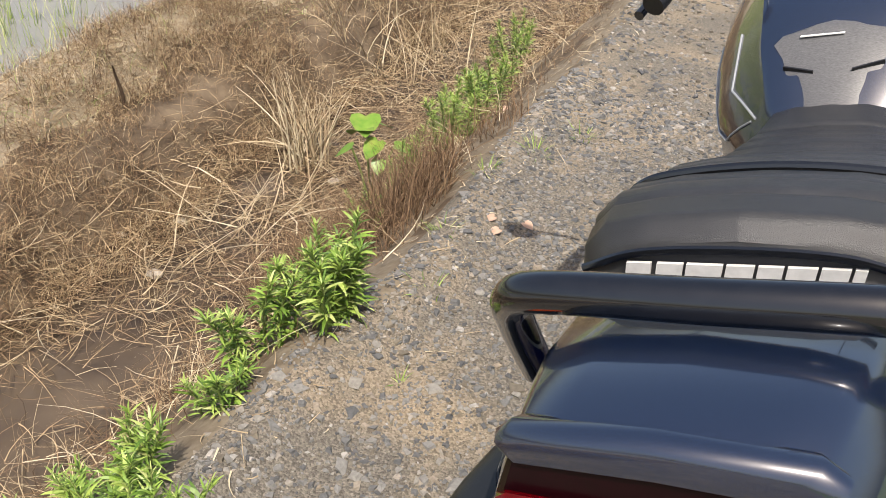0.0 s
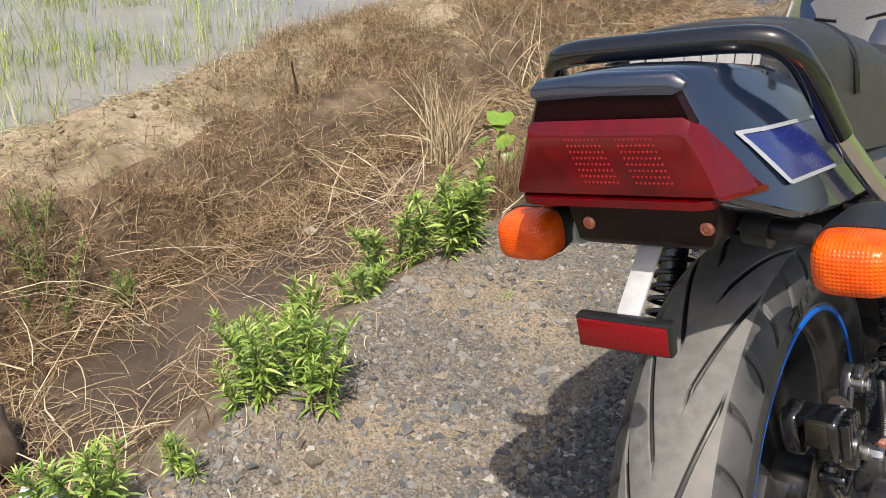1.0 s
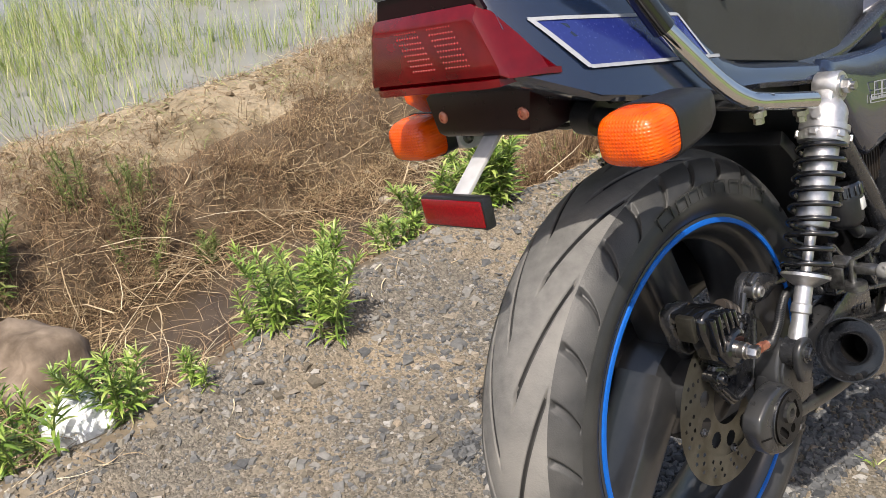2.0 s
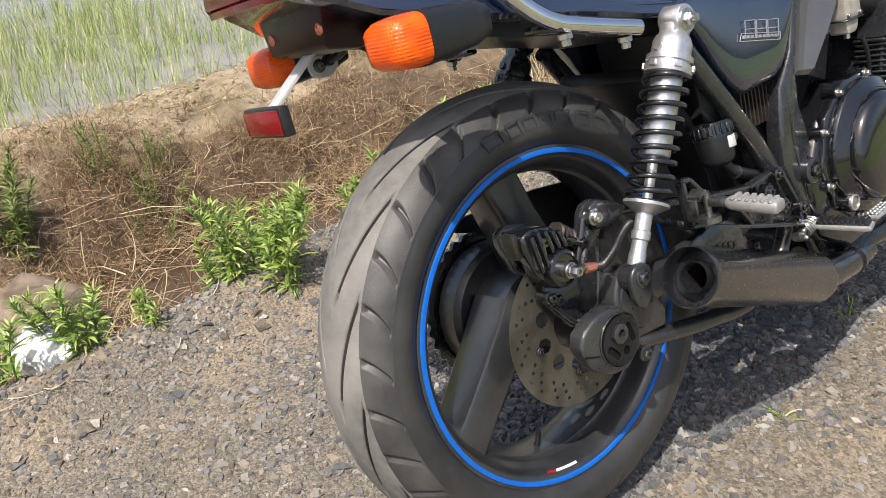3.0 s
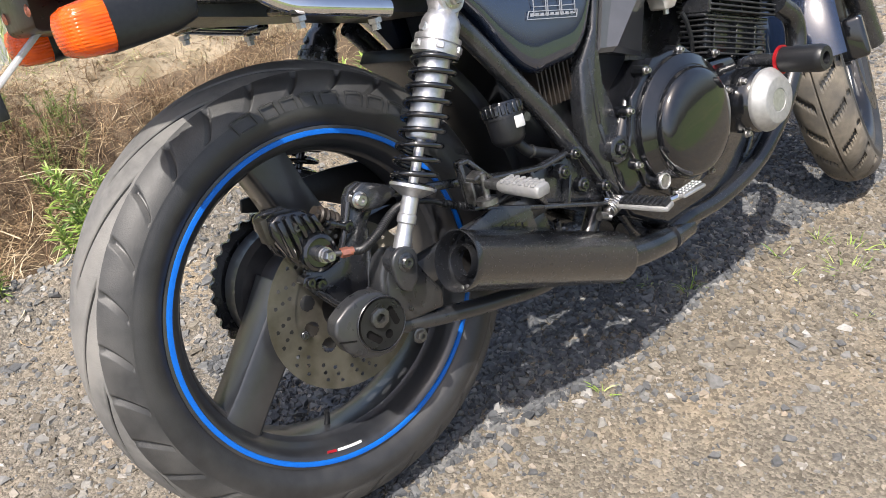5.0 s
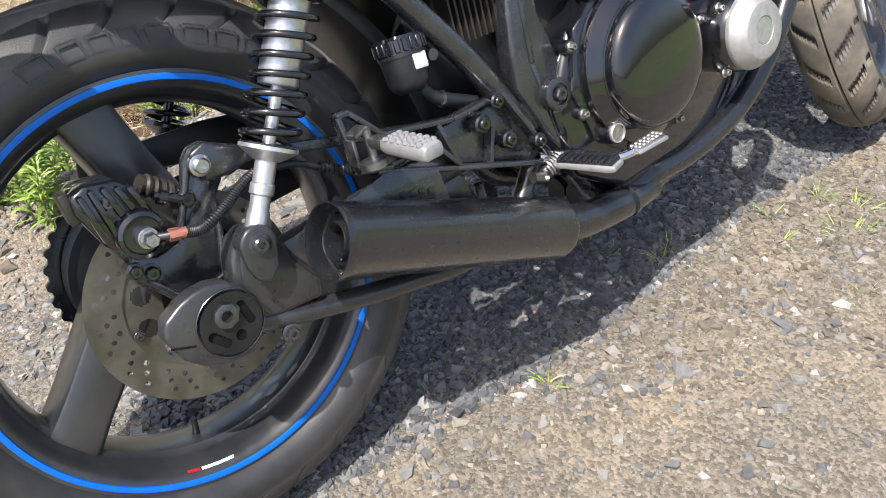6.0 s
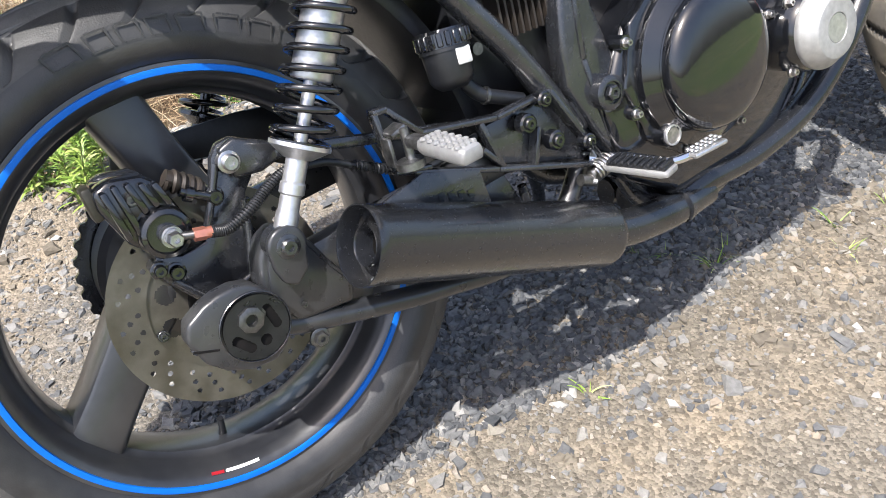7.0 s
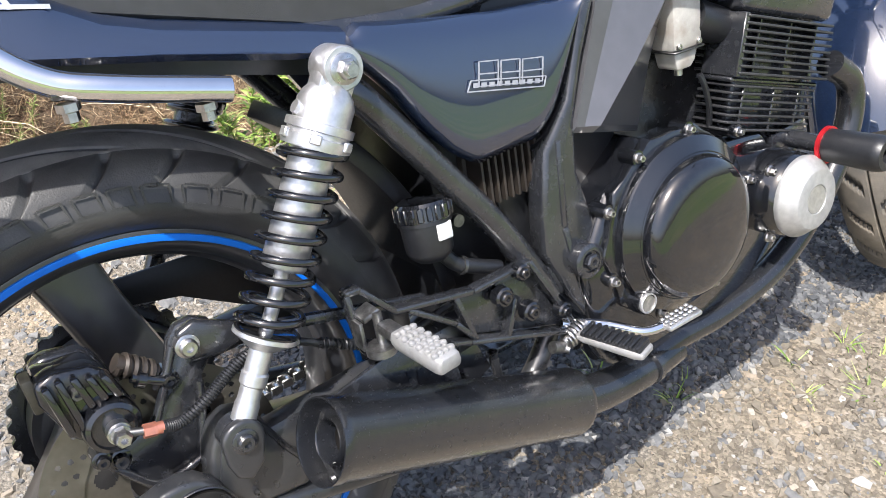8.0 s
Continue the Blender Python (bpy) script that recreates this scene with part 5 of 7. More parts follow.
under = [[(s * 0.084, -0.236, 0.497), (s * 0.070, -0.237, 0.437), (s * 0.066, -0.230, 0.432), (s * 0.062, -0.19, 0.425), (s * 0.08, -0.10, 0.44), (s * 0.09, -0.10, 0.494)] for s in (-1, 1)]
plate = part("lamp_base", bevel(loft(under), 0.004), mat("maroon_base", (0.010, 0.002, 0.003), (0.014, 0.003, 0.004), scale=100, rough=0.3, spec=0.35), bike, "dark maroon lamp base")
for sx in (1, -1):
    part("base_screw", turned((0.005 + sx * 0.060, -0.2350, 0.4560), (0.005 + sx * 0.060, -0.2450, 0.4565), [(0, 0.0075), (0.003, 0.0065), (0.0042, 0.0035), (0.003, 0.003), (0.003, 0)], 20), COPPER, plate, "cross-head screw")
refl = part("reflector_stay", beam((0.002, -0.215, 0.437), (0.002, -0.294, 0.380), 0.005, 0.023, 0.001, up=(1, 0, 0)), STRUT, bike, "white flat reflector stay")
part("reflector_case", block((-0.046, -0.304, 0.354), (0.050, -0.290, 0.3885), 0.003), PLASTIC, refl)
part("reflector_lens", block((-0.0435, -0.3065, 0.357), (0.0475, -0.303, 0.3855), 0.002), REFLECT, refl, "rectangular red reflector")


def indicator(sx):
    def ring(y, w, h, n=28):
        out = []
        for k in range(n):
            a = 2 * math.pi * k / n
            c, s = math.cos(a), math.sin(a)
            out.append((math.copysign(abs(c) ** 0.55, c) * w / 2, y, math.copysign(abs(s) ** 0.55, s) * h / 2))
        return out

    at = pose(0.184, -0.207, 0.424) if sx > 0 else pose(-0.154, -0.187, 0.422)
    body = part("turn_signal", merge(moved(loft([ring(0.003, 0.073, 0.057), ring(0.03, 0.069, 0.054), ring(0.07, 0.056, 0.048), ring(0.095, 0.036, 0.034), ring(0.102, 0.012, 0.012)]), at),
                                     *([rod((0.14, -0.165, 0.424), (0.07, -0.16, 0.432), 0.011), rod((0.10, -0.163, 0.428), (0.075, -0.161, 0.431), 0.019)] if sx > 0 else [rod((-0.14, -0.140, 0.413), (-0.108, -0.138, 0.414), 0.008), tube([(-0.112, -0.138, 0.414), (-0.085, -0.136, 0.417), (-0.060, -0.128, 0.432)], 0.005, 10)])), PLASTIC, bike, "black bullet turn signal")
    if sx < 0:
        washer = moved(lathe([(-0.012, 0.0), (-0.012, 0.0185), (0.002, 0.0185), (0.003, 0.0175), (0.003, 0.0)], 36), Matrix.Translation((-0.1185, -0.145, 0.4115)) @ Matrix.Diagonal((1, 1.25, 1, 1)))
        part("mounting_washer", washer, STRUT, body, "pale oval mounting washer")
        part("mounting_nut", hexbolt((-0.1155, -0.152, 0.4095), 0.006, 0.006, 0.009), NUT, body)
    part("amber_lens", moved(loft([ring(0.003, 0.070, 0.054), ring(-0.012, 0.070, 0.054), ring(-0.026, 0.066, 0.050), ring(-0.035, 0.055, 0.041), ring(-0.039, 0.034, 0.025), ring(-0.040, 0.006, 0.005)]), at), ORANGE, body, "orange ribbed lens")


indicator(1)
indicator(-1)
part("signal_wire", tube([(0.075, -0.155, 0.43), (0.03, -0.13, 0.412), (-0.03, -0.12, 0.414), (-0.062, -0.128, 0.431)], 0.004, 8), PLASTIC, bike)
part("undertray", loft([[(sx * w, y, z) for sx, z in ((-1, zb), (1, zb), (1, zt), (-1, zt))] for y, w, zb, zt in ((-0.20, 0.06, 0.44, 0.49), (-0.10, 0.085, 0.415, 0.47), (0.02, 0.095, 0.385, 0.44), (0.15, 0.10, 0.36, 0.41), (0.27, 0.10, 0.33, 0.38))]), PLASTIC, bike, "black plastic undertray")

# grab rail: chrome hoop with a black sleeve over its back
left_leg = [(-0.184, 0.128, 0.362), (-0.180, 0.040, 0.385), (-0.172, 0.000, 0.400), (-0.160, -0.035, 0.432), (-0.142, -0.09, 0.50)]
hoop = [(-0.142, -0.09, 0.50), (-0.130, -0.130, 0.565), (-0.118, -0.152, 0.597), (-0.090, -0.163, 0.610), (0.0, -0.166, 0.612), (0.090, -0.163, 0.610), (0.118, -0.152, 0.597), (0.130, -0.130, 0.565), (0.142, -0.09, 0.50)]
right_leg = [(-x, y, z) for x, y, z in left_leg][::-1]
rail = part("grab_rail", tube(hoop, 0.0128, 20), GLOSSBLACK, bike, "chrome grab rail with a glossy black sleeve")
for leg in (left_leg, right_leg):
    part("rail_leg", tube(leg, 0.0105, 18), CHROME, rail, "chrome rail leg")
for sx in (1, -1):
    for yy, zz in ((0.108, 0.366), (0.010, 0.392)):
        part("rail_stay", beam((sx * 0.12, yy, zz), (sx * 0.182, yy, zz - 0.003), 0.02, 0.01), SATIN, rail)
        part("stay_nut", moved(lathe([(0, 0.009), (0.006, 0.009), (0.007, 0.006), (0.014, 0.006), (0.014, 0)], 6), pose(sx * 0.178, yy, zz - 0.010, 0, 90, 0)), BOLT, rail)

# seat: pillion and rider parts with ribbed tops
def seat_ring(y, w, zt, zb, dome):
    half = [(0, zt + dome), (w * 0.5, zt + dome * 0.75), (w * 0.8, zt + dome * 0.2), (w * 0.96, zt - 0.015), (w, zt - 0.035), (w * 0.99, (zt + zb) / 2 - 0.01), (w * 0.95, zb + 0.004), (w * 0.9, zb)]
    return [(x, y, z) for x, z in half] + [(-x, y, z) for x, z in half[::-1]]


rows = []
for y in np.linspace(-0.078, 0.60, 134):
    w = np.interp(y, [-0.078, -0.066, 0.0, 0.22, 0.36, 0.46, 0.60], [0.098, 0.106, 0.118, 0.128, 0.122, 0.100, 0.070])
    zt = np.interp(y, [-0.078, -0.062, 0.0, 0.20, 0.28, 0.36, 0.48, 0.60], [0.588, 0.601, 0.594, 0.530, 0.494, 0.466, 0.448, 0.452])
    zb = np.interp(y, [-0.078, 0.05, 0.26, 0.43, 0.60], [0.500, 0.432, 0.378, 0.346, 0.350])
    groove = 0.004 * math.exp(-(((y / 0.042) % 1 - 0.5) / 0.10) ** 2) if -0.03 < y < 0.5 else 0
    rows.append(seat_ring(y, w, zt - groove, zb, 0.012))
seat = part("seat", loft(rows), VINYL, bike, "black ribbed vinyl dual seat", 50)
part("seat_welt", tube([(-0.099, -0.079, 0.578), (-0.06, -0.081, 0.592), (0, -0.082, 0.596), (0.06, -0.081, 0.592), (0.099, -0.079, 0.578)], 0.003, 8), GLOSSBLACK, seat)
# white band of lettering on the back of the seat, drawn as plain slanted blocks
for k, (x, w) in enumerate(((-0.072, 0.016), (-0.0525, 0.0165), (-0.034, 0.022), (-0.010, 0.0165), (0.0085, 0.0145), (0.025, 0.0165), (0.0435, 0.0155), (0.061, 0.0065))):
    part("print_block", loft([[(x + 0.004, yy - 0.003, 0.5855), (x + 0.004 + w, yy - 0.003, 0.5855), (x + w, yy, 0.5690), (x, yy, 0.5690)] for yy in (-0.0800, -0.0770)]), WHITE, seat, "plain white printed block")
part("seat_strap", tube([(-0.123, 0.066, 0.50), (-0.120, 0.066, 0.545), (-0.098, 0.066, 0.573), (-0.06, 0.066, 0.583), (0, 0.066, 0.587), (0.06, 0.066, 0.583), (0.098, 0.066, 0.573), (0.120, 0.066, 0.545), (0.123, 0.066, 0.50)], 0.0035, 8), GLOSSBLACK, seat, "black strap across the pillion seat")


def cover_panel(sx):
    """The side cover: a crowned panel between its upper and lower edge."""
    top = [(0.262, 0.372), (0.275, 0.380), (0.36, 0.366), (0.44, 0.356), (0.538, 0.352)]
    low = [(0.262, 0.355), (0.268, 0.345), (0.298, 0.312), (0.328, 0.265), (0.358, 0.229), (0.385, 0.209), (0.470, 0.214), (0.490, 0.236), (0.511, 0.278), (0.538, 0.342)]
    rings = []
    for y in np.concatenate([np.linspace(0.262, 0.276, 4), np.linspace(0.29, 0.520, 22), np.linspace(0.525, 0.538, 4)]):
        zt, zb = np.interp(y, *zip(*top)), np.interp(y, *zip(*low))
        front = [(0.128 + 0.019 * math.sin(math.pi * (0.30 + 0.55 * t)) - 0.010 * (1 - min(1, t * 9)) ** 2 - 0.008 * (1 - min(1, (1 - t) * 9)) ** 2, y, zb + (zt - zb) * t) for t in np.linspace(0, 1, 14)]
        rings.append([(sx * a, b, c) for a, b, c in front + [(0.118, y, zt), (0.118, y, zb)]])
    return loft(rings)


for sx in (1, -1):
    sc = part("side_cover", cover_panel(sx), PAINT, bike, "glossy dark navy side cover", 60)
    if sx > 0:
        badge = bmesh.new()
        strokes = []
        for k, w in enumerate((0.024, 0.024, 0.027)):
            y, z = 0.3905 + 0.0275 * k, 0.2925 - 0.0052 * k
            q = [(y, z), (y + w, z - 0.0045), (y + w + 0.004, z + 0.0200), (y + 0.004, z + 0.0240)]
            strokes += [(q[0], q[1]), (q[1], q[2]), (q[2], q[3]), (q[3], q[0]), (((q[0][0] + q[3][0]) / 2, (q[0][1] + q[3][1]) / 2), ((q[1][0] + q[2][0]) / 2, (q[1][1] + q[2][1]) / 2))]
        q = [(0.376, 0.2905), (0.474, 0.2715), (0.478, 0.2815), (0.382, 0.3005)]
        strokes += [(q[0], q[1]), (q[1], q[2]), (q[2], q[3]), (q[3], q[0])]
        for a, b in strokes:
            badge = merge(badge, beam((0.1484, *a), (0.1484, *b), 0.0012, 0.001, 0))
        for k in range(9):
            y = 0.384 + 0.0098 * k
            z = 0.2925 - 0.0019 * k
            badge = merge(badge, loft([[(x, y, z), (x, y + 0.0062, z - 0.0012), (x, y + 0.0072, z + 0.0035), (x, y + 0.001, z + 0.0047)] for x in (0.1472, 0.1482)]))
        tagged(part("side_badge", badge, BADGE, sc, "silver outlined badge of plain shapes"), kind="stuff")

tank_rows = []
tank_shape = ((0.52, 0.075, 0.055, 0.440, 0.360), (0.55, 0.105, 0.078, 0.468, 0.340), (0.62, 0.150, 0.092, 0.532, 0.332), (0.72, 0.172, 0.098, 0.585, 0.335), (0.84, 0.180, 0.106, 0.612, 0.345),
              (0.96, 0.178, 0.108, 0.622, 0.365), (1.04, 0.152, 0.098, 0.615, 0.39), (1.09, 0.125, 0.085, 0.595, 0.42), (1.105, 0.10, 0.07, 0.575, 0.45))
for y, w, c, zt, zb in tank_shape:
    drop = (zt - zb) * 0.5
    half = [(0, zt), (c * 0.5, zt - 0.002), (c * 0.88, zt - 0.008), (c * 0.98, zt - 0.013), (c * 1.03, zt - 0.022), (c + 0.45 * (w - c), zt - 0.016 - drop * 0.40), (c + 0.82 * (w - c), zt - 0.016 - drop * 0.72), (w, zb + (zt - zb) * 0.40), (w * 0.985, zb + 0.03), (w * 0.90, zb), (w * 0.4, zb + 0.01)]
    tank_rows.append([(x, y, z) for x, z in half] + [(-x, y, z) for x, z in half[:0:-1]])
tank = part("fuel_tank", loft(tank_rows), PAINT, bike, "glossy dark navy fuel tank with creased shoulders", 26)


def tank_top(y):
    return float(np.interp(y, [r[0] for r in tank_shape], [r[3] for r in tank_shape]))


def tank_flank(y, z):
    """A point just off the tank's side at y and height z."""
    w, c, zt, zb = [float(np.interp(y, [r[0] for r in tank_shape], [r[k] for r in tank_shape])) for k in (1, 2, 3, 4)]
    drop = (zt - zb) * 0.5
    zs, xs = [zb + (zt - zb) * 0.40, zt - 0.016 - drop * 0.72, zt - 0.016 - drop * 0.40, zt - 0.022], [w, c + 0.82 * (w - c), c + 0.45 * (w - c), c * 1.03]
    return float(np.interp(z, zs, xs)) + 0.001


for sx in (1, -1):
    for line in (((0.560, 0.440), (0.62, 0.460), (0.70, 0.515)), ((0.60, 0.395), (0.655, 0.410), (0.72, 0.455), (0.80, 0.470)), ((0.565, 0.435), (0.60, 0.395))):
        pts = [(y0 + (y1 - y0) * u, z0 + (z1 - z0) * u) for (y0, z0), (y1, z1) in zip(line, line[1:]) for u in (0, 0.33, 0.67, 1)]
        part("tank_line", tube([(sx * tank_flank(y, z), y, z) for y, z in pts], 0.0016, 6, smooth=False), SILVERLINE, tank)
pad_rows = [[(k * w, y, tank_top(y) + lift) for k, lift in ((-1, -0.004), (-0.6, 0.0015), (0, 0.003), (0.6, 0.0015), (1, -0.004))] for y, w in ((0.530, 0.036), (0.552, 0.038), (0.574, 0.046), (0.580, 0.055), (0.596, 0.060), (0.612, 0.072), (0.622, 0.062), (0.630, 0.036), (0.633, 0.010))]
pad = part("tank_pad", loft(pad_rows, cap=False, closed_ring=False), PAD, tank, "grey carbon-look tank pad")
part("pad_print", beam((-0.040, 0.613, tank_top(0.613) + 0.004), (0.012, 0.613, tank_top(0.613) + 0.0045), 0.006, 0.001, 0), WHITE, pad)
for sx in (1, -1):
    part("pad_slit", beam((sx * 0.022, 0.574, tank_top(0.574) + 0.003), (sx * 0.058, 0.584, tank_top(0.584) - 0.001), 0.007, 0.002, 0), PLASTIC, pad)
part("filler_cap", moved(lathe([(0, 0.0), (0, 0.042), (0.01, 0.040), (0.012, 0.03), (0.012, 0)], 40), pose(0, 0.93, 0.618, 0, -90, 0)), ALU, tank)
for sx in (1, -1):
    levels = [((0.134, 0.560, 0.350), (0.131, 0.592, 0.348), (0.149, 0.655, 0.330), (0.112, 0.700, 0.330)),
              ((0.137, 0.545, 0.312), (0.135, 0.570, 0.308), (0.152, 0.622, 0.296), (0.112, 0.678, 0.290)),
              ((0.140, 0.530, 0.278), (0.138, 0.551, 0.273), (0.154, 0.592, 0.266), (0.112, 0.657, 0.246)),
              ((0.144, 0.504, 0.213), (0.146, 0.515, 0.211), (0.155, 0.531, 0.209), (0.112, 0.633, 0.174)),
              ((0.138, 0.502, 0.206), (0.140, 0.511, 0.204), (0.146, 0.526, 0.201), (0.112, 0.630, 0.168))]
    part("frame_cover", loft([[(sx * x, y + 0.013, z) for x, y, z in lv] + [(sx * 0.10, lv[3][1] + 0.013, lv[3][2]), (sx * 0.10, lv[0][1] + 0.013, lv[0][2])] for lv in levels]), GRAPHITE, bike, "glossy graphite creased cover below the tank", 14)
    flip = Matrix.Diagonal((sx, 1, 1, 1))
    carb = part("carburettor", moved(block((0.090, 0.694, 0.252), (0.132, 0.746, 0.330), 0.007, 2), flip), CREAM, bike, "pale cast carburettor with a float bowl")
    part("float_bowl", moved(prism([(0.697, 0.252), (0.742, 0.252), (0.736, 0.236), (0.728, 0.228), (0.703, 0.228)], 0.094, 0.128, 0.004, 2), flip), CREAM, carb)
    part("bowl_seam", moved(block((0.092, 0.693, 0.2505), (0.1335, 0.747, 0.2535), 0.001, 1), flip), NUT, carb)
    part("drain_screw", moved(rod((0.118, 0.715, 0.230), (0.118, 0.715, 0.220), 0.005), flip), BOLT, carb)
    for yy, zz in ((0.702, 0.259), (0.737, 0.259), (0.72, 0.315)):
        part("carb_screw", moved(hexbolt((0.131, yy, zz), 0.004, 0.004, 0, False), flip), BOLT, carb)
    part("intake_stub", moved(rod((0.112, 0.745, 0.285), (0.112, 0.80, 0.262), 0.024), flip), PLASTIC, carb)
    part("fuel_hose", moved(tube([(0.128, 0.742, 0.215), (0.130, 0.748, 0.20), (0.128, 0.758, 0.17), (0.122, 0.765, 0.14)], 0.004, 8), flip), PLASTIC, carb)

# steering, front fork and front wheel, turned to the left lock
AXIS = Vector((0, -0.42, 0.907)).normalized()
HEAD = Vector((0, 1.12, 0.55))
steer = Matrix.Translation(HEAD) @ Matrix.Rotation(radians(27), 4, AXIS) @ Matrix.Translation(-HEAD)
FA = Vector((0, 1.435, -0.040))


def front(name, bm, material, parent=None, label="", angle=38):
    return part(name, moved(bm, steer), material, parent or bike, label, angle)


def front_groove(s, t):
    out = np.zeros_like(s)
    a = np.abs(s)
    ph = (t * 22 / (2 * np.pi) + (s > 0) * 0.5 + (a - 0.3) * 0.9) % 1
    out = np.maximum(out, ((a > 0.12) & (a < 0.62) & (np.abs(ph - 0.5) < 0.10)).astype(float))
    ph = (t * 22 / (2 * np.pi) + (s > 0) * 0.5 + 0.4 + (a - 0.8) * 0.3) % 1
    out = np.maximum(out, ((a > 0.70) & (a < 0.92) & (np.abs(ph - 0.5) < 0.09)).astype(float))
    return np.maximum(out, (a < 0.03).astype(float))


fwheel = front("front_wheel", moved(lathe([(x * 0.75, r) for x, r in rim_profile], 96, loop=True), Matrix.Translation(FA)), WHEELBLACK, None, "black three-spoke cast front wheel")
front("hub", moved(lathe([(-0.05, 0.0), (-0.05, 0.035), (0.05, 0.035), (0.05, 0)], 32), Matrix.Translation(FA)), WHEELBLACK, fwheel)
for a in (30, 150, 270):
    front("spoke", moved(spoke(a, 0.03, 0.204, 0.055, 0.06, 0.05, 0.045), Matrix.Translation(FA)), WHEELBLACK, fwheel)
V, F, tread_face = tyre_mesh(0.300, 0.060, 0.231, 330, front_groove, 0.045)
V = (np.array(steer.to_3x3()) @ (V + np.array(FA)).T).T + np.array(steer.translation)
ftyre = new("tyre", soup("tyre", V, F, [RUBBER, FRONTTREAD, FRONTTREAD], True))
ftyre.data.polygons.foreach_set("material_index", tread_face.astype(np.int32))
ftyre.parent = fwheel
tagged(ftyre, "dusty black front tyre")
for sx in (1, -1):
    front("fork_leg", moved(merge(rod((sx * 0.10, 0, 0.0), (sx * 0.10, -0.165, 0.36), 0.027), rod((sx * 0.10, -0.165, 0.36), (sx * 0.10, -0.31, 0.67), 0.021)), Matrix.Translation(FA)), SATIN, None, "black telescopic fork leg")
    front("front_disc", moved(ring_plate(0.11, 0.15, 5, 120, lambda i, k: k in (1, 3) and (i + 3 * k) % 8 == 0, 0.005, sx * 0.072), Matrix.Translation(FA)), DISC, fwheel)
    front("front_caliper", moved(block((sx * 0.072 - 0.035, -0.175, 0.0), (sx * 0.072 + 0.035, -0.10, 0.09), 0.01, 3), Matrix.Translation(FA)), GLOSSBLACK)
fend = [[(0.078 * math.sin(b), 0.318 * math.cos(a) * (1 - 0.10 * (1 - math.cos(b))), 0.318 * math.sin(a) * (1 - 0.10 * (1 - math.cos(b)))) for b in np.linspace(-1.35, 1.35, 13)] for a in np.linspace(0.9, 3.0, 22)]
fbm = loft(fend, cap=False, closed_ring=False)
bmesh.ops.recalc_face_normals(fbm, faces=fbm.faces[:])
bmesh.ops.solidify(fbm, geom=fbm.faces[:], thickness=0.003)
front("front_mudguard", moved(fbm, Matrix.Translation(FA)), PAINT, None, "glossy navy front mudguard", 60)
front("fork_clamp", merge(block((-0.12, 1.10, 0.50), (0.12, 1.17, 0.53), 0.01), block((-0.12, 1.06, 0.64), (0.12, 1.13, 0.67), 0.01)), SATIN)
bars = front("handlebar", tube([(-0.39, 0.82, 0.640), (-0.27, 0.93, 0.680), (-0.12, 1.06, 0.70), (0.12, 1.06, 0.70), (0.27, 0.93, 0.680), (0.39, 0.82, 0.640)], 0.011, 14), GLOSSBLACK, None, "black handlebar")
for sx in (1, -1):
    front("grip", rod((sx * 0.393, 0.817, 0.639), (sx * 0.285, 0.916, 0.675), 0.017), PLASTIC, bars)
    front("lever", tube([(sx * 0.24, 0.985, 0.690), (sx * 0.32, 0.945, 0.655), (sx * 0.412, 0.855, 0.625)], [0.008, 0.006, 0.008], 10), GLOSSBLACK, bars, "black hand lever")
    front("mirror_stem", tube([(sx * 0.23, 0.99, 0.735), (sx * 0.27, 0.98, 0.80), (sx * 0.31, 0.96, 0.86)], 0.005, 8), GLOSSBLACK, bars)
    front("mirror_head", moved(lathe([(-0.012, 0.0), (-0.012, 0.030), (0.0, 0.048), (0.004, 0.048), (0.004, 0)], 36), pose(sx * 0.33, 0.95, 0.875, 0, 0, -90)), GLOSSBLACK, bars)
front("headlamp", moved(lathe([(-0.09, 0.0), (-0.08, 0.05), (0.0, 0.088), (0.03, 0.09), (0.035, 0.08), (0.035, 0)], 48), pose(0, 1.27, 0.55, 0, 0, 90)), GLOSSBLACK, None, "black headlamp bowl")
front("instrument_pod", block((-0.12, 1.10, 0.70), (0.12, 1.18, 0.76), 0.02, 3), PLASTIC)
part("side_stand", merge(tube([(-0.12, 0.55, -0.06), (-0.17, 0.60, -0.17), (-0.215, 0.62, -0.24)], 0.011, 12), block((-0.245, 0.59, -0.262), (-0.195, 0.66, -0.25), 0.003)), SATIN, bike, "black side stand, folded out")


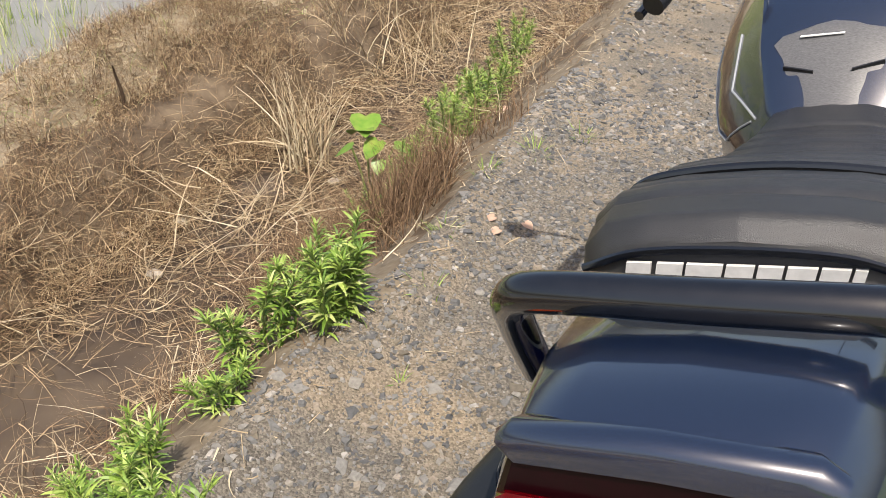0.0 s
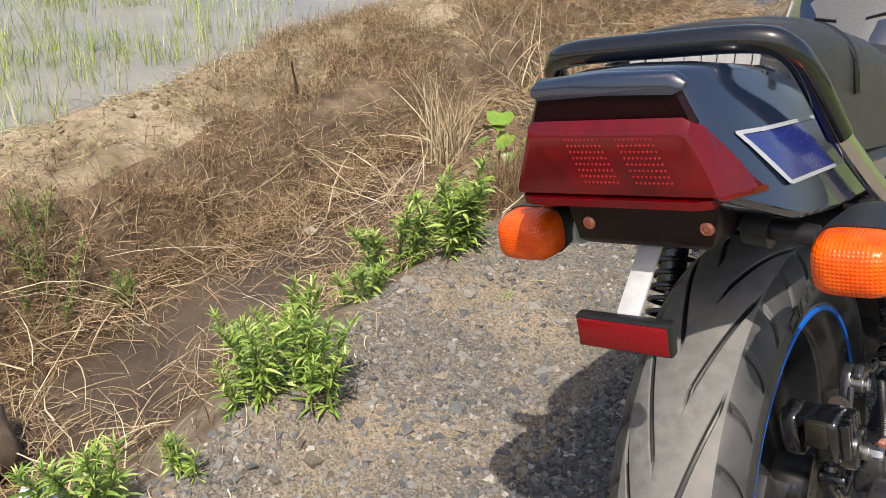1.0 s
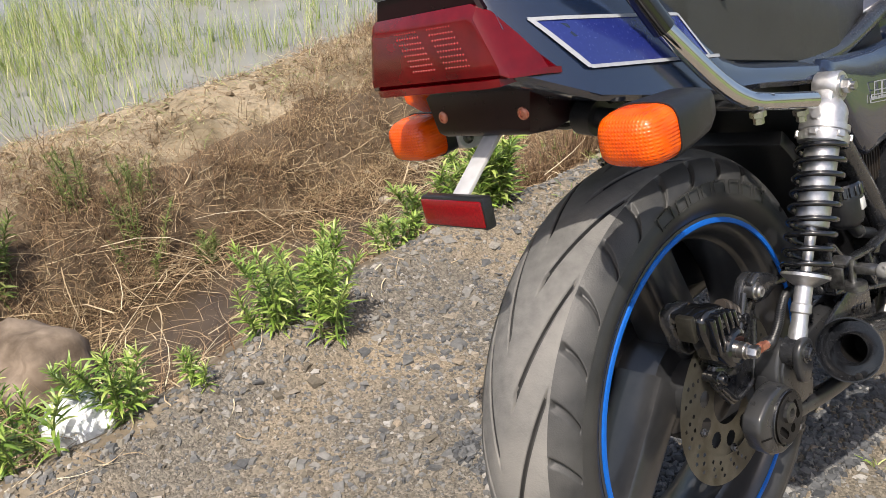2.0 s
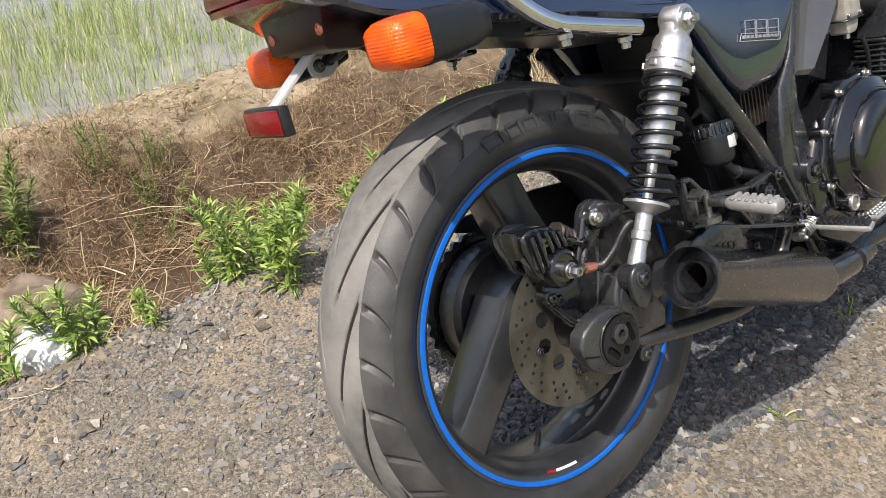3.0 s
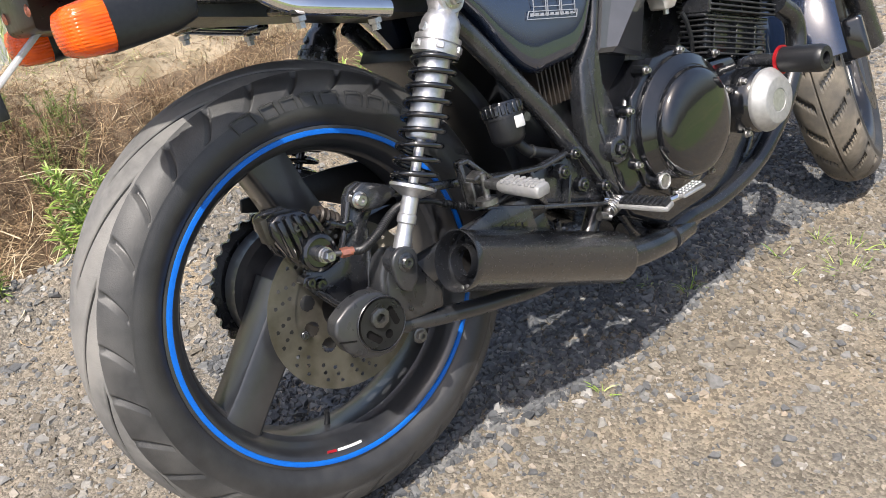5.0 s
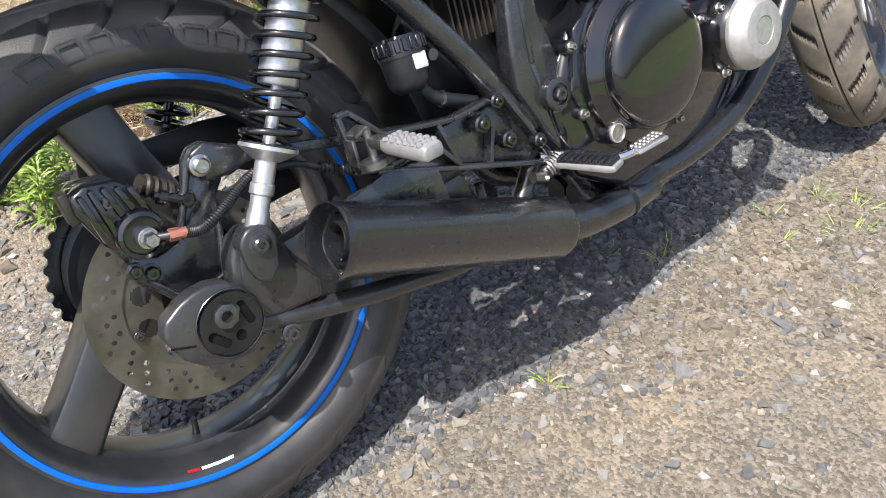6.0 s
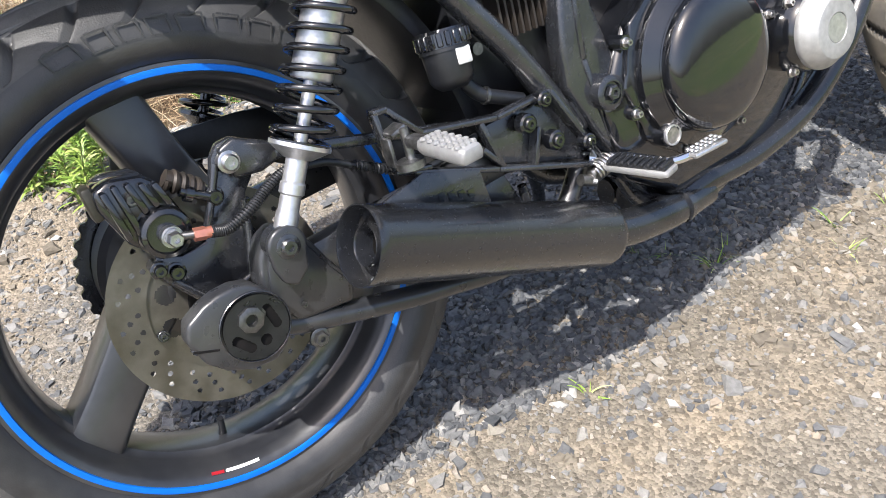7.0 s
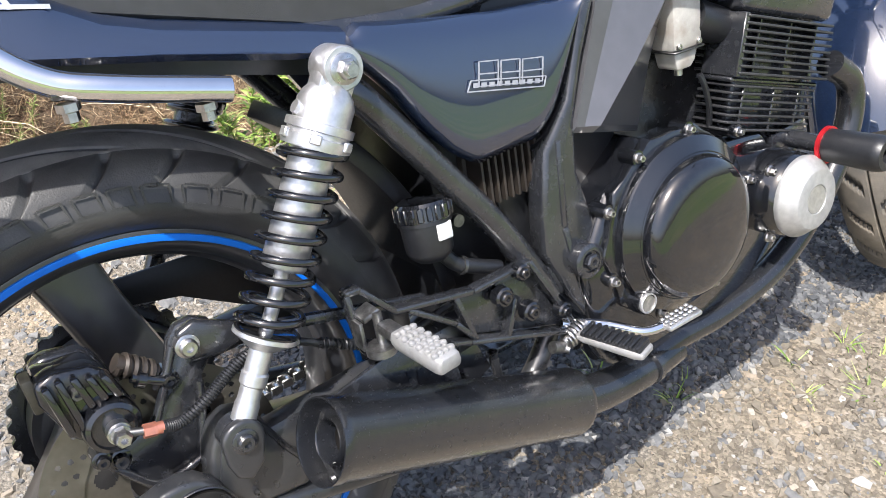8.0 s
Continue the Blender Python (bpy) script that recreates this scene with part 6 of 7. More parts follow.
# ---- plants: dry straw, green weeds and rice ----
def strips(px, py, pz, length, width, az, elev, droop, seg=4, taper="blade", fold=0.0, curl=0.25):
    """Curved leaf strips: verts and quads. droop: how far each bends down along its length (radians)."""
    n = len(px)
    s = np.linspace(0, 1, seg + 1)
    e = elev[:, None] - droop[:, None] * s[None]
    step = (length / seg)[:, None]
    hz = np.concatenate([np.zeros((n, 1)), np.cumsum(np.sin(e[:, :-1]) * step, 1)], 1)
    bend = az[:, None] + curl * rng.normal(0, 1, n)[:, None] * s[None]
    zero = np.zeros((n, 1))
    cx = px[:, None] + np.concatenate([zero, np.cumsum(np.cos(e[:, :-1]) * step * np.cos(bend[:, :-1]), 1)], 1)
    cy = py[:, None] + np.concatenate([zero, np.cumsum(np.cos(e[:, :-1]) * step * np.sin(bend[:, :-1]), 1)], 1)
    cz = pz[:, None] + hz
    prof = (1 - 0.85 * s) if taper == "blade" else np.interp(s, [0, 0.12, 0.4, 0.75, 1], [0.25, 0.7, 1, 0.7, 0.04])
    w = width[:, None] * prof[None] / 2
    tw = rng.normal(0, 0.5, n)[:, None]
    sx, sy, sz = -np.sin(az)[:, None] * w * np.cos(tw), np.cos(az)[:, None] * w * np.cos(tw), w * np.sin(tw) + fold * w
    a = np.stack([cx + sx, cy + sy, cz + sz], -1)
    b = np.stack([cx - sx, cy - sy, cz - sz + 2 * fold * w], -1)
    v = np.stack([a, b], 2).reshape(-1, 3)
    base = (np.arange(n) * 2 * (seg + 1))[:, None] + 2 * np.arange(seg)[None]
    f = np.stack([base, base + 1, base + 3, base + 2], -1).reshape(-1, 4)
    return v, f


def stack(*vf):
    vs, fs, k = [], [], 0
    for v, f in vf:
        vs.append(v)
        fs.append(f + k)
        k += len(v)
    return np.concatenate(vs), np.concatenate(fs)


STRAW = ramped("dry_straw", [(0.0, (0.085, 0.051, 0.028)), (0.35, (0.225, 0.148, 0.082)), (0.7, (0.42, 0.305, 0.175)), (0.9, (0.54, 0.42, 0.255)), (1.0, (0.66, 0.56, 0.37))], rough=0.75, scale=60, bump=0.0)
PALE = ramped("pale_straw", [(0.0, (0.34, 0.25, 0.15)), (0.5, (0.52, 0.42, 0.27)), (1.0, (0.68, 0.60, 0.43))], rough=0.7, scale=60, bump=0.0)
DUN = ramped("dry_weed", [(0.0, (0.09, 0.054, 0.033)), (0.5, (0.175, 0.108, 0.060)), (1.0, (0.30, 0.20, 0.115))], rough=0.8, scale=60, bump=0.0)
LEAF = ramped("green_leaf", [(0.0, (0.085, 0.17, 0.022)), (0.5, (0.205, 0.33, 0.05)), (0.85, (0.35, 0.46, 0.10)), (1.0, (0.50, 0.55, 0.20))], rough=0.45, scale=50, bump=0.0, spec=0.5)
STEM = mat("green_stem", (0.13, 0.20, 0.05), (0.2, 0.22, 0.07), scale=40, rough=0.6)
RICE = ramped("rice_leaf", [(0.0, (0.17, 0.25, 0.06)), (0.45, (0.31, 0.40, 0.11)), (0.8, (0.45, 0.50, 0.20)), (1.0, (0.62, 0.57, 0.34))], rough=0.5, scale=50, bump=0.0)

def past_edge(x, y):
    return track_edge(y) - x


def straw(n, box, keep, length, width, elev, droop, material, label, lift=0.0):
    x, y = scatter(n, *box, keep)
    m = len(x)
    z = np.maximum(height(x, y), WATER_Z) + lift * rng.random(m)
    v, f = strips(x, y, z, rng.uniform(*length, m), rng.uniform(*width, m), rng.uniform(0, 2 * np.pi, m), np.abs(rng.normal(elev[0], elev[1], m)), rng.normal(droop[0], droop[1], m), 4, curl=1.1)
    return tagged(new("straw", soup("straw", v, f, material)), label, "dry grass", kind="stuff")


def bank_keep(x, y):
    d = past_edge(x, y)
    return smoothstep(1.05, 1.25, d) * (1 - smoothstep(1.66, 1.95, d + 0.30 * lumps(x, y, 2.6, 31) - 0.42 * smoothstep(0.6, 2.2, y))) * np.clip(0.58 + 1.0 * lumps(x, y, 5, 32) + 1.2 * lumps(x, y, 15, 35), 0.03, 1)


def mat_keep(x, y):
    d = past_edge(x, y)
    pools = ((-1.85, 0.10, 0.22), (-1.90, 0.50, 0.20), (-1.84, 0.75, 0.14), (-2.05, 1.48, 0.13), (-2.14, 1.83, 0.12), (-2.27, 0.80, 0.10), (-2.45, 3.25, 0.25), (-2.58, 3.65, 0.2))
    open_water = np.clip(0.55 + 0.8 * lumps(x, y, 3.4, 33) + 0.4 * smoothstep(0.5, 1.6, y), 0.0, 1)
    for px, py, pr in pools:
        open_water = open_water * (1 - 0.93 * np.exp(-(((x - px) ** 2 + (y - py) ** 2) / pr ** 2) ** 2))
    return smoothstep(0.35, 0.6, d) * (1 - smoothstep(1.3, 1.5, d)) * open_water


def verge_keep(x, y):
    d = past_edge(x, y)
    return smoothstep(0.0, 0.15, d) * (1 - smoothstep(0.45, 0.8, d)) * np.clip(0.45 + 0.9 * lumps(x, y, 5, 34), 0.05, 1)


straw(94000, (-3.4, -2.0, -1.2, 5.0), bank_keep, (0.03, 0.15), (0.0012, 0.0032), (0.55, 0.5), (1.2, 1.0), STRAW, "matted dry brown straw over the earth bank", 0.05)
straw(30000, (-3.4, -2.0, -1.4, 6.0), bank_keep, (0.06, 0.22), (0.0012, 0.0028), (1.0, 0.35), (1.4, 0.8), DUN, "dead brown weed stalks on the bank", 0.03)
straw(40000, (-2.6, -1.3, -1.4, 6.0), mat_keep, (0.05, 0.24), (0.0014, 0.0036), (0.14, 0.18), (0.4, 0.5), STRAW, "flattened dry straw lying in the ditch", 0.05)
straw(900, (-2.7, -1.3, -1.4, 5.0), mat_keep, (0.15, 0.55), (0.0025, 0.0055), (0.12, 0.15), (0.3, 0.3), PALE, "pale broken reed stalks in the ditch", 0.07)
straw(9500, (-2.2, -0.9, -1.4, 6.0), verge_keep, (0.05, 0.20), (0.0014, 0.0032), (0.7, 0.45), (0.9, 0.7), DUN, "dead brown weeds along the track's edge", 0.02)
straw(4200, (-2.1, -0.95, -1.4, 6.0), verge_keep, (0.06, 0.26), (0.0016, 0.0034), (0.35, 0.4), (0.5, 0.5), PALE, "dry pale grass along the track's edge", 0.03)


straw(9000, (-3.6, -1.3, -3.4, -1.3), lambda x, y: np.maximum(bank_keep(x, y), mat_keep(x, y)), (0.08, 0.28), (0.002, 0.005), (0.4, 0.4), (0.8, 0.7), STRAW, "matted dry straw further back along the ditch", 0.05)


# standing and fallen reeds in clumps
def clump(name, cx, cy, spread, n, length, width, elev, droop, material, label, category):
    r = spread * np.sqrt(rng.random(n))
    a = rng.uniform(0, 2 * np.pi, n)
    x, y = cx + r * np.cos(a), cy + r * np.sin(a)
    z = np.maximum(height(x, y), WATER_Z) - 0.01
    v, f = strips(x, y, z, rng.uniform(*length, n), rng.uniform(*width, n), rng.uniform(0, 2 * np.pi, n), np.clip(rng.normal(elev, 0.28, n), 0.1, 1.5), rng.uniform(*droop, n), 5)
    return tagged(new(name, soup(name, v, f, material)), label, category)


clump("reed_clump", -2.08, 2.06, 0.10, 95, (0.22, 0.50), (0.006, 0.012), 1.38, (0.0, 0.9), PALE, "clump of bleached dead reeds standing in the ditch", "reeds")
clump("reed_clump", -2.00, 1.55, 0.25, 70, (0.2, 0.5), (0.004, 0.008), 0.25, (0.0, 0.5), PALE, "fallen pile of bleached reed stalks over water", "reeds")
clump("reed_clump", -2.30, 3.30, 0.4, 110, (0.25, 0.5), (0.004, 0.009), 1.0, (0.2, 1.5), PALE, "tangle of bleached reeds further along the ditch", "reeds")
clump("reed_clump", -1.72, 0.02, 0.22, 12, (0.12, 0.30), (0.003, 0.005), 0.3, (0.0, 0.6), PALE, "few pale dry stalks lying in brown water", "reeds")
clump("dry_weed_clump", -1.27, 1.22, 0.17, 420, (0.08, 0.24), (0.0016, 0.0034), 1.1, (0.2, 1.8), DUN, "dense dead brown weed clump at the verge", "weed")
clump("dry_weed_clump", -1.50, 1.45, 0.20, 420, (0.08, 0.22), (0.0016, 0.0034), 1.1, (0.2, 1.8), DUN, "dead brown weed clump with curled stalks", "weed")
for cx, cy in ((-1.42, 1.33), (-1.28, 1.42), (-1.53, 1.20), (-1.40, 1.12), (-1.34, 1.60)):
    clump("dry_weed_clump", cx, cy, 0.15, 520, (0.10, 0.30), (0.002, 0.0042), 1.2, (0.2, 1.4), DUN, "dense dead brown weed clump at the ditch's edge", "weed")
clump("dry_weed_clump", -1.26, 1.90, 0.18, 300, (0.08, 0.22), (0.0016, 0.0034), 1.1, (0.2, 1.6), DUN, "dead brown weeds beside the gravel", "weed")
clump("dry_weed_clump", -2.36, 0.10, 0.22, 380, (0.10, 0.30), (0.0018, 0.0036), 1.0, (0.6, 2.0), DUN, "dead brown weeds hanging over the ditch", "weed")
clump("dry_weed_clump", -2.40, 0.60, 0.22, 380, (0.10, 0.28), (0.0018, 0.0036), 1.0, (0.6, 2.0), DUN, "dead brown weeds hanging over the bank's foot", "weed")
stick = tube([(-2.72, 1.74, -0.24), (-2.71, 1.73, -0.14), (-2.705, 1.71, -0.06), (-2.69, 1.69, -0.01)], [0.008, 0.007, 0.005, 0.003], 8)
tagged(new("dead_stick", mesh_of("dead_stick", stick, mat("bark", (0.06, 0.04, 0.025), (0.1, 0.065, 0.04), scale=60, rough=0.9, bump=0.5))), "thin dark dead stick upright in the bank", "stick")


def weed(cx, cy, stems, tall, leaf, spread, label, z0=None, tint=None, name="weed"):
    """A leafy weed: several upright stems, each set round with long narrow leaves."""
    ob = new(name)
    ob.location = (cx, cy, float(height(np.array(cx), np.array(cy))))
    tagged(ob, label, "weed", "green weeds along the ditch")
    back = Matrix.Translation(-ob.location)
    vf = []
    for k in range(stems):
        a, r = rng.uniform(0, 2 * math.pi), spread * math.sqrt(rng.random())
        x, y = cx + r * math.cos(a), cy + r * math.sin(a)
        z = (float(height(np.array(x), np.array(y))) if z0 is None else z0) - 0.008
        h = tall * rng.uniform(0.6, 1.05)
        lean = rng.uniform(0.05, 0.35)
        top = Vector((x + lean * h * math.cos(a), y + lean * h * math.sin(a), z + h))
        foot = Vector((x, y, z))
        mid = foot.lerp(top, 0.5) + Vector((0, 0, 0.05 * h)) - Vector((math.cos(a), math.sin(a), 0)) * 0.06 * h
        line = curve_pts([foot, mid, top], 6)
        part("stem", moved(tube(line, [0.0026, 0.0012], 6, smooth=False), back), STEM, ob)
        n = int(h / 0.0034) + 18
        u = np.sort(rng.random(n) ** 0.75)
        pts = np.array([line[min(int(t * (len(line) - 1)), len(line) - 1)].lerp(line[min(int(t * (len(line) - 1)) + 1, len(line) - 1)], (t * (len(line) - 1)) % 1)[:] for t in u])
        size = leaf * rng.uniform(0.40, 0.88, n) * (1 - 0.45 * u ** 3)
        vf.append(strips(pts[:, 0], pts[:, 1], pts[:, 2], size, size * rng.uniform(0.105, 0.155, n), np.arange(n) * 2.4 + rng.normal(0, 0.3, n), 0.35 + 0.75 * u + rng.normal(0, 0.15, n), rng.uniform(0.5, 1.3, n), 5, "leaf", 0.25))
    fv, ff = stack(*vf)
    fol = tagged(new("foliage", soup("foliage", fv - np.array(ob.location), ff, tint or LEAF)), kind="stuff")
    fol.parent = ob
    return ob


DULL = ramped("dull_leaf", [(0.0, (0.07, 0.12, 0.025)), (0.6, (0.16, 0.22, 0.05)), (1.0, (0.30, 0.31, 0.12))], rough=0.55, scale=50, bump=0.0)
FRESH = "fresh green leafy weed growing at the gravel's edge"
for cx, cy, n, tall, leaf, sp in ((-0.965, 0.0, 18, 0.20, 0.065, 0.09), (-1.02, -0.10, 5, 0.13, 0.06, 0.05), (-1.10, 0.72, 15, 0.24, 0.085, 0.10), (-1.22, 0.60, 7, 0.22, 0.08, 0.07), (-1.14, 0.40, 6, 0.11, 0.07, 0.05),
                                (-1.05, -0.42, 8, 0.18, 0.075, 0.07), (-1.06, -0.60, 11, 0.20, 0.075, 0.08), (-0.955, -0.30, 4, 0.09, 0.05, 0.03), (-1.24, 0.16, 6, 0.14, 0.06, 0.07), (-1.13, 0.10, 9, 0.16, 0.07, 0.08), (-1.30, 0.92, 4, 0.16, 0.06, 0.05)):
    weed(cx, cy, n, tall, leaf, sp, FRESH)
for cx, cy, n, tall, leaf, sp in ((-1.52, 2.28, 12, 0.28, 0.07, 0.12), (-1.55, 2.62, 12, 0.30, 0.07, 0.14), (-1.66, 3.05, 10, 0.3, 0.07, 0.14), (-1.45, 1.72, 6, 0.22, 0.06, 0.06), (-1.47, 1.50, 5, 0.20, 0.045, 0.08), (-1.36, 1.28, 4, 0.16, 0.04, 0.07), (-1.75, 3.6, 10, 0.3, 0.07, 0.16)):
    weed(cx, cy, n, tall, leaf, sp, "taller green weed on the ditch's edge further along")
for cx, cy, n, tall, leaf, sp in ((-2.42, -0.33, 14, 0.30, 0.08, 0.12), (-2.20, 0.40, 5, 0.18, 0.06, 0.05), (-2.48, 0.10, 6, 0.26, 0.045, 0.08), (-2.30, 0.16, 8, 0.24, 0.045, 0.10), (-2.52, 0.30, 7, 0.20, 0.045, 0.10)):
    weed(cx, cy, n, tall, leaf, sp, "dull green weed on the bank above the ditch", tint=DULL)


def broad_leaf(c, size, az, tilt):
    """One heart-shaped leaf, cupped a little."""
    bm = bmesh.new()
    out = [(0, 0), (-0.12, 0.22), (-0.02, 0.46), (0.3, 0.52), (0.65, 0.36), (1.0, 0.0), (0.65, -0.36), (0.3, -0.52), (-0.02, -0.46), (-0.12, -0.22)]
    ring = [bm.verts.new((x * size, y * size, 0.12 * size * (abs(y) * 1.3) - 0.1 * size * x * x)) for x, y in out]
    hub = bm.verts.new((0.35 * size, 0, -0.02 * size))
    for i in range(len(ring)):
        bm.faces.new((ring[i], ring[(i + 1) % len(ring)], hub))
    return moved(bm, Matrix.Translation(c) @ pose(0, 0, 0, 0, tilt, az))


LIME = mat("broad_leaf", (0.075, 0.19, 0.016), (0.16, 0.28, 0.035), scale=25, rough=0.4, bump=0.15, bscale=80, dirt=(0.24, 0.30, 0.06), dscale=14)
bz = float(height(np.array(-1.66), np.array(1.86)))
taro = new("broad_leaved_plant", mesh_of("broad_leaved_plant", merge(*[tube([(-1.66, 1.86, bz), (-1.66 + dx * 0.5, 1.86 + dy * 0.5, bz + (h + 0.06) * 0.6), (-1.66 + dx, 1.86 + dy, bz + h + 0.06)], 0.004, 8) for dx, dy, h in ((-0.03, 0.03, 0.30), (0.05, -0.02, 0.24), (-0.05, -0.04, 0.20), (0.08, 0.05, 0.2))]), STEM))
tagged(taro, "plant with large lime-green heart-shaped leaves in dry weeds", "plant")
for dx, dy, h, s, az, tl in ((-0.03, 0.03, 0.30, 0.11, -60, 15), (0.05, -0.02, 0.24, 0.085, -100, 30), (-0.05, -0.04, 0.20, 0.08, 200, 30), (0.08, 0.05, 0.2, 0.07, 20, 20), (-0.02, -0.02, 0.27, 0.07, -20, -20), (0.03, 0.05, 0.27, 0.06, 80, 25), (-0.07, 0.02, 0.24, 0.06, 140, 35), (0.07, -0.05, 0.18, 0.055, -70, 45)):
    part("leaf", broad_leaf((-1.66 + dx, 1.86 + dy, bz + h + 0.06), s, az, tl), LIME, taro)

# rice and marsh grass standing in the paddy
def paddy_keep(x, y):
    return smoothstep(-3.12 - 0.08 * np.clip(y, -1, 3), -3.55 - 0.08 * np.clip(y, -1, 3), x) * np.clip(0.42 + 1.2 * lumps(x, y, 1.3, 41) + 0.7 * lumps(x, y, 4.5, 42) + 0.25 * smoothstep(-4.5, -7, x), 0.05, 1)


def tufts(n, box, keep, per, length, width, label, material=RICE):
    x, y = scatter(n, *box, keep)
    x, y = np.repeat(x, per) + rng.normal(0, 0.025, len(x) * per), np.repeat(y, per) + rng.normal(0, 0.025, len(y) * per)
    m = len(x)
    v, f = strips(x, y, np.full(m, PADDY_Z - 0.03), rng.uniform(*length, m), rng.uniform(*width, m), rng.uniform(0, 2 * np.pi, m), np.clip(rng.normal(1.35, 0.14, m), 0.6, 1.57), rng.uniform(0, 0.7, m), 3)
    return tagged(new("rice_plants", soup("rice_plants", v, f, material)), label, "rice", kind="stuff")


tufts(9000, (-8.5, -3.4, -2.0, 9.0), paddy_keep, 8, (0.10, 0.27), (0.003, 0.0065), "young green rice and marsh grass in flooded paddy")
tufts(5200, (-30, -8.0, -8, 34.0), paddy_keep, 6, (0.25, 0.5), (0.012, 0.03), "green rice further out in the paddy")

# small tufts of grass sprouting from the gravel
for cx, cy, n, tall in ((0.090, 0.440, 7, 0.055), (-0.102, 0.733, 12, 0.06), (-0.06, 0.76, 10, 0.05), (0.015, 0.795, 12, 0.05), (0.008, 0.83, 10, 0.045), (0.078, 1.03, 12, 0.05), (0.20, 1.08, 22, 0.04), (0.16, 1.16, 18, 0.04), (0.24, 1.22, 18, 0.035),
                        (0.10, 1.15, 9, 0.04), (0.13, 0.98, 8, 0.035), (-0.94, 0.9, 14, 0.05), (-1.02, 1.15, 14, 0.06), (-1.05, 1.5, 22, 0.06), (-0.98, 1.72, 26, 0.07), (-0.9, 1.95, 22, 0.07), (-0.86, 0.62, 10, 0.04), (0.30, 0.95, 7, 0.035)):
    a = rng.uniform(0, 2 * np.pi, n)
    r = 0.035 * np.sqrt(rng.random(n)) * (1.2 if n > 12 else 0.4)
    x, y = cx + r * np.cos(a), cy + r * np.sin(a)
    v, f = strips(x, y, height(x, y), tall * rng.uniform(0.4, 0.9, n), rng.uniform(0.002, 0.0045, n), a, rng.normal(0.8, 0.3, n), rng.uniform(0.1, 0.9, n), 4)
    tagged(new("grass_tuft", soup("grass_tuft", v, f, LEAF)), "small green grass tuft sprouting in gravel", "grass tuft", "grass tufts on the gravel", kind="stuff")

# clods on the bank's crest and dry crumbs along the track's edge
def crest_keep(x, y):
    d = past_edge(x, y)
    return smoothstep(1.55, 1.8, d) * (1 - smoothstep(2.15, 2.4, d - 0.05 * np.clip(y, -1, 3))) * np.clip(0.6 + 0.8 * lumps(x, y, 6, 51), 0.1, 1)


CLOD = ramped("dirt_clod", [(0.0, (0.20, 0.155, 0.10)), (0.5, (0.34, 0.275, 0.185)), (1.0, (0.48, 0.41, 0.29))], rough=0.95, scale=80, bump=0.5, bscale=200)
x, y = scatter(9000, -4.0, -2.6, -1.4, 6.0, crest_keep)
stones("gravel", x, y, 0.004 + 0.020 * rng.random(len(x)) ** 3, CLOD, "dry earth clods along the bank's crest")
straw(32000, (-4.0, -2.5, -1.4, 6.0), crest_keep, (0.04, 0.16), (0.0015, 0.0034), (0.15, 0.3), (0.7, 0.6), STRAW, "sparse dry grass on the bank's crest", 0.015)
straw(5000, (-4.0, -2.5, -1.4, 6.0), crest_keep, (0.05, 0.18), (0.0015, 0.0035), (0.6, 0.4), (0.8, 0.6), RICE, "short green and yellow grass on the bank's crest", 0.01)
straw(1200, (-1.3, -0.7, -1.2, 3.5), lambda x, y: smoothstep(-0.22, -0.02, past_edge(x, y)) * (1 - smoothstep(0.1, 0.25, past_edge(x, y))) * 0.9, (0.02, 0.09), (0.0015, 0.004), (0.1, 0.15), (0.2, 0.3), PALE, "dry straw crumbs along the gravel's edge", 0.006)

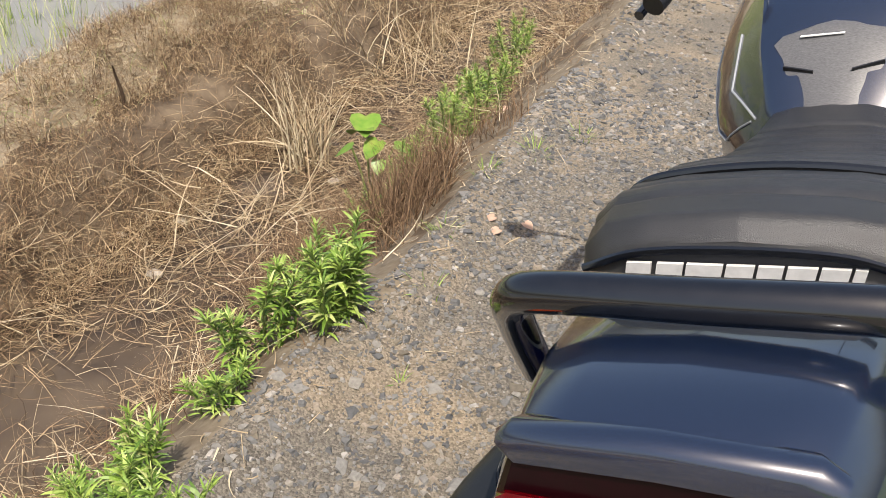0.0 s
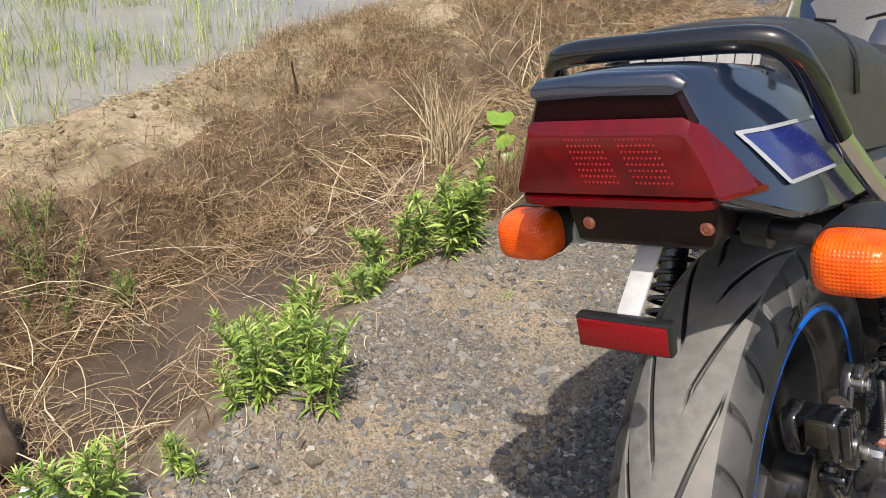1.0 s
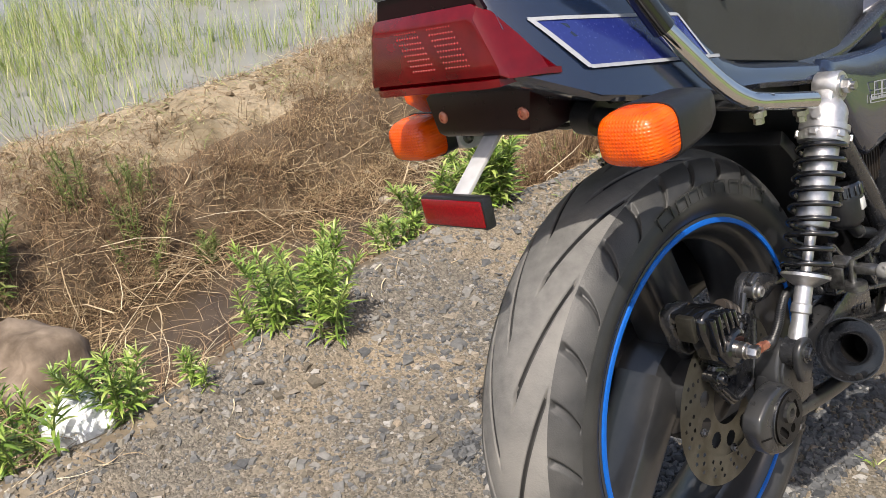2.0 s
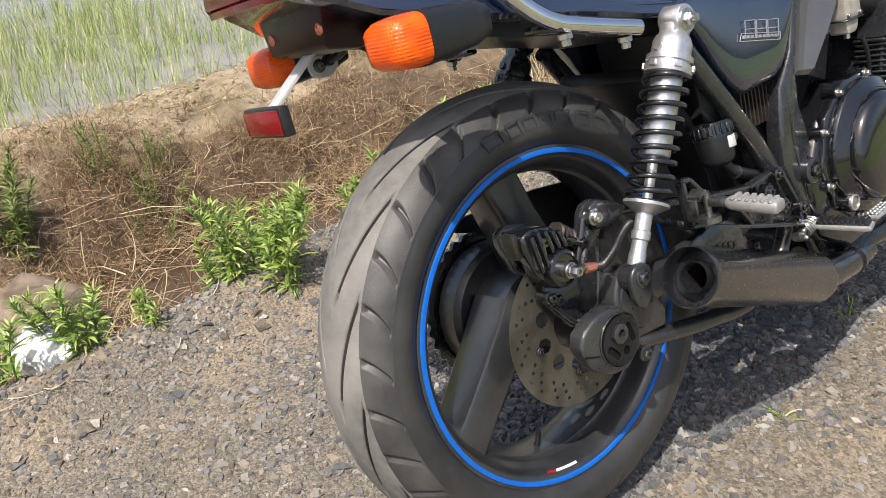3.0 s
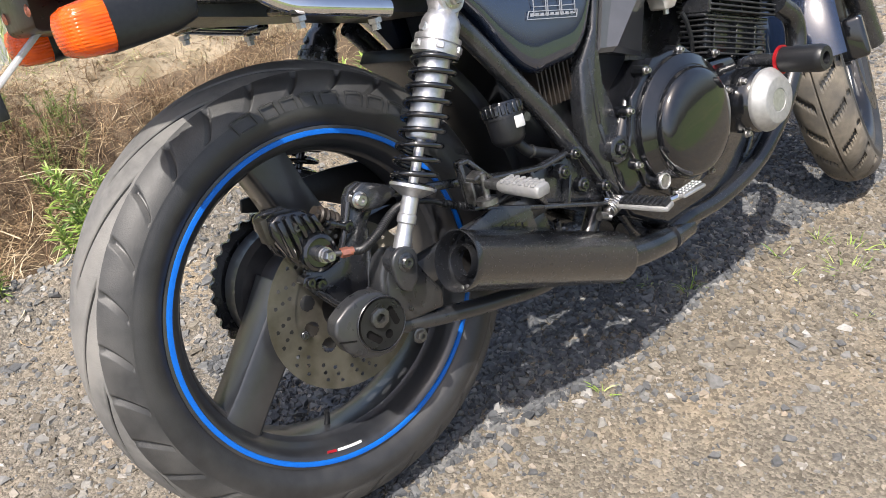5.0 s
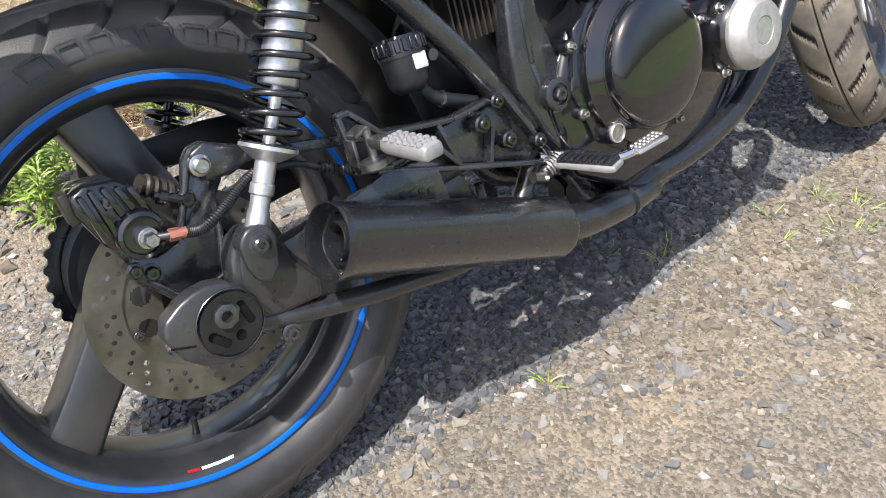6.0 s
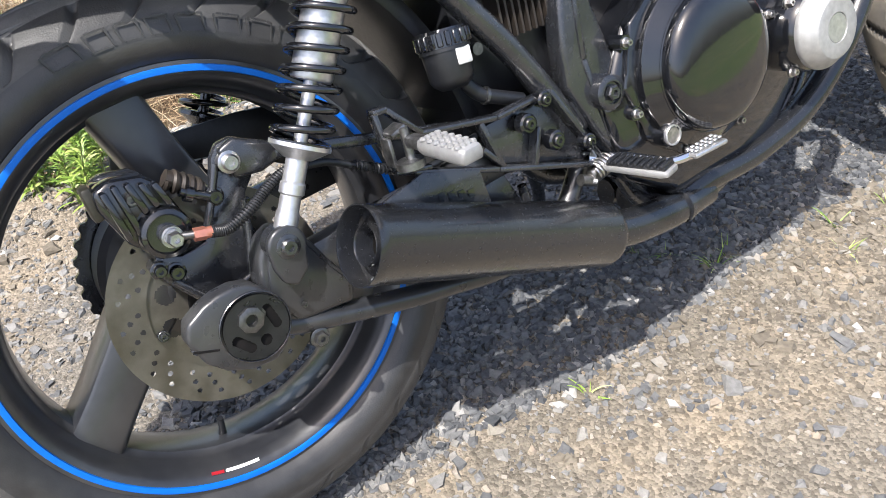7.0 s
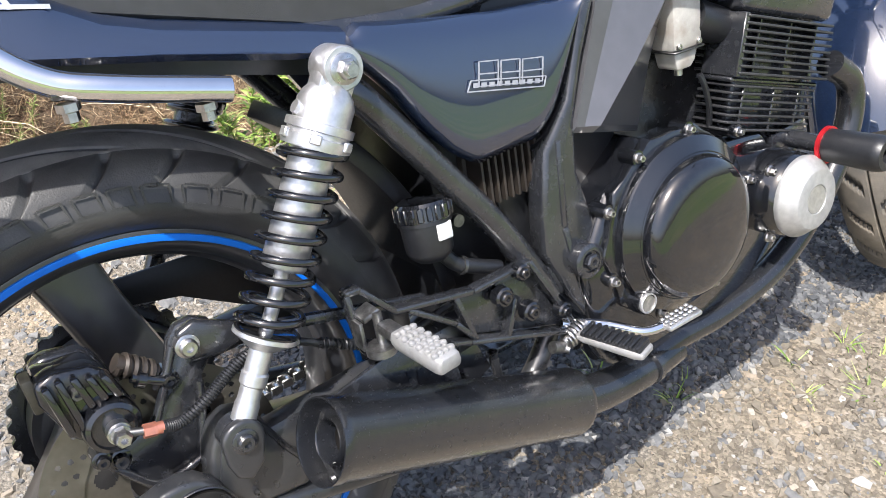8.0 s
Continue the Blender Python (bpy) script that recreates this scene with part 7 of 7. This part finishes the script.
# litter and rocks in the ditch
def rock(name, c, size, material, label, category):
    bm = bmesh.new()
    bmesh.ops.create_icosphere(bm, subdivisions=3, radius=1)
    for v in bm.verts:
        v.co = Vector((v.co.x * size[0], v.co.y * size[1], v.co.z * size[2])) * (1 + 0.34 * noise.noise(v.co * 2.1 + Vector(c) * 9) + 0.12 * noise.noise(v.co * 6))
    return tagged(new(name, mesh_of(name, moved(bm, Matrix.Translation(c)), material, 60)), label, category)


rock("rock", (-1.90, -0.36, -0.35), (0.19, 0.14, 0.12), mat("ditch_rock", (0.15, 0.115, 0.085), (0.26, 0.205, 0.155), scale=24, rough=0.95, bump=1.0, bscale=60, dirt=(0.085, 0.062, 0.042), dscale=9), "brown weathered rock in the ditch", "rock")
bag = bmesh.new()
bmesh.ops.create_icosphere(bag, subdivisions=4, radius=1)
for v in bag.verts:
    k = 1 + 0.35 * noise.noise(v.co * 2.2) + 0.14 * noise.noise(v.co * 6.5)
    v.co = Vector((v.co.x * 0.075, v.co.y * 0.06, max(v.co.z, -0.4) * 0.065)) * k
tagged(new("plastic_bag", mesh_of("plastic_bag", moved(bag, Matrix.Translation((-1.09, -0.49, float(height(np.array(-1.09), np.array(-0.49))) + 0.040))), mat("white_film", (0.78, 0.80, 0.80), (0.66, 0.69, 0.70), scale=20, rough=0.3, bump=0.3, bscale=50), 25)), "crumpled white plastic bag among weeds", "bag")
for cx, cy, s in ((-2.20, 1.42, 0.02), (-2.05, 1.12, 0.022), (-2.32, 1.25, 0.016), (-1.88, 1.95, 0.018)):
    rock("pale_stone", (cx, cy, max(float(height(np.array(cx), np.array(cy))), WATER_Z) + 0.02), (s * 1.3, s, s * 0.6), mat("pale_stone", (0.42, 0.37, 0.30), (0.34, 0.30, 0.24), scale=60, rough=0.8), "small pale stone on matted straw", "stone")
for cx, cy in ((-0.93, 1.28), (-0.90, 1.24), (-1.30, 2.3), (-0.86, 1.33)):
    leaf_bm = broad_leaf((cx, cy, float(height(np.array(cx), np.array(cy))) + 0.010), 0.032, rng.uniform(0, 360), 12)
    tagged(new("dry_leaf", mesh_of("dry_leaf", leaf_bm, mat("dead_leaf", (0.42, 0.27, 0.19), (0.5, 0.36, 0.27), scale=60, rough=0.8))), "curled dry tan leaf on the gravel", "leaf")
